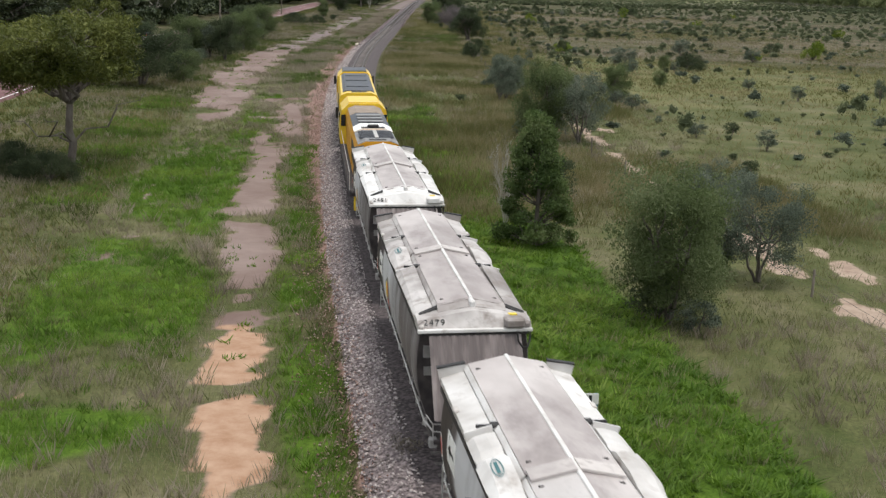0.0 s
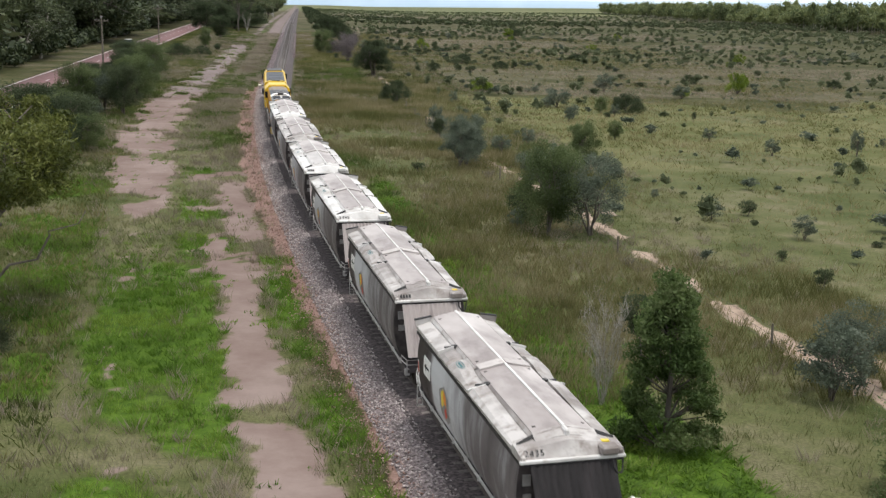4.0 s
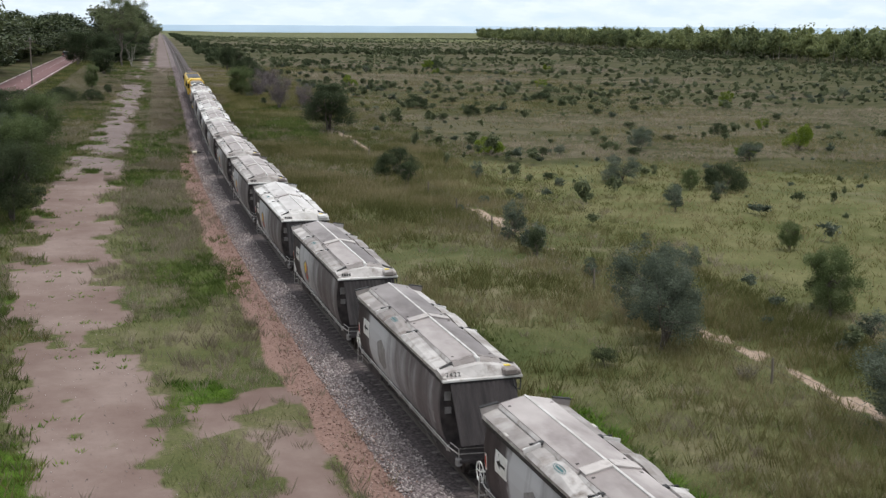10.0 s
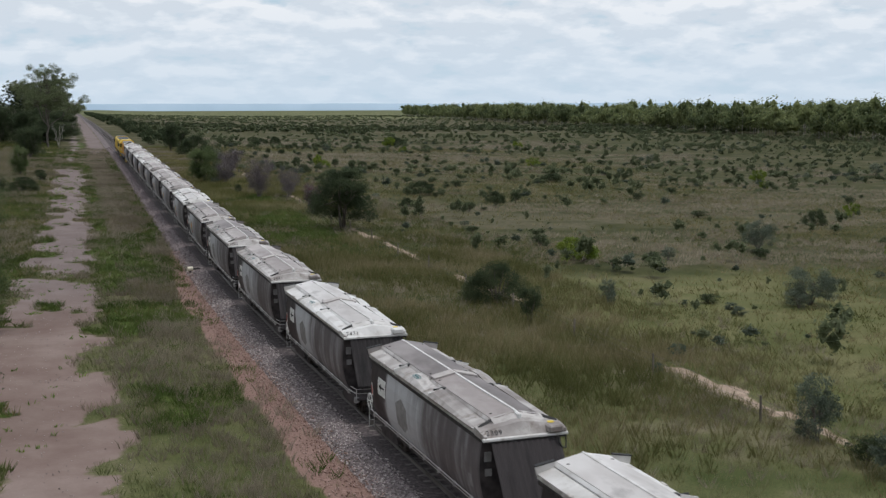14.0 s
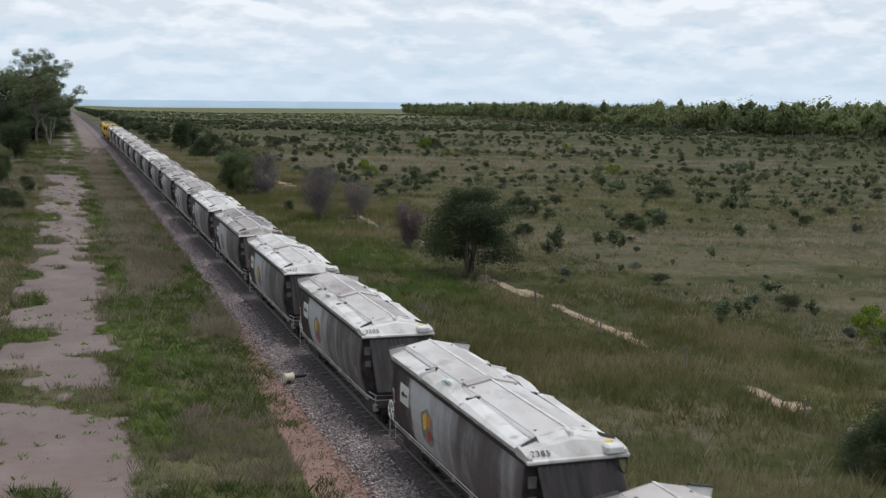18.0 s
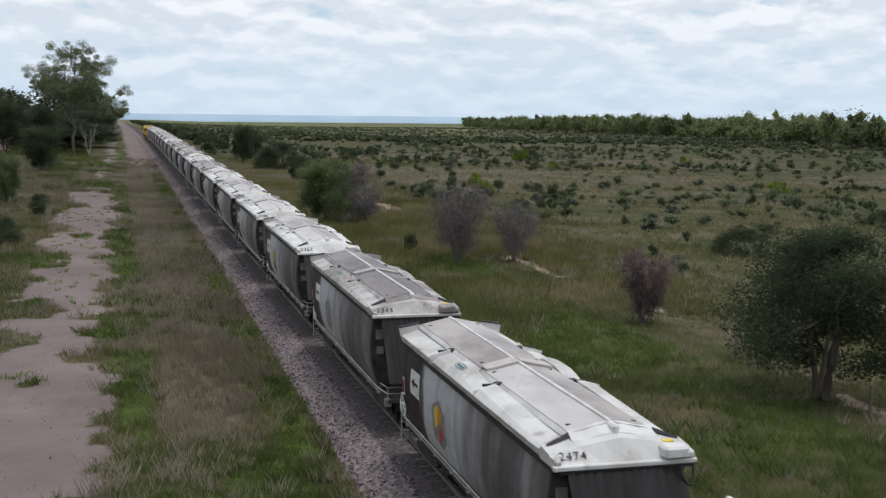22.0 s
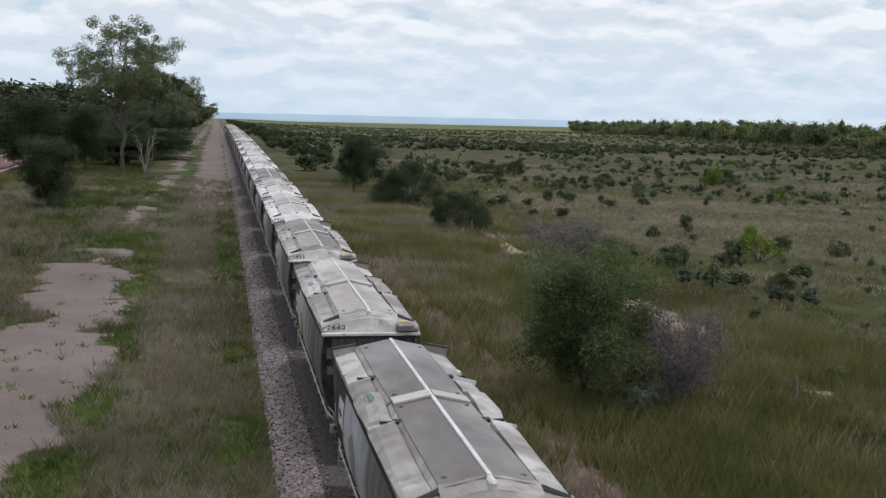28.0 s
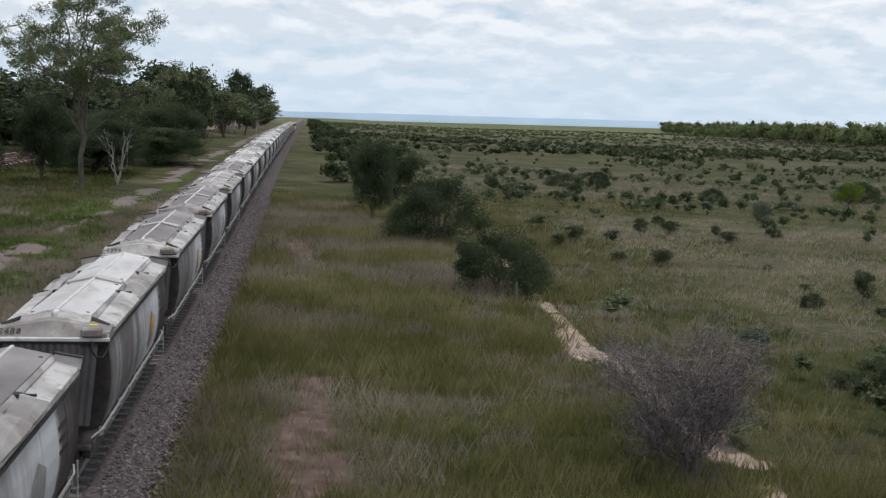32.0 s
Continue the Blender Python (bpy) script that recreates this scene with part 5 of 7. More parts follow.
    # marks on the sides
    for s in (-1, 1):
        def plate(y0, y1, z0, z1, off=0.006):
            n = 4
            o = []
            rows = []
            for k in range(n + 1):
                z = z0 + (z1 - z0) * k / n
                rows.append([(s * (side_x(z) + off), y0, z), (s * (side_x(z) + off), y1, z), (s * (side_x(z) - 0.02), y1, z), (s * (side_x(z) - 0.02), y0, z)])
            return Mesh().loft(rows)

        def flag(yz, off):
            """A convex outline in y and z, laid on the rounded side in level bands."""
            zs = sorted({z for _, z in yz} | set(np.linspace(min(z for _, z in yz), max(z for _, z in yz), 9)))
            rows = []
            for z in zs:
                cut = []
                for (ya, za), (yb, zb) in zip(yz, yz[1:] + yz[:1]):
                    if min(za, zb) <= z <= max(za, zb):
                        cut += [ya, yb] if za == zb else [ya + (yb - ya) * (z - za) / (zb - za)]
                rows.append((min(cut), max(cut), z))
            d = Mesh()
            d.add([(s * (side_x(z) + off), y, z) for a, b, z in rows for y in (a, b)], [(2 * k, 2 * k + 1, 2 * k + 3, 2 * k + 2) for k in range(len(rows) - 1)])
            return d
        if s < 0:
            part("arrow_sign", plate(4.0, 4.95, 2.15, 2.8), M_WHITE, w, "white square sign with a black arrow")
            part("sign_arrow", flag([(4.52, 2.62), (4.8, 2.475), (4.52, 2.33)], 0.012), M_INK, w)
            part("arrow_shaft", flag([(4.14, 2.44), (4.14, 2.52), (4.52, 2.52), (4.52, 2.44)], 0.012), M_INK, w)
        else:
            for k in range(3):
                part("lettering_bar", plate(3.9, 4.7 - 0.2 * (k % 2), 2.2 + 0.24 * k, 2.3 + 0.24 * k), M_INK, w)
        def grown(yz):
            return [(2.05 + 1.75 * (y - 2.4), 2.03 + 1.2 * (z - 2.02)) for y, z in yz]
        hexa = [(2.75, 1.62), (2.35, 1.5), (2.05, 1.72), (2.05, 2.3), (2.4, 2.52), (2.75, 2.3)]
        part("mark_plate", flag(grown(hexa), 0.008), M_PLATE, w, "dark six-sided plate with a coloured mark")
        part("mark_yellow", flag(grown([(2.6, 2.3), (2.42, 2.42), (2.42, 2.0), (2.6, 1.86)]), 0.016), M_YELLOW, w)
        part("mark_orange", flag(grown([(2.42, 2.42), (2.22, 2.3), (2.22, 2.02), (2.42, 2.1)]), 0.016), M_ORANGE, w)
        part("mark_red", flag(grown([(2.22, 2.02), (2.22, 1.76), (2.42, 1.62), (2.42, 1.86)]), 0.016), M_REDM, w)
        part("small_notice", plate(-4.95, -4.72, 1.55, 1.95), M_PLATE, w)
    part("end_notice", Mesh().box(-1.22, -1.0, -5.68, -5.64, 2.55, 2.85), M_PLATE, w)
    part("end_notice", Mesh().box(-1.2, -0.98, -5.68, -5.64, 2.1, 2.32), M_PLATE, w)
    part("red_reflector", Mesh().slab([(-(side_x(z) + 0.012), y, z) for y, z in ((5.62, 1.9), (5.62, 2.4), (5.76, 2.4), (5.76, 1.9))], 0.004), M_WHITE, w)
    part("red_oval", Mesh().slab([(-(side_x(z) + 0.02), y, z) for y, z in ellipse(5.69, 2.15, 0.045, 0.2, 12)], 0.004), M_REDM, w)
    # oval maker's mark on the flap (a plain ring and bars)
    tilt = Matrix.Translation((-1.21, 0.78, 3.737)) @ pose(0, 0, 0, 0, -17.5, 0)
    mk = Mesh()
    for k in range(20):
        a0, a1 = 2 * math.pi * k / 20, 2 * math.pi * (k + 1) / 20
        q = [(0.1 * math.cos(a0), 0.36 * math.sin(a0), 0), (0.1 * math.cos(a1), 0.36 * math.sin(a1), 0), (0.08 * math.cos(a1), 0.33 * math.sin(a1), 0), (0.08 * math.cos(a0), 0.33 * math.sin(a0), 0)]
        mk.add([tilt @ Vector(p) for p in q], [(0, 1, 2, 3)])
    mk.add([tilt @ Vector(p) for p in ((-0.03, -0.24, 0), (0.03, -0.24, 0), (0.03, 0.24, 0), (-0.03, 0.24, 0))], [(0, 1, 2, 3)])
    part("maker_mark", mk, M_TEAL, w, "oval teal mark")
    part("lid_label", Mesh().slab([(-1.22, 4.55, 3.486), (-1.02, 4.55, 3.548), (-1.02, 4.85, 3.548), (-1.22, 4.85, 3.486)], 0.006), M_YELLOW, w, "small yellow label")
    return w


def build_loco(mat, roof_mat, lead):
    w = new("diesel_locomotive")
    tagged(w, "yellow diesel locomotive with a plain dark roof" if lead else "orange-yellow diesel locomotive with grimy roof grilles", "locomotive", "locomotives of the train")
    L, HW = 11.4, 1.34 if lead else 1.08
    hood = [(-HW, 1.25), (-HW, 3.15), (-HW + 0.12, 3.42), (-HW + 0.5, 3.58), (HW - 0.5, 3.58), (HW - 0.12, 3.42), (HW, 3.15), (HW, 1.25)]
    part("hood", Mesh().loft([[(x, y, z) for x, z in hood] for y in (-L + 0.35, 5.0)]), mat, w)
    part("underframe", Mesh().box(-1.42, 1.42, -L, L, 0.95, 1.25, bevel=0.04), M_DARK, w)
    cab = [(-1.44, 1.25), (-1.46, 2.7), (-1.36, 3.3), (-0.95, 3.7), (0.95, 3.7), (1.36, 3.3), (1.46, 2.7), (1.44, 1.25)]
    part("cab", Mesh().loft([[(x, 4.95, z) for x, z in cab], [(x, 9.2, z) for x, z in cab], [(x * 0.94, 9.9, 1.25 + (z - 1.25) * 0.86) for x, z in cab]]), M_LOCO_Y, w, "yellow cab")
    part("nose", Mesh().loft([[(x, y, z) for x, z in ((-1.25, 1.25), (-1.25, 2.1), (-0.9, 2.35), (0.9, 2.35), (1.25, 2.1), (1.25, 1.25))] for y in (9.85, 11.1)]), M_LOCO_Y, w)
    part("cab_roof", Mesh().loft([[(-1.0, y, 3.66), (-0.9, y, 3.76), (0.9, y, 3.76), (1.0, y, 3.66)] for y in (5.3, 9.2)]), roof_mat, w)
    part("windscreen", Mesh().slab([(-1.05, 9.66, 2.75), (1.05, 9.66, 2.75), (0.95, 9.4, 3.42), (-0.95, 9.4, 3.42)], 0.02), M_GLASS, w)
    for s in (-1, 1):
        part("side_window", Mesh().box(min(s * 1.43, s * 1.47), max(s * 1.43, s * 1.47), 6.2, 8.2, 2.4, 3.0, bevel=0.01), M_GLASS, w)
        part("mirror", Mesh().box(min(s * 1.48, s * 1.66), max(s * 1.48, s * 1.66), 8.6, 8.75, 2.4, 3.1, bevel=0.03), M_BLACK, w)
        part("walkway_rail", Mesh().tube([(s * 1.4, -L + 0.2, 2.1), (s * 1.4, 4.8, 2.1)], 0.02, 5).tube([(s * 1.4, -L + 0.2, 1.25), (s * 1.4, -L + 0.2, 2.1)], 0.02, 5), M_CHROME, w)
        part("side_grille", Mesh().box(min(s * (HW - 0.01), s * (HW + 0.03)), max(s * (HW - 0.01), s * (HW + 0.03)), -9.6, -5.2, 2.0, 3.0, bevel=0.01), M_BLACK, w)
        for k in range(3):
            part("body_door", Mesh().box(min(s * (HW - 0.01), s * (HW + 0.025)), max(s * (HW - 0.01), s * (HW + 0.025)), -4.6 + 2.6 * k, -2.4 + 2.6 * k, 1.5, 3.0, bevel=0.01), mat, w)
        if not lead:
            part("rear_cab_window", Mesh().box(s * 1.26 - 0.14, s * 1.26 + 0.14, 4.9, 4.945, 2.35, 3.05, bevel=0.02), M_GLASS, w)
        part("fuel_tank_side", Mesh().box(min(s * 0.7, s * 1.25), max(s * 0.7, s * 1.25), -2.4, 2.4, 0.3, 0.93, bevel=0.12), M_DARK, w)
        lamp = part("marker_lamp_box", Mesh().box(s * 0.72 - 0.2, s * 0.72 + 0.2, -L + 0.27, -L + 0.35, 3.0, 3.24, bevel=0.03), M_SEAM, w)
        for dx in (-0.1, 0.1):
            part("marker_lens", Mesh().tube([(s * 0.72 + dx, -L + 0.28, 3.12), (s * 0.72 + dx, -L + 0.24, 3.12)], 0.075, 10), M_BLACK, lamp)
    part("end_frame", Mesh().box(-0.38, 0.38, -L + 0.3, -L + 0.36, 2.2, 3.3, bevel=0.02), mat, w)
    if lead:
        part("roof_slab", Mesh().loft([[(-HW + 0.25, y, 3.5), (-HW + 0.45, y, 3.63), (HW - 0.45, y, 3.63), (HW - 0.25, y, 3.5)] for y in (-L + 1.6, 4.6)]), M_LOCO_ROOF, w, "dark roof slab")
        part("roof_slot", Mesh().box(-0.5, 0.5, -L + 0.8, -L + 1.15, 3.575, 3.62, bevel=0.01), M_BLACK, w)
        for y in (-6.0, -1.0, 3.0):
            part("roof_hatch", Mesh().box(-0.8, 0.8, y - 1.0, y + 1.0, 3.63, 3.67, bevel=0.02), M_LOCO_ROOF, w)
    else:
        part("rear_roof", Mesh().loft([[(-HW + 0.08, y, 3.44), (-HW + 0.48, y, 3.6), (HW - 0.48, y, 3.6), (HW - 0.08, y, 3.44)] for y in (-L + 0.45, -6.6)]), M_LOCO_GREY, w, "worn grey roof panel")
        part("roof_slot", Mesh().box(-0.42, 0.42, -L + 0.75, -L + 1.05, 3.6, 3.63, bevel=0.01), M_BLACK, w)
        for s in (-1, 1):
            gr = part("roof_grille", Mesh().box(s * 0.48 - 0.38, s * 0.48 + 0.38, -9.7, -7.2, 3.56, 3.63, bevel=0.02), M_LOCO_ROOF, w, "dark square radiator grille")
            for k in range(6):
                part("grille_bar", Mesh().box(s * 0.48 - 0.35, s * 0.48 + 0.35, -9.55 + 0.4 * k, -9.5 + 0.4 * k, 3.63, 3.645), M_BLACK, gr)
        part("centre_bar", Mesh().box(-0.09, 0.09, -9.9, -7.1, 3.62, 3.66, bevel=0.01), M_CHROME, w)
        part("roof_hatch", Mesh().loft([[(-HW + 0.06, y, 3.45), (-HW + 0.46, y, 3.64), (HW - 0.46, y, 3.64), (HW - 0.06, y, 3.45)] for y in (-6.4, -4.2)]), M_WHITE, w, "white roof hatch")
        part("soot_patch", Mesh().box(-0.62, 0.62, -6.38, -5.7, 3.635, 3.65, bevel=0.005), M_SEAM, w)
        part("exhaust_stack", Mesh().box(-0.3, 0.3, -6.25, -5.9, 3.64, 3.8, bevel=0.05), M_BLACK, w)
        part("mid_roof", Mesh().loft([[(-HW + 0.08, y, 3.45), (-HW + 0.48, y, 3.61), (HW - 0.48, y, 3.61), (HW - 0.08, y, 3.45)] for y in (-4.0, 1.0)]), M_LOCO_ROOF, w)
        for y in (-3.4, -2.0, -0.6):
            part("roof_louvre", Mesh().box(-0.7, 0.7, y - 0.3, y + 0.3, 3.61, 3.7, bevel=0.03), M_LOCO_GREY, w)
        part("front_roof", Mesh().loft([[(-HW + 0.08, y, 3.45), (-HW + 0.48, y, 3.61), (HW - 0.48, y, 3.61), (HW - 0.08, y, 3.45)] for y in (1.1, 4.9)]), M_LOCO_TAN, w, "dusty tan roof panel")
    part("rear_platform", Mesh().box(-1.3, 1.3, -L - 0.1, -L + 0.5, 1.1, 1.2, bevel=0.02), M_DARK, w)
    for y, sg in ((-L, -1), (L, 1)):
        part("coupler", Mesh().box(-0.14, 0.14, min(y, y + sg * 0.6), max(y, y + sg * 0.6), 0.7, 0.95, bevel=0.03), M_WHEEL, w)
        part("pilot", Mesh().box(-1.2, 1.2, min(y, y - sg * 0.15), max(y, y - sg * 0.15), 0.25, 0.95, bevel=0.03), M_LOCO_Y, w)
    for y in (-7.4, 7.2):
        bogie(w, y)
    return w


VEHICLES = []
NUMBERS = {1: "2481", 2: "2479", 4: "2495", 6: "2435", 10: "2422", 11: "2441", 12: "2471", 13: "2309", 14: "2477", 15: "2305", 16: "2385", 17: "2367", 18: "2345", 19: "2474", 20: "2452", 21: "2455", 22: "2440", 23: "2375", 24: "2399", 25: "2488"}
NUMBER_POSE = pose(-0.98, -5.84, 3.475, 47, 0, 0)
first = build_wagon()
wagons = [first] + [copy_thing(first, Matrix.Identity(4)) for _ in range(30)]
# how weathered each lid is, fore and aft, from the locomotives back
FORE = ("mid", "mid", "mid", "mid", "mid", "mid", "mid", "white", "grey", "grey", "mid", "white", "grey", "white", "mid", "white", "mid", "grey", "mid", "mid", "grey", "mid", "grey", "grey", "white", "grey", "mid", "grey", "mid", "mid", "grey")
AFT = ("mid", "mid", "white", "mid", "mid", "mid", "mid", "white", "mid", "mid", "mid", "white", "mid", "white", "white", "white", "white", "grey", "white", "white", "mid", "mid", "grey", "grey", "white", "grey", "mid", "mid", "mid", "grey", "mid")
GRIMY = (2, 5, 6, 7, 9, 10, 11, 13, 18, 21, 22, 23, 24, 25, 26, 28, 30)
UNMARKED = (10, 11, 12, 13, 18, 21, 23, 26, 27, 30)


def wear(ob, mat):
    ob.material_slots[0].link = "OBJECT"
    ob.material_slots[0].material = mat


for i, wagon in enumerate(wagons, 1):
    for child in list(wagon.children):
        kind = child.name.split(".")[0]
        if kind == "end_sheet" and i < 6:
            wear(child, M_PALESHEET)                # paler ends next to the locomotives
        elif kind == "lid_panel":
            wear(child, LIDS[(FORE if child.data.vertices[0].co.y > 0 else AFT)[i - 1]])
        elif kind in ("lid_side_band", "hatch_cover", "panel_lip", "rear_apron", "ridge_cap", "corner_box", "end_gusset") and i in GRIMY:
            wear(child, M_GRIMYBAND)
        elif kind in ("mark_yellow", "mark_orange", "mark_red") and i in UNMARKED:
            bpy.data.objects.remove(child)
    if i in NUMBERS:
        number_row(NUMBERS[i], 0.23, NUMBER_POSE, M_INK, wagon)
    else:
        for k in range(4):
            part("number_bar", Mesh().box(-0.2 + 0.11 * k, -0.12 + 0.11 * k, -0.07, 0.07, 0, 0.005, NUMBER_POSE), M_INK, wagon)
    VEHICLES.append((wagon, (4 - i) * PITCH + 5.98))
loco_b = build_loco(M_LOCO_O, M_LOCO_Y, False)
loco_a = build_loco(M_LOCO_Y, M_LOCO_ROOF, True)
VEHICLES += [(loco_b, 61.8 + 12.0), (loco_a, 61.8 + 36.0)]

# ---- trees and shrubs ----


def leaf_cards(centres, radii, count, size, g, droop=0.0):
    """Small pointed leaves, four corners each, strewn through clumps."""
    k = g.integers(0, len(centres), count)
    d = g.normal(0, 1, (count, 3))
    d /= np.linalg.norm(d, axis=1, keepdims=True)
    p = centres[k] + d * (radii[k] * g.random(count) ** 0.45)[:, None] * np.array([1, 1, 0.8])
    a = g.normal(0, 1, (count, 3))
    a[:, 2] -= droop
    a /= np.linalg.norm(a, axis=1, keepdims=True)
    b = np.cross(a, g.normal(0, 1, (count, 3)))
    b /= np.linalg.norm(b, axis=1, keepdims=True) + 1e-9
    s = size * g.uniform(0.6, 1.5, count)[:, None]
    wide = 0.42 if droop < 0.8 else 0.24
    s = s if droop < 0.8 else s * 1.35
    v = np.stack([p - a * s, p + b * s * wide, p + a * s, p - b * s * wide], 1)
    return v.reshape(-1, 3), np.arange(count * 4).reshape(-1, 4)


def slivers(centres, radii, count, size, g):
    """Hair-thin rising twigs strewn through a shrub."""
    k = g.integers(0, len(centres), count)
    d = g.normal(0, 1, (count, 3))
    d /= np.linalg.norm(d, axis=1, keepdims=True)
    p = centres[k] + d * (radii[k] * g.random(count) ** 0.5)[:, None]
    a = p * np.array([0.35, 0.35, 0.0]) + g.normal(0, 0.6, (count, 3)) + np.array([0, 0, 0.7])
    a /= np.linalg.norm(a, axis=1, keepdims=True)
    b = np.cross(a, g.normal(0, 1, (count, 3)))
    b /= np.linalg.norm(b, axis=1, keepdims=True) + 1e-9
    s = size * g.uniform(0.5, 1.4, count)[:, None]
    v = np.stack([p - a * s - b * 0.007, p - a * s + b * 0.007, p + a * s], 1)
    return v.reshape(-1, 3), np.arange(count * 3).reshape(-1, 3)


def limb(mesh, p0, p1, r0, r1, g, bow=0.12, n=4, sides=5):
    p0, p1 = Vector(p0), Vector(p1)
    ln = (p1 - p0).length
    pts = []
    for i in range(n + 1):
        f = i / n
        j = Vector(g.normal(0, bow * ln * 0.25, 3)) * math.sin(math.pi * f)
        pts.append(p0.lerp(p1, f) + j)
    mesh.tube(pts, [r0 + (r1 - r0) * i / n for i in range(n + 1)], sides, caps=False)
    return pts


def template(kind, seed):
    """One tree at its natural size, at the origin; returns it with its height and width."""
    g = np.random.default_rng(seed)
    wood, cs, rs = Mesh(), [], []
    leaves, size, droop, name, label = 0, 0.1, 0.0, "tree", ""
    bark = M_BARK
    if kind in ("wattle", "grey", "far_wattle", "bush", "sapling", "bushlet"):
        h, wd = 4.6, 4.8
        for _ in range(int(g.integers(3, 6))):
            a, r = g.uniform(0, 6.28), g.uniform(0.2, 1.0)
            top = (r * math.cos(a), r * math.sin(a), g.uniform(1.6, 2.6))
            pts = limb(wood, (g.normal(0, 0.06), g.normal(0, 0.06), -0.1), top, 0.075, 0.045, g)
            for _ in range(4):
                a2 = a + g.normal(0, 0.9)
                rr = g.uniform(0.7, 1.9)
                tip = (rr * math.cos(a2), rr * math.sin(a2), g.uniform(1.3, 4.0))
                limb(wood, pts[-1 - int(g.integers(0, 2))], tip, 0.05, 0.015, g, sides=4)
                cs.append(tip)
                rs.append(g.uniform(0.5, 0.95))
        for _ in range(22 if kind in ("grey", "sapling") else 52):
            a, zz = g.uniform(0, 6.28), g.uniform(0.12, 1.0)
            rr = 2.0 * math.sqrt(max(0.05, 1 - ((zz - (0.42 if kind == "wattle" else 0.5)) / 0.64) ** 2)) * g.uniform(0.55 if kind in ("grey", "sapling") else 0.2, 1.0)
            cs.append((rr * math.cos(a), rr * math.sin(a), (0.22 if kind in ("wattle", "bush") else 0.7) + zz * (3.85 if kind in ("wattle", "bush") else 3.5)))
            rs.append(g.uniform(0.4, 0.85))
        leaves, size = (15000, 0.052) if kind == "grey" else (38000, 0.043)
        if kind == "far_wattle":
            leaves, size = 3600, 0.14
        if kind in ("sapling", "bushlet"):
            leaves, size = 3600, 0.11
        name, label = "wattle_tree", "rounded dark olive wattle tree in the grass" if kind not in ("grey", "sapling") else "grey-green bushy sapling in the grass"
    elif kind == "dome":
        for _ in range(9):
            a, r = g.uniform(0, 6.28), g.uniform(0.3, 1.7)
            limb(wood, (g.normal(0, 0.12), g.normal(0, 0.12), -0.05), (r * math.cos(a), r * math.sin(a), g.uniform(1.2, 2.5)), 0.05, 0.015, g)
        for _ in range(75):
            d = Vector(g.normal(0, 1, 3)).normalized() * g.uniform(0.7, 1.0)
            cs.append((2.1 * d.x, 2.1 * d.y, 0.35 + 2.3 * abs(d.z)))
            rs.append(g.uniform(0.35, 0.7))
        leaves, size, name, label = 26000, 0.042, "wattle_bush", "dense rounded wattle bush down to the grass"
    elif kind == "leafy":
        h, wd = 5.4, 2.9
        pts = limb(wood, (0, 0, -0.1), (0.15, 0.1, 4.8), 0.1, 0.03, g, 0.05, 6)
        for _ in range(95):
            f = g.uniform(0.02, 1)
            a = g.uniform(0, 6.28)
            rr = (1.35 * (1 - f) ** 0.6 + 0.12) * g.uniform(0.5, 1)
            tip = (rr * math.cos(a), rr * math.sin(a), 0.25 + f * 4.8)
            limb(wood, pts[min(6, int(f * 6))], tip, 0.03, 0.01, g, n=2, sides=4)
            cs.append(tip)
            rs.append(g.uniform(0.25, 0.5))
        leaves, size, droop, name, label = 26000, 0.058, 0.7, "leafy_tree", "upright leafy green tree beside the line"
    elif kind in ("bare", "red", "dead", "dry", "bleached"):
        h, wd = (4.4, 4.4) if kind != "dry" else (1.6, 2.0)
        if kind == "dead":
            bark, h, wd = M_PALE, 7.5, 7.5
        stems = 12 if kind != "dead" else 5
        for _ in range(stems):
            a, r = 6.28 * (_ + g.random()) / stems, g.uniform(0.12, 0.5 if kind == "dead" else 0.42) * wd
            top = (r * math.cos(a), r * math.sin(a), h * (g.uniform(0.75, 0.98) - 0.4 * (r / wd) ** 2))
            r0 = 0.006 * h + (0.05 if kind == "dead" else 0)
            pts = limb(wood, (g.normal(0, 0.08), g.normal(0, 0.08), -0.1), top, r0 * 1.6, r0 * 0.3, g, 0.2, 6, 4)
            for q in pts[2:]:
                for _ in range(5 if kind != "dead" else 3):
                    d = Vector(g.normal(0, 0.45, 3)) + Vector((math.cos(a) * 0.3, math.sin(a) * 0.3, 0.7))
                    tip = q + d * g.uniform(0.1, 0.22) * h
                    pp = limb(wood, q, tip, r0 * 0.4, r0 * 0.12, g, 0.2, 2, 3)
                    cs.append(tuple(pp[-1]))
                    rs.append(0.3)
                    for _ in range(3 if kind != "dead" else 1):
                        d2 = Vector(g.normal(0, 0.5, 3)) + Vector((0, 0, 0.5))
                        limb(wood, pp[1], pp[1] + d2 * 0.1 * h, r0 * 0.22, r0 * 0.08, g, 0.2, 1, 3)
        if kind not in ("dead", "bleached"):
            bark = M_TWIG
        if kind == "bleached":
            bark = M_PALE
        leaves, size = {"bare": (300, 0.04), "red": (9000, 0.05), "dead": (0, 0.1), "dry": (900, 0.05), "bleached": (900, 0.05)}[kind]
        name = {"bare": "bare_shrub", "red": "russet_shrub", "dead": "dead_tree", "dry": "withered_shrub", "bleached": "bare_shrub"}[kind]
        label = {"bare": "leafless grey-brown twiggy shrub in tall grass", "red": "russet shrub with thin dark leaves", "dead": "dead tree with pale bare limbs by the road", "dry": "low withered shrub in the grass", "bleached": "thin dead shrub with bleached pinkish twigs"}[kind]
    elif kind == "yellow":
        h, wd = 1.5, 3.0
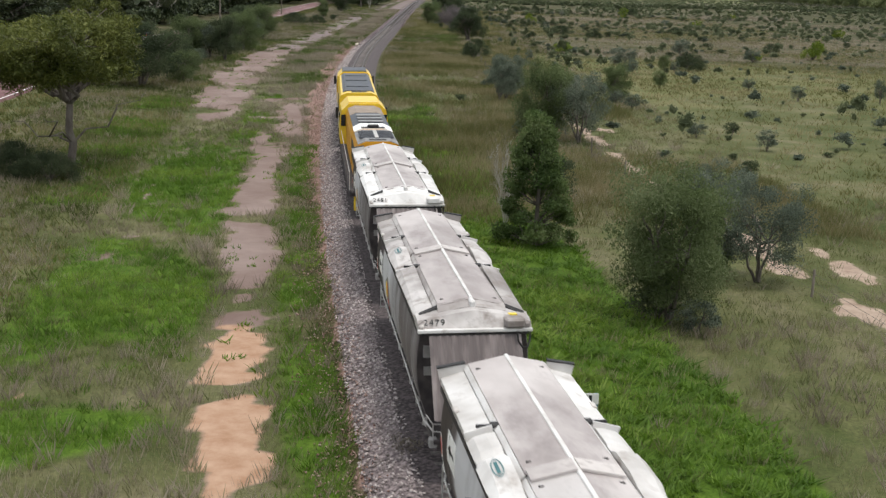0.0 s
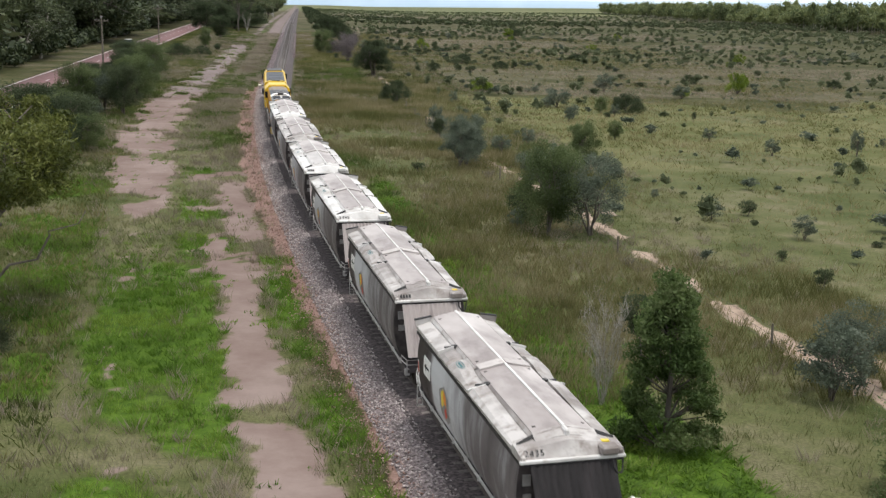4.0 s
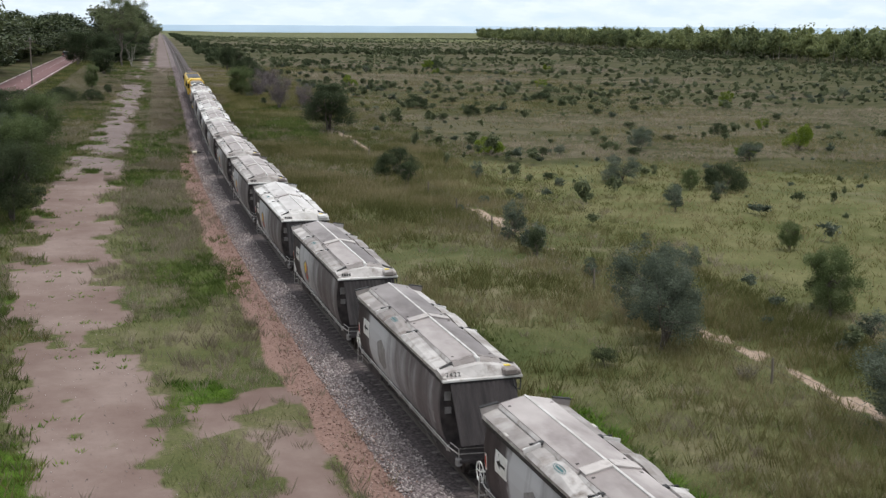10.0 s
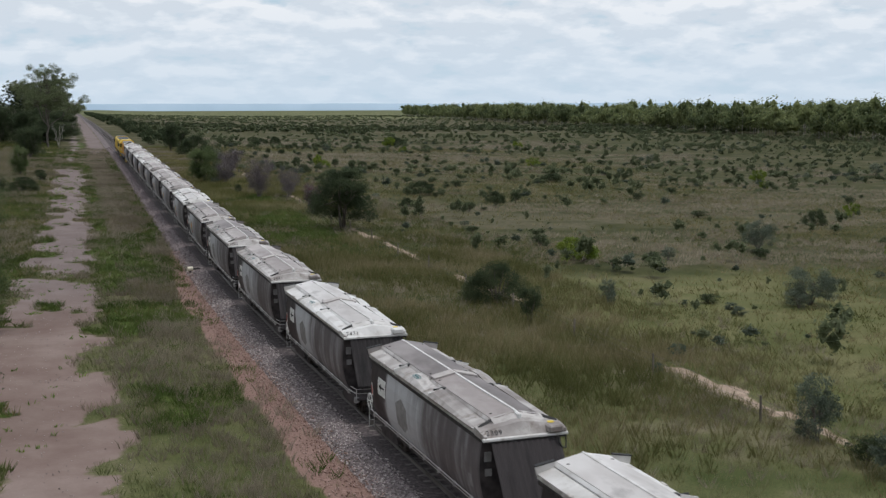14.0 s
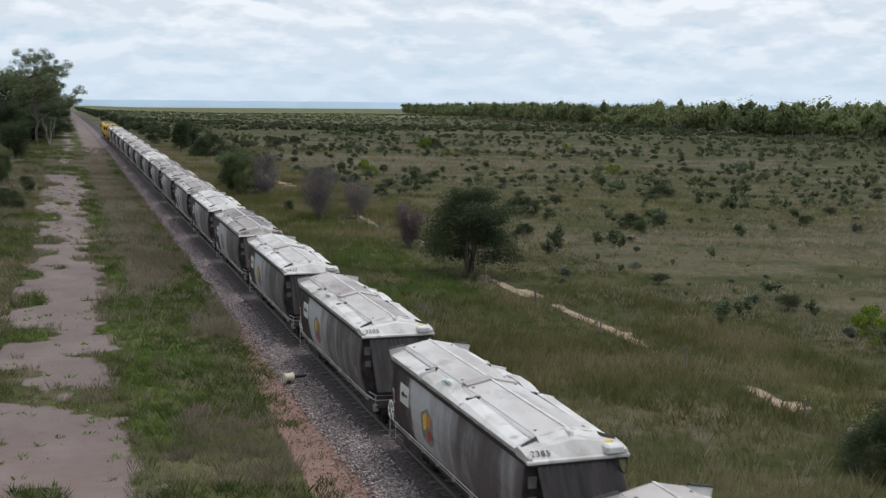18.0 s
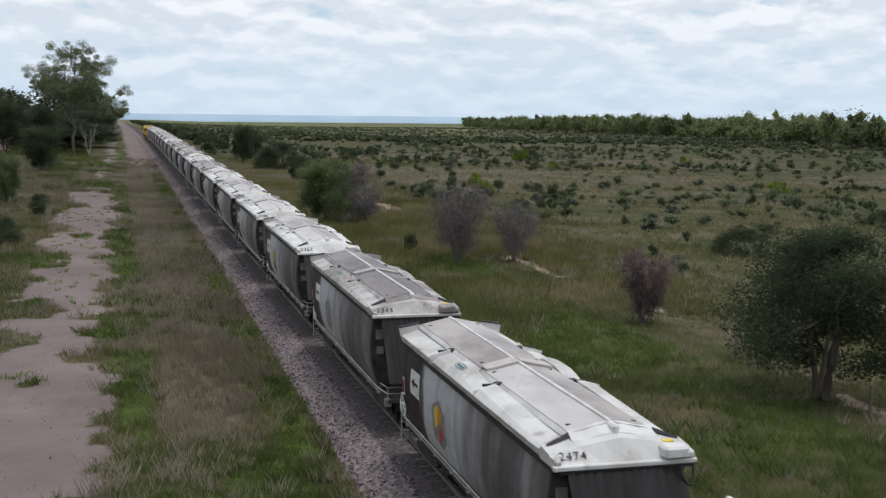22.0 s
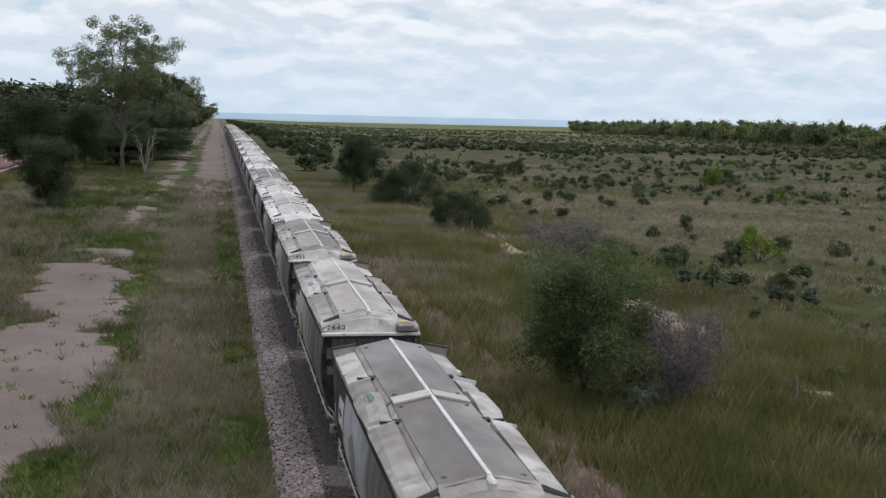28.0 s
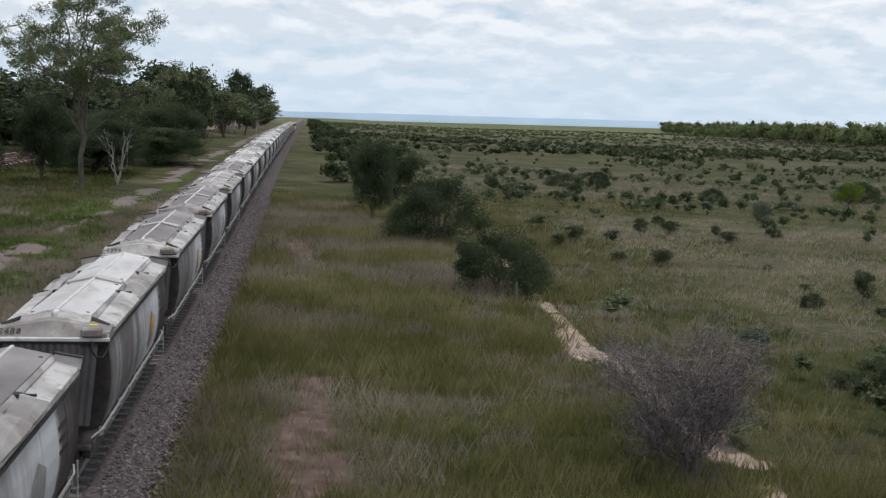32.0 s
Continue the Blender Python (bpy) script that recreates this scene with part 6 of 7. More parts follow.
        for _ in range(16):
            a, rr = g.uniform(0, 6.28), 1.2 * math.sqrt(g.random())
            tip = (rr * math.cos(a), rr * math.sin(a), g.uniform(0.3, 1.2) * (1.1 - 0.25 * rr))
            limb(wood, (0, 0, -0.05), tip, 0.03, 0.01, g, n=2, sides=4)
            cs.append(tip)
            rs.append(g.uniform(0.25, 0.45))
        leaves, size, name, label = 5000, 0.045, "yellow_bush", "low bright yellow-green bush in the field"
    elif kind == "tall_gum":
        bark = M_BARK
        trunk = limb(wood, (0, 0, -0.2), (-0.15, 0.1, 6.2), 0.15, 0.11, g, 0.05, 6, 8)
        for k in range(11):
            a = k * 2.4 + g.normal(0, 0.3)
            r = g.uniform(2.0, 4.4) if k < 8 else g.uniform(0.3, 1.3)
            top = (r * math.cos(a), r * math.sin(a), (g.uniform(7.2, 10.6) if k < 8 else g.uniform(10.6, 11.6)) - 0.12 * r)
            pts = limb(wood, trunk[3 + k % 4], top, 0.075, 0.025, g, 0.16, 7, 5)
            for q in pts[3:]:
                for _ in range(3):
                    a2 = a + g.normal(0, 1.1)
                    tip = q + Vector((math.cos(a2), math.sin(a2), g.uniform(-0.3, 0.8))) * g.uniform(0.7, 1.5)
                    limb(wood, q, tip, 0.03, 0.01, g, 0.2, 3, 4)
                    cs.append(tuple(tip))
                    rs.append(g.uniform(0.35, 0.7))
        for k in range(34):
            d = Vector(g.normal(0, 1, 3)).normalized() * g.uniform(0.45, 1.0)
            cs.append((4.1 * d.x - 0.1, 4.1 * d.y, 8.9 + 2.5 * d.z))
            rs.append(g.uniform(0.35, 0.75))
            limb(wood, trunk[-1].lerp(Vector(cs[-1]), 0.55), cs[-1], 0.02, 0.008, g, 0.2, 2, 3)
        leaves, size, droop, name, label = 46000, 0.06, 1.0, "gum_tree", "tall slender eucalypt with a wide open crown"
    elif kind in ("gum", "olive", "far_gum"):
        h, wd = 12.0, 9.0
        bark = M_PALE if seed % 2 and kind != "olive" else M_BARK
        fork = g.uniform(2.8, 4.2)
        trunk = limb(wood, (0, 0, -0.2), (g.normal(0, 0.3), g.normal(0, 0.3), fork), 0.22, 0.16, g, 0.06, 5, 7)
        for _ in range(int(g.integers(5, 7)) + (8 if kind == "olive" else 0)):
            a, r = g.uniform(0, 6.28), g.uniform(1.2, 3.6)
            top = (r * math.cos(a), r * math.sin(a), g.uniform(6.4, 10.4) - 0.4 * r)
            pts = limb(wood, trunk[-1], top, 0.12, 0.04, g, 0.2, 6, 6)
            for q in pts[4 if kind == "olive" else 2:]:
                for _ in range(3):
                    a2 = a + g.normal(0, 1.0)
                    tip = q + Vector((math.cos(a2), math.sin(a2), g.uniform(-0.2, 0.9))) * g.uniform(0.8, 1.8)
                    limb(wood, q, tip, 0.04, 0.012, g, 0.2, 2, 4)
                    cs.append(tuple(tip))
                    rs.append(g.uniform(0.5, 1.0))
        if kind == "olive":
            for k in range(70):
                a, zz = g.uniform(0, 6.28), g.random()
                rr = 3.6 * math.sqrt(max(0.05, 1 - (2 * zz - 0.9) ** 2)) * g.uniform(0.6, 1.0)
                cs.append((rr * math.cos(a), rr * math.sin(a), 5.7 + 3.5 * zz))
                rs.append(g.uniform(0.5, 1.0))
            for k in range(3):
                a = 2.1 * k + 0.4
                limb(wood, trunk[2], (3.8 * math.cos(a), 3.8 * math.sin(a), 2.6 + k), 0.07, 0.02, g, 0.3, 6, 5)
        leaves, size = {"gum": (14000, 0.11), "olive": (60000, 0.085), "far_gum": (5000, 0.16)}[kind]
        droop, name, label = 0.9, "gum_tree", "eucalypt with an open drooping crown beside the road"
        if kind == "olive":
            label = "spreading olive-leaved eucalypt with pale dead limbs"
    tree = new(name)
    tagged(tree, label, "tree" if kind in ("wattle", "grey", "leafy", "gum", "dead", "olive", "tall_gum", "far_gum", "far_wattle", "bush") else "shrub")
    part("trunk", wood, bark, tree, smooth=True)
    if leaves:
        v, f = leaf_cards(np.array(cs), np.array(rs), leaves, size, g, droop)
        v[:, 2] = np.maximum(v[:, 2], 0.03)
        lo, hi = np.percentile(v, 1.5, axis=0), np.percentile(v, 98.5, axis=0)
        h, wd = float(hi[2]), float(hi[0] - lo[0] + hi[1] - lo[1]) / 2
        crown = sheet("crown", v, f, M_LEAF.get({"tall_gum": "gum", "far_gum": "woods", "dome": "wattle", "far_wattle": "woods", "bushlet": "wattle", "sapling": "grey"}.get(kind, kind), M_LEAF["dry"]))
        crown.parent = tree
    if kind in ("bare", "red"):
        v, f = slivers(np.array(cs), np.full(len(cs), 0.55), 8000 if kind == "bare" else 9000, 0.26, g)
        v[:, 2] = np.maximum(v[:, 2], 0.05)
        fine = sheet("twig_mass", v, f, M_TWIG)
        fine.parent = tree
        wd *= 1.18
    return tree, h, wd


TEMPLATES, USED = {}, {}
for kind, seeds in (("wattle", (1, 2, 3)), ("grey", (4, 5)), ("leafy", (6, 7)), ("bare", (8, 9)), ("red", (10,)), ("dead", (11,)), ("dry", (12,)), ("yellow", (13,)), ("gum", (14, 15)), ("olive", (17,)), ("tall_gum", (18,)), ("far_gum", (19, 20, 21)), ("far_wattle", (22, 23)), ("bush", (24,)), ("dome", (30, 31)), ("sapling", (25, 26)), ("bushlet", (27, 28)), ("bleached", (29,))):
    TEMPLATES[kind] = [template(kind, s) for s in seeds]
    USED[kind] = 0


def plant(kind, x, y, h, w, turn=None):
    """The first of a kind takes the template itself, each later one a copy."""
    n = USED[kind]
    USED[kind] = n + 1
    tree, h0, w0 = TEMPLATES[kind][n % len(TEMPLATES[kind])]
    turn = (n * 137.5) % 360 if turn is None else turn
    m = pose(x, y, on_land(x, y) - 0.05, 0, 0, turn) @ Matrix.Diagonal((w / w0, w / w0, h / h0, 1))
    if n < len(TEMPLATES[kind]):
        tree.matrix_basis = m
        return tree
    return copy_thing(tree, m)


def place(kind, x, y, h, w):
    """Plant one tree or bush, in the habit that suits its height and width."""
    if kind == "wattle" and w >= 3.0 and h < 0.85 * w:
        kind = "dome"
    if kind == "leafy" and h < 3.5:
        kind = "wattle"
    if w < 3.0 and kind in ("wattle", "grey"):
        kind = {"wattle": "bushlet", "grey": "sapling"}[kind]
    return plant(kind, x, y, h, w)


# beside the first stretch
place("bush", 8.5, 43.2, 5.6, 3.8)
place("grey", 13.3, 50.1, 4.3, 3.5)
place("leafy", 4.0, 55.6, 6.0, 3.0)
place("bleached", 2.7, 60.1, 4.6, 1.9)
place("leafy", 5.7, 66.1, 2.8, 1.8)
place("dry", -0.3, 28.8, 0.7, 0.9)
place("dry", -0.1, 30.3, 0.6, 0.7)
plant("olive", -23.4, 71.6, 9.2, 9.8, 130)
place("dome", -22.9, 66.5, 1.7, 3.4)
place("dome", -25.6, 68.2, 1.9, 3.6)
place("leafy", 11.0, 51.2, 3.6, 2.4)
place("wattle", 8.1, 43.4, 1.8, 2.2)
place("grey", 9.3, 41.9, 1.2, 1.5)
place("grey", 14.2, 62.6, 3.2, 3.2)
place("grey", 12.0, 60.6, 3.0, 2.6)
place("dry", 9.4, 84.3, 1.4, 2.0)
place("grey", 8.9, 93.1, 5.0, 4.6)
place("bush", 6.0, 92.9, 4.2, 3.7)
place("grey", 4.4, 95.6, 4.4, 2.9)
place("wattle", 4.8, 97.7, 3.4, 2.9)
place("grey", 19.0, 99.7, 1.8, 2.0)
place("leafy", 22.1, 101.3, 2.9, 1.9)
place("grey", 8.4, 109.5, 4.6, 4.2)
# along the sandy trail and in the meadow
place("wattle", 31.2, 178.8, 3.8, 4.8)
place("grey", 15.7, 183.1, 2.1, 2.4)
place("grey", 45.8, 137.5, 3.8, 1.9)
place("grey", 52.6, 146.2, 3.6, 2.4)
place("wattle", 41.4, 119.2, 2.6, 1.9)
place("grey", 23.2, 92.9, 2.3, 2.0)
place("wattle", 19.4, 86.6, 1.5, 1.1)
place("wattle", 19.0, 79.1, 1.8, 2.1)
place("grey", 17.1, 108.6, 2.7, 1.5)
place("wattle", 27.4, 90.9, 1.0, 1.3)
place("grey", 4.2, 127.8, 4.1, 3.6)
place("dry", 5.0, 117.1, 1.7, 1.9)
place("leafy", -0.7, 119.9, 1.3, 2.3)
place("grey", 16.1, 120.1, 2.2, 2.2)
place("grey", 12.1, 121.2, 2.2, 2.2)
place("grey", 3.0, 122.4, 4.6, 3.8)
place("grey", 14.9, 123.4, 2.1, 2.2)
place("grey", 3.7, 123.6, 4.4, 3.1)
place("grey", 18.0, 125.7, 1.9, 2.0)
place("bush", 15.5, 128.8, 2.6, 2.6)
place("leafy", 16.1, 129.8, 2.2, 2.6)
place("grey", 8.3, 134.1, 2.4, 2.7)
place("grey", 5.0, 134.4, 2.3, 2.1)
place("grey", 36.4, 136.5, 2.4, 2.2)
place("grey", 4.9, 139.4, 3.0, 2.1)
place("grey", 11.9, 140.6, 2.4, 1.9)
place("grey", 5.5, 141.6, 2.9, 1.8)
place("wattle", 3.0, 145.4, 3.1, 2.2)
place("grey", 3.3, 147.2, 2.9, 2.4)
place("bush", 22.7, 148.2, 1.4, 1.4)
place("grey", 11.8, 148.3, 2.5, 1.8)
place("grey", 33.5, 148.6, 2.0, 2.0)
place("wattle", 3.2, 148.9, 2.8, 2.2)
place("grey", 13.1, 151.9, 2.1, 1.6)
place("grey", 3.2, 152.4, 3.9, 2.4)
place("grey", 2.8, 152.5, 3.3, 2.6)
place("wattle", -32.6, 160.1, 5.6, 4.3)
place("grey", -35.5, 164.3, 6.0, 5.6)
place("grey", 20.7, 165.2, 2.7, 1.6)
place("grey", 2.0, 165.6, 2.1, 1.3)
place("grey", 21.9, 168.9, 2.6, 2.1)
place("grey", 4.8, 169.1, 2.9, 2.3)
place("wattle", 37.7, 169.4, 1.9, 1.1)
place("leafy", 26.7, 170.7, 2.1, 1.5)
place("grey", 28.3, 173.4, 2.2, 1.7)
place("bush", 27.5, 178.5, 1.5, 1.5)
place("wattle", -0.1, 180.0, 3.6, 2.9)
place("grey", 15.1, 180.9, 2.4, 2.4)
place("grey", 21.0, 183.2, 2.0, 2.6)
place("grey", 22.5, 184.1, 2.6, 3.4)
place("wattle", 15.4, 185.8, 1.8, 2.1)
place("grey", 8.1, 186.3, 2.4, 1.4)
place("grey", 8.3, 187.4, 2.3, 1.5)
place("wattle", 0.2, 188.3, 3.8, 4.5)
place("wattle", -39.4, 188.9, 3.8, 6.0)
place("grey", 36.8, 196.6, 2.0, 2.3)
# the middle stretch
place("grey", 45.9, 204.6, 2.8, 3.0)
place("wattle", 20.4, 205.8, 1.9, 1.9)
place("yellow", 47.0, 208.0, 1.3, 2.5)
place("yellow", 14.8, 209.0, 1.3, 2.9)
place("grey", 23.3, 209.1, 1.7, 1.8)
place("wattle", 33.0, 209.5, 2.3, 2.7)
place("grey", 22.2, 210.3, 2.1, 2.4)
place("yellow", 15.2, 211.2, 1.6, 2.9)
place("grey", 35.7, 214.7, 2.8, 3.2)
place("wattle", -1.7, 236.8, 6.2, 6.4)
place("red", -41.7, 237.8, 4.4, 3.4)
place("red", -2.5, 252.4, 3.9, 3.2)
place("leafy", 10.3, 250.3, 1.9, 2.1)
place("wattle", 18.0, 255.9, 3.0, 2.7)
place("bare", -1.9, 277.2, 4.3, 3.3)
place("leafy", -8.6, 281.0, 2.3, 1.8)
place("bare", -6.1, 276.4, 5.3, 4.1)
place("wattle", -42.4, 283.3, 3.4, 6.0)
place("wattle", 18.6, 283.9, 2.9, 5.1)
place("wattle", -37.5, 285.4, 2.8, 4.0)
place("bare", -8.6, 302.0, 5.0, 4.8)
place("grey", -10.3, 300.6, 1.6, 1.9)
# the last stretch
plant("bush", -11.5, 303.2, 3.9, 4.6)
place("wattle", -36.2, 304.7, 3.7, 2.5)
place("wattle", 49.4, 311.8, 2.3, 5.1)
place("wattle", -7.3, 313.3, 1.9, 3.3)
place("leafy", -9.4, 316.5, 1.4, 2.4)
place("bush", -40.2, 317.6, 3.4, 2.4)
place("wattle", -37.2, 318.5, 2.6, 2.4)
place("wattle", 14.3, 322.0, 1.8, 2.0)
place("bare", -4.8, 332.6, 3.8, 4.5)
place("wattle", 10.4, 345.3, 2.2, 2.7)
place("wattle", -6.0, 365.8, 4.9, 6.0)
place("wattle", 15.0, 366.5, 3.0, 2.4)
place("wattle", -42.1, 372.9, 6.1, 4.8)
place("grey", 14.4, 380.8, 1.8, 1.6)
place("wattle", 7.1, 381.4, 2.7, 2.4)
place("wattle", 4.3, 382.3, 1.1, 2.0)
place("wattle", 7.5, 383.0, 2.0, 2.0)
place("wattle", 1.0, 387.9, 1.9, 2.2)
place("wattle", -7.7, 390.0, 6.4, 7.6)
place("wattle", 17.3, 398.9, 2.3, 2.6)
place("wattle", 10.2, 400.4, 2.5, 2.3)
plant("wattle", -12.3, 404.3, 5.0, 2.7)
place("wattle", 14.1, 405.2, 2.6, 2.6)
place("grey", 27.5, 419.9, 3.0, 2.8)
# ahead of the last stretch
place("grey", 27.4, 420.4, 2.6, 1.8)
place("tall_gum", -41.0, 424.0, 19.5, 15.0)
place("wattle", -9.7, 424.1, 3.9, 3.4)
place("wattle", -53.3, 427.3, 6.3, 5.2)
place("dead", -38.9, 431.4, 6.0, 4.4)
place("wattle", -46.9, 432.5, 6.4, 3.9)
place("wattle", 31.8, 451.0, 2.4, 3.4)
place("wattle", 43.0, 457.5, 2.8, 2.0)
place("wattle", 25.5, 460.7, 2.0, 1.8)
place("wattle", 55.3, 461.7, 3.6, 7.0)
place("wattle", 15.7, 468.4, 2.6, 6.4)
place("gum", -48.8, 640.3, 12.1, 15.0)
place("gum", -46.6, 729.0, 11.1, 14.6)

# bushes strewn over the open field
strewn = np.random.default_rng(61)
for k in range(110):
    y = strewn.uniform(215, 470)
    x = float(track_x(y)) + 27 + 120 * strewn.random() ** 1.4
    w = 1.3 + 2.4 * strewn.random() ** 1.6
    plant(("bushlet", "sapling", "bushlet", "bushlet", "dome")[k % 5] if k % 13 else "yellow", x, y, w * strewn.uniform(0.6, 0.95), w)

# shrubs between the old formation and the road
for k in range(30):
    y = 118 + 4.1 * k + strewn.normal(0, 2)
    w = strewn.uniform(2.4, 5.0)
    plant(("dome", "wattle", "grey", "bush")[k % 4], float(track_x(y)) - strewn.uniform(18, 28), y, w * strewn.uniform(0.6, 0.95), w)

# woodland beyond the road and along its verge
wood = np.random.default_rng(77)
for k in range(170):
    y = 60 + 700 * (k / 170) ** 1.05 + wood.normal(0, 4)
    u = ROAD - 12 - 42 * wood.random() ** 1.6
    plant("far_gum" if k % 4 else "far_wattle", float(track_x(y)) + u, y, wood.uniform(6.5, 10.5) * (0.68 if y > 370 else 1.0), wood.uniform(7, 11))
for k in range(46):
    y = 446 + 620 * (k / 46) ** 1.3
    plant("wattle" if k < 12 else ("far_gum" if k % 3 else "far_wattle"), float(track_x(y)) - wood.uniform(13.5, 29), y, wood.uniform(3.0, 6.2) * (1.0 if k < 12 else 1.6), wood.uniform(4, 8))


def thicket(name, x, y, h, w, per, size, mat, label, seed, trunks=False):
    """Many far shrubs or trees as one growth."""
    g = np.random.default_rng(seed)
    n = len(x)
    k = 9
    cs = g.normal(0, 1, (n, k, 3))
    cs /= np.linalg.norm(cs, axis=2, keepdims=True)
    cs = cs * np.array([0.25, 0.25, 0.28 if trunks else 0.22]) * g.uniform(0.4, 1, (n, k, 1)) + np.array([0, 0, 0.56 if trunks else 0.48])
    cs = cs * np.stack([w, w, h], -1)[:, None]
    pick = g.integers(0, k, (n, per))
    c = np.take_along_axis(cs, pick[..., None], 1)
    d = g.normal(0, 1, (n, per, 3))
    d /= np.linalg.norm(d, axis=2, keepdims=True)
    p = c + d * g.uniform(0.72, 1.05, (n, per, 1)) * np.stack([w, w, h * 0.8], -1)[:, None] * 0.26
    p[..., 2] = np.maximum(p[..., 2], 0.05)
    p += np.stack([x, y, land(x, y)], -1)[:, None]
    d = d + g.normal(0, 0.16 if trunks else 0.35, (n, per, 3))
    a = np.cross(d, g.normal(0, 1, (n, per, 3)))
    a /= np.linalg.norm(a, axis=2, keepdims=True) + 1e-9
    b = np.cross(a, d)
    b /= np.linalg.norm(b, axis=2, keepdims=True) + 1e-9
    s = (size * g.uniform(0.6, 1.5, (n, per)) * np.maximum(w, 0.8)[:, None])[..., None]
    v = np.stack([p - a * s, p + b * s * 0.55, p + a * s, p - b * s * 0.55], 2)
    v = v.reshape(-1, 3)
    f = np.arange(len(v)).reshape(-1, 4)
    # lumpy inner mass of each clump, hidden under the leaves: three crossed, uneven plates a clump
    z0 = np.stack([x, y, land(x, y)], -1)[:, None, None]
    ring = np.array([[(1, 0, 0), (0, 1, 0), (-1, 0, 0), (0, -1, 0)], [(1, 0, 0), (0, 0, 1), (-1, 0, 0), (0, 0, -1)], [(0, 1, 0), (0, 0, 1), (0, -1, 0), (0, 0, -1)]], float).reshape(1, 1, 12, 3)
    core = cs[:, :, None] + ring * g.uniform(0.35, 0.7, (n, k, 12, 1)) * np.stack([w, w, h * 0.8], -1)[:, None, None] * 0.26
    core[..., 2] = np.maximum(core[..., 2], 0.03)
    core = (core + z0).reshape(-1, 3)
    f = np.concatenate([f, np.arange(len(core)).reshape(-1, 4) + len(v)])
    v = np.concatenate([v, core])
    if trunks:
        r = 0.009 * h
        z0 = land(x, y)
        t = np.stack([np.stack([x - r, y, z0], -1), np.stack([x + r, y, z0], -1), np.stack([x + r * 0.5, y, z0 + h * 0.6], -1), np.stack([x - r * 0.5, y, z0 + h * 0.6], -1)], 1).reshape(-1, 3)
        ob = sheet("far_trunks", t, np.arange(len(t)).reshape(-1, 4), M_PALE)
        tagged(ob, "grey trunks of the far woodland", "trees", kind="stuff")
    return tagged(sheet(name, v, f, mat), label, "shrubs", kind="stuff")


g8 = np.random.default_rng(8)


def field(count, y0, y1, u0, u1, seed, power=1.0):
    g = np.random.default_rng(seed)
    y = y0 + (y1 - y0) * g.random(count) ** power
    x = track_x(y) + u0 + (u1 - u0) * g.random(count)
    keep = g.random(count) < np.clip(8.0 * (fbm(x * 0.3, y, 30, 95) - 0.43), 0.07, 1)
    return x[keep], y[keep]


x, y = field(4200, 60, 560, 23, 260, 101, 0.8)
calm = ~((y > 120) & (y < 225) & (x > 18) & (g8.random(len(x)) < 0.75))
x, y = x[calm], y[calm]
thicket("field_shrubs", x, y, *(lambda w: (w * g8.uniform(0.55, 1.35, len(w)), w))(0.6 + 2.5 * g8.random(len(x)) ** 1.9), 120, 0.036, M_LEAF["field"], "scattered dark shrubs over the open field", 102)
x, y = field(1500, 265, 560, 14, 300, 113)
thicket("field_bushes", x, y, *(lambda w: (w * g8.uniform(0.5, 0.85, len(w)), w))(1.0 + 2.6 * g8.random(len(x)) ** 1.7), 130, 0.034, M_LEAF["field"], "rounded dark bushes across the farther field", 114)
x, y = field(900, 60, 520, 21, 200, 103)
thicket("grey_field_shrubs", x, y, *(lambda w: (w * g8.uniform(0.55, 0.9, len(w)), w))(0.7 + 2.2 * g8.random(len(x)) ** 1.8), 110, 0.036, M_LEAF["grey"], "scattered grey-green shrubs over the open field", 104)
x, y = field(9500, 420, 1700, 10, 620, 105, 0.85)
thicket("far_shrubs", x, y, g8.uniform(0.9, 2.6, len(x)), g8.uniform(1.8, 5.5, len(x)), 34, 0.07, M_LEAF["field"], "far shrubs across the plain", 106)
y = 590 + 190 * g8.random(2000)
x = track_x(y) + 15 + 430 * g8.random(2000)
x, y = x[fbm(x * 0.3, y, 20, 97) > 0.45], y[fbm(x * 0.3, y, 20, 97) > 0.45]
thicket("shrub_belt", x, y, g8.uniform(1.6, 3.4, len(x)), g8.uniform(3, 6, len(x)), 36, 0.07, M_LEAF["woods"], "dense dark belt of shrubs across the plain", 115)
y = np.linspace(440, 1700, 190) + g8.normal(0, 6, 190)
x = track_x(y) + g8.uniform(7, 17, 190)
thicket("lineside_shrubs", x, y, g8.uniform(2.2, 5.0, 190), g8.uniform(3, 6, 190), 320, 0.04, M_LEAF["wattle"], "dark shrubs lining the track far ahead", 107)
y = 380 + 1290 * g8.random(1300) ** 0.95
x = np.interp(y, [380, 820, 1700], [226, 240, 345]) + 150 * g8.random(1300) ** 1.9
thicket("far_woodland", x, y, 8.5 + 9 * g8.random(1300) ** 1.6, g8.uniform(10, 17, 1300), 200, 0.034, M_LEAF["belt"], "long belt of eucalypt woodland on the plain", 108, True)
y = 420 + 1900 * g8.random(800)
x = track_x(y) + ROAD - 12 - 120 * g8.random(800) ** 1.3
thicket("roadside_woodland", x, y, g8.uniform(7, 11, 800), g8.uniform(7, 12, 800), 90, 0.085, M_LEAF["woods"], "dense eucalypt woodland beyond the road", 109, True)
y = 40 + 640 * g8.random(2300)
x = track_x(y) + ROAD - 11 - 46 * g8.random(2300) ** 1.3
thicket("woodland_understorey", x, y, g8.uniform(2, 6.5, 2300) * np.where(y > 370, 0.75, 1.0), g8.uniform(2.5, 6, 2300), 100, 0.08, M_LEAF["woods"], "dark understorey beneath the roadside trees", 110)

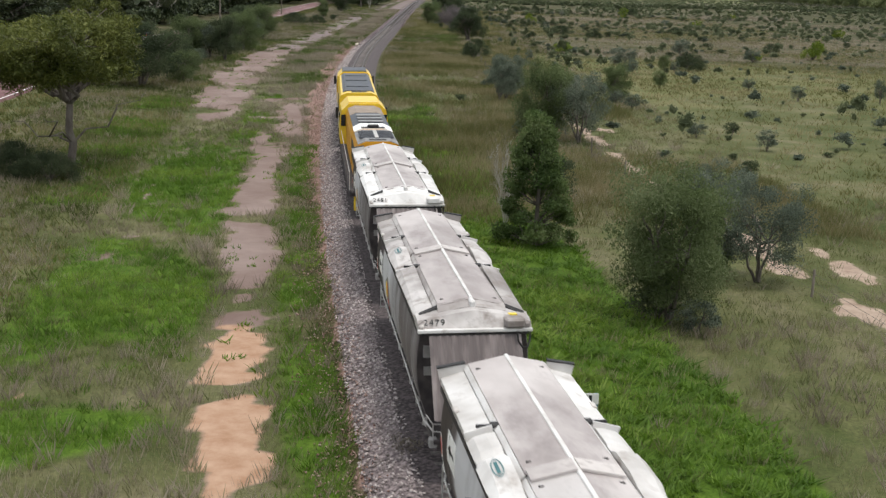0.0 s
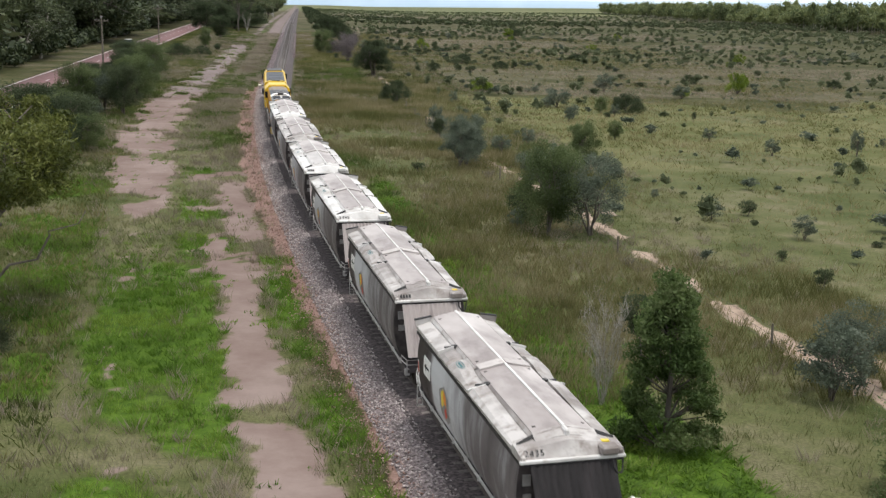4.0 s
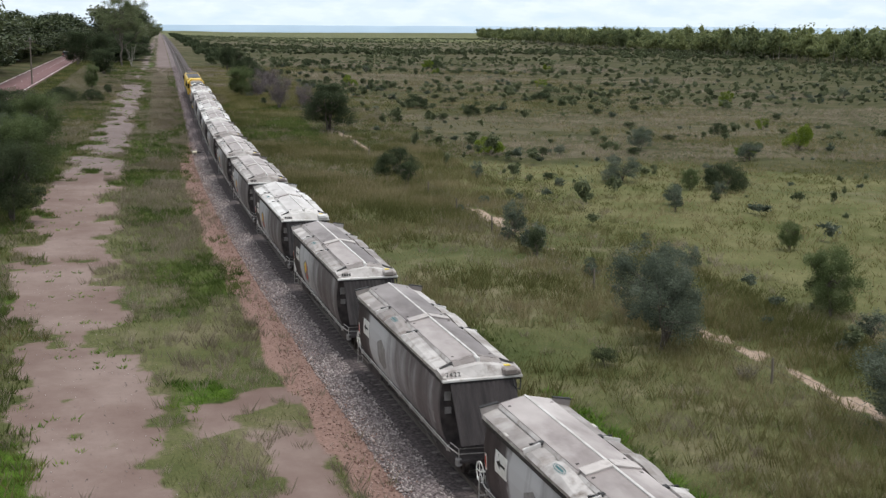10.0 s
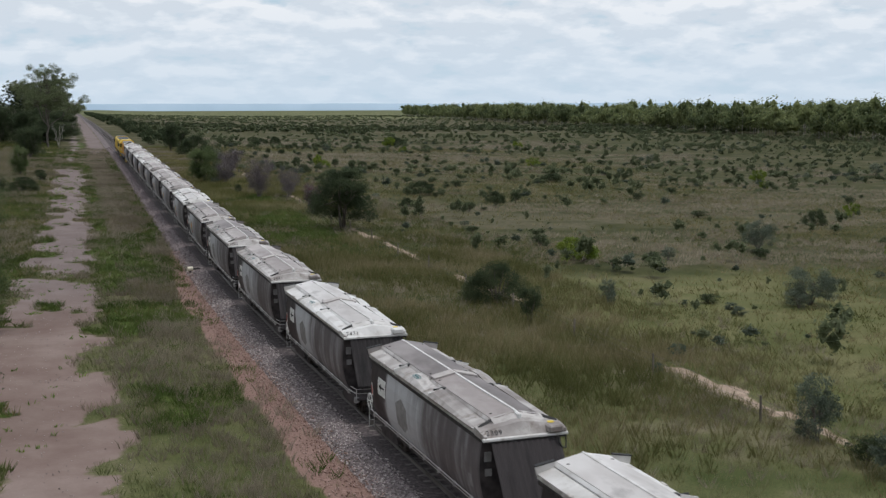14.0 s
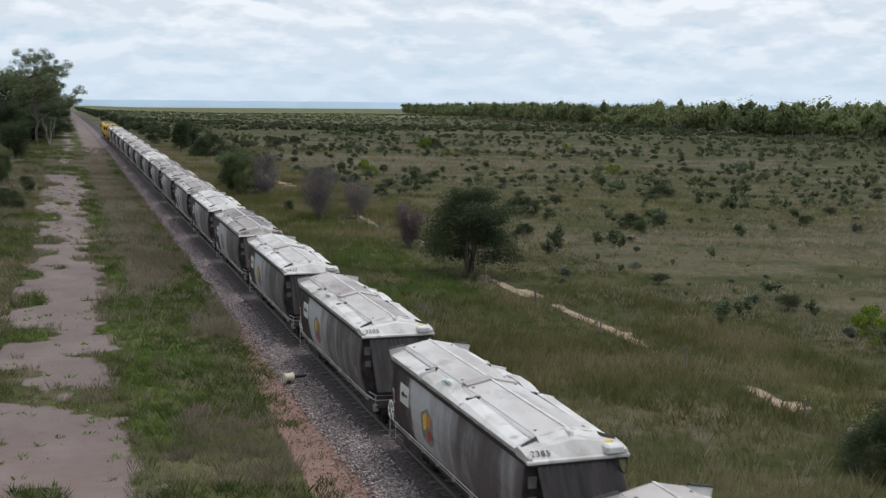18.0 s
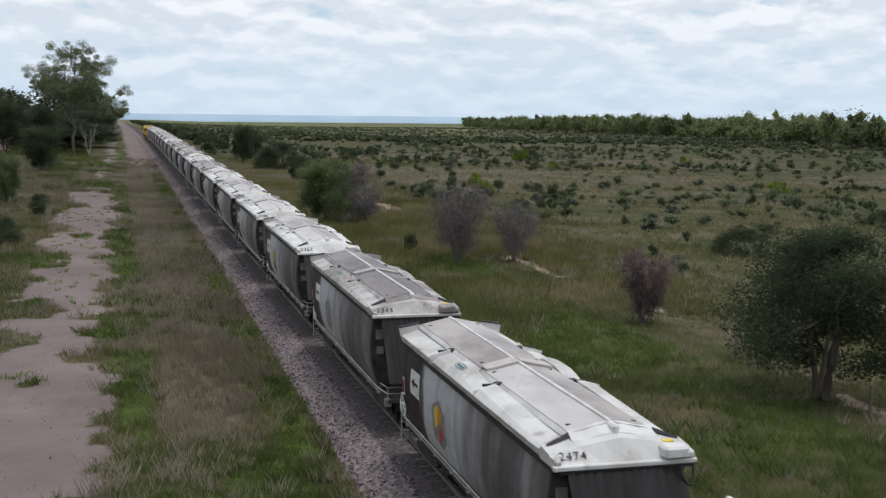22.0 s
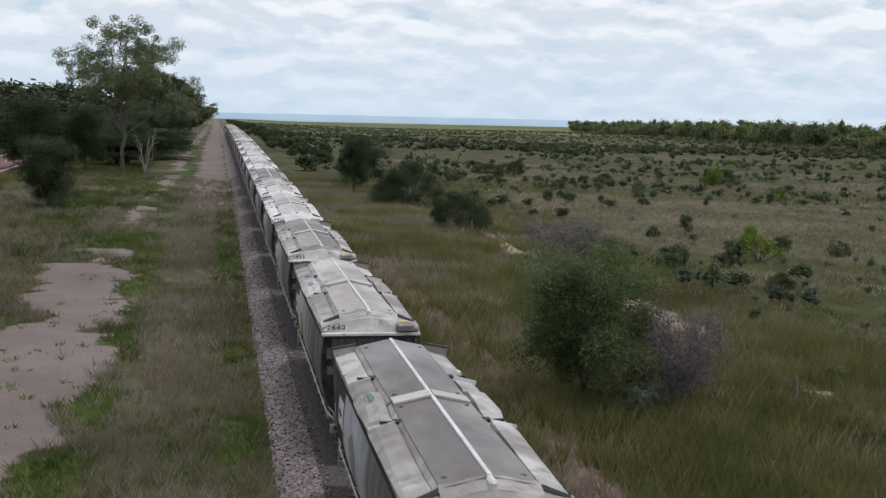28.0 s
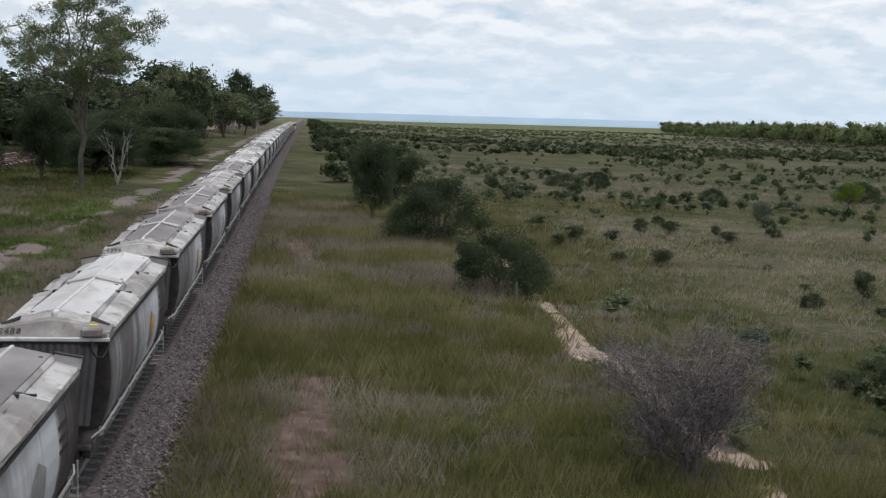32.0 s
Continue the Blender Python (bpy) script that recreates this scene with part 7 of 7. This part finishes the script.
# distant hills, a backdrop with the haze in its colour
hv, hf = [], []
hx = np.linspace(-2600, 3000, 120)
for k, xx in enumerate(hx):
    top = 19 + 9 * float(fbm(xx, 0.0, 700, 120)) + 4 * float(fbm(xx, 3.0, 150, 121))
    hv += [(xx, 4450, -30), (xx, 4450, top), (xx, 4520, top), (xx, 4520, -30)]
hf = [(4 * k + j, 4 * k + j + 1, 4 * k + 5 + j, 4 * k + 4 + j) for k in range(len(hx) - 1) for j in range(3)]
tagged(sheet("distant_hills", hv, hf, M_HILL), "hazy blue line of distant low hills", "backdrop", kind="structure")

# ---- lineside things ----


def wire_fence():
    f = new("wire_fence")
    tagged(f, "weathered post and wire fence along the sandy trail", "fence")
    ps = []
    for k in range(40):
        y = 38 + 9.8 * k
        x = float(track_x(y)) + 16.9
        z = on_land(x, y)
        h = 1.15 + 0.1 * math.sin(k * 2.7)
        lean = 0.05 * math.sin(k * 1.9)
        part("fence_post", Mesh().tube([(x, y, z - 0.3), (x + lean * 0.5, y, z + h * 0.5), (x + lean, y + lean, z + h)], [0.065, 0.06, 0.052], 7), M_POST, f)
        ps.append((x, y, z))
    for hz in (0.35, 0.7, 1.02):
        part("fence_wire", Mesh().tube([(a, b, c + hz) for a, b, c in ps], 0.008, 3), M_WIRE, f)


wire_fence()


def power_pole(x, y, h):
    p = new("power_pole")
    tagged(p, "timber power pole with a crossarm beside the road", "power pole")
    z = on_land(x, y)
    p.matrix_basis = pose(x, y, z)
    part("pole_shaft", Mesh().tube([(0, 0, -0.5), (0, 0, h * 0.5), (0.02, 0, h)], [0.17, 0.15, 0.11], 10), M_POST, p)
    part("crossarm", Mesh().box(-1.1, 1.1, -0.06, 0.06, h - 1.0, h - 0.86, bevel=0.02), M_POST, p)
    for dx in (-1.0, -0.45, 0.45, 1.0):
        part("insulator", Mesh().tube([(dx, 0, h - 0.86), (dx, 0, h - 0.78), (dx, 0, h - 0.7), (dx, 0, h - 0.64)], [0.03, 0.06, 0.035, 0.05], 8), M_PLATE, p)
    part("pole_cap", Mesh().box(-0.16, 0.16, -0.12, 0.12, h - 0.5, h - 0.1, bevel=0.03), M_PLATE, p)


power_pole(-46.2, 221.0, 9.6)
power_pole(-53.0, 330.0, 9.6)


def lineside_drum():
    d = new("lineside_drum")
    tagged(d, "cream enamelled drum on a dark arm at the ballast edge", "trackside equipment")
    y = 204.3
    x = float(track_x(y)) - 2.35
    d.matrix_basis = pose(x, y, on_land(x, y) + 0.36, 0, 0, 12) @ Matrix.Scale(0.78, 4)
    rings = [[(xx, r * math.cos(k * math.pi / 10), r * math.sin(k * math.pi / 10)) for k in range(20)] for xx, r in ((-0.42, 0.12), (-0.42, 0.24), (-0.34, 0.27), (-0.3, 0.22), (0.02, 0.22), (0.06, 0.26), (0.12, 0.26), (0.14, 0.1))]
    part("drum", Mesh().loft(rings), M_CREAM, d, smooth=False)
    part("arm", Mesh().tube([(0.1, 0, 0), (0.5, 0, -0.02), (1.1, 0, -0.03)], [0.1, 0.07, 0.06], 8), M_BLACK, d)
    part("stand", Mesh().box(-0.2, -0.05, -0.14, 0.14, -0.45, -0.15, bevel=0.02), M_DARK, d)


lineside_drum()


def marker_post(x, y):
    p = new("distance_marker")
    tagged(p, "blue post with a white distance plate in the weeds", "marker post")
    p.matrix_basis = pose(x, y, on_land(x, y))
    part("post", Mesh().box(0.2, 0.28, -0.03, 0.03, -0.2, 1.45, bevel=0.01), M_BLUE, p)
    part("plate", Mesh().box(-0.3, 0.3, -0.05, -0.03, 1.15, 1.45, bevel=0.008), M_WHITE, p)
    bars = Mesh()
    for k in range(3):
        bars.box(-0.22 + 0.13 * k, -0.14 + 0.13 * k, -0.056, -0.05, 1.2, 1.4)
    part("plate_marks", bars, M_INK, p)


marker_post(4.4, 30.6)


def build_car():
    c = new("four_wheel_drive")
    tagged(c, "dark four-wheel drive with a white roof on the road", "car")
    body = [(-0.9, 0.45), (-0.95, 0.7), (-0.92, 1.05), (0.92, 1.05), (0.95, 0.7), (0.9, 0.45)]
    part("body", Mesh().loft([[(x * k, y, z) for x, z in body] for y, k in ((-2.3, 0.92), (-2.2, 1.0), (2.0, 1.0), (2.35, 0.88))]), M_CAR, c)
    cabin = [(-0.9, 1.05), (-0.74, 1.72), (0.74, 1.72), (0.9, 1.05)]
    part("cabin", Mesh().loft([[(-0.9, -2.15, 1.05), (-0.74, -1.9, 1.72), (0.74, -1.9, 1.72), (0.9, -2.15, 1.05)], [(-0.9, 0.9, 1.05), (-0.74, 0.3, 1.72), (0.74, 0.3, 1.72), (0.9, 0.9, 1.05)]]), M_GLASS, c)
    part("roof", Mesh().box(-0.76, 0.76, -1.95, 0.35, 1.7, 1.8, bevel=0.04), M_WHITE, c)
    part("rear_bumper", Mesh().box(-0.9, 0.9, -2.42, -2.25, 0.45, 0.68, bevel=0.04), M_PLATE, c)
    for s in (-1, 1):
        part("tail_light", Mesh().box(s * 0.78 - 0.09, s * 0.78 + 0.09, -2.31, -2.25, 0.78, 1.0, bevel=0.01), M_REDM, c)
        for y in (-1.4, 1.45):
            wh = part("wheel", Mesh().loft([[(s * x, y + r * math.cos(k * math.pi / 9), 0.38 + r * math.sin(k * math.pi / 9)) for k in range(18)] for x, r in ((0.68, 0.3), (0.68, 0.38), (0.92, 0.38), (0.93, 0.24))]), M_BLACK, c)
    return c


CAR = build_car()

# ---- sleepers, the nearest ones singly ----
track = new("track_sleepers")
tagged(track, "pale sleepers half sunk in the ballast", "sleepers", kind="structure")
sl = Mesh().box(-0.92, 0.92, -0.11, 0.11, -0.32, -0.168, bevel=0.02).mesh("sleeper", M_SLEEPER)
for k in range(260):
    m = along(100 + 0.69 * k)
    ob = new("sleeper", sl)
    ob.parent = track
    nxt = along(100.5 + 0.69 * k)
    ob.matrix_basis = pose(*m, 0, 0, math.degrees(math.atan2(m.x - nxt.x, nxt.y - m.y)))
rest = Mesh()
for s in list(np.arange(-60, 100, 0.69)) + list(np.arange(100 + 0.69 * 260, 560, 0.69)):
    m, nxt = along(s), along(s + 0.5)
    rest.box(-0.92, 0.92, -0.11, 0.11, -0.32, -0.168, pose(*m, 0, 0, math.degrees(math.atan2(m.x - nxt.x, nxt.y - m.y))))
ob = part("sleeper_run", rest, M_SLEEPER, track)
tagged(ob, kind="stuff")


# ---- what moves ----
TRAIN = [(0, -3.8), (1, 16.35), (2, 36.3), (5, 97.61), (6, 118.7), (8, 160.66), (10, 202.57), (12, 244.43), (14, 286.92), (17, 351.25), (18, 372.43), (20, 415.12), (22, 457.15), (25, 520.3), (28.5, 593.57), (30, 624.6), (32, 666.0)]


def train_at(t):
    """Metres along the line of the fourth wagon's rear lid edge."""
    ts, ds = zip(*TRAIN)
    return float(np.interp(t, ts, ds))


def on_track(s, reach=5.0):
    a, b = along(s - reach), along(s + reach)
    d = (b - a).normalized()
    r = d.cross(Vector((0, 0, 1))).normalized()
    m = Matrix((r, d, r.cross(d))).transposed().to_4x4()
    m.translation = (a + b) / 2
    return m


def motions():
    times = [0, 1, 2, 3, 4, 5, 6, 7, 8, 9, 10, 11, 12, 13, 14, 15, 16, 17, 18, 19, 20, 21, 22, 23, 24, 25, 26, 27, 28, 29, 30, 31, 32]
    for vehicle, offset in VEHICLES:
        walk(vehicle, [(t, on_track(train_at(t) + offset)) for t in times])
    rows = []
    for t in (0, 2, 4.5, 6, 8, 9, 14, 20, 26, 32):
        y = float(np.interp(t, [0, 2, 4.5, 6, 8, 9, 32], [196, 254, 322, 360, 431, 462, 1110]))
        x = float(track_x(y)) + ROAD - 1.8
        x2 = float(track_x(y + 4)) + ROAD - 1.8
        rows.append((t, pose(x, y, on_land(x, y) + 0.13, 0, 0, math.degrees(math.atan2(-(x2 - x), 4)))))
    walk(CAR, rows)


motions()
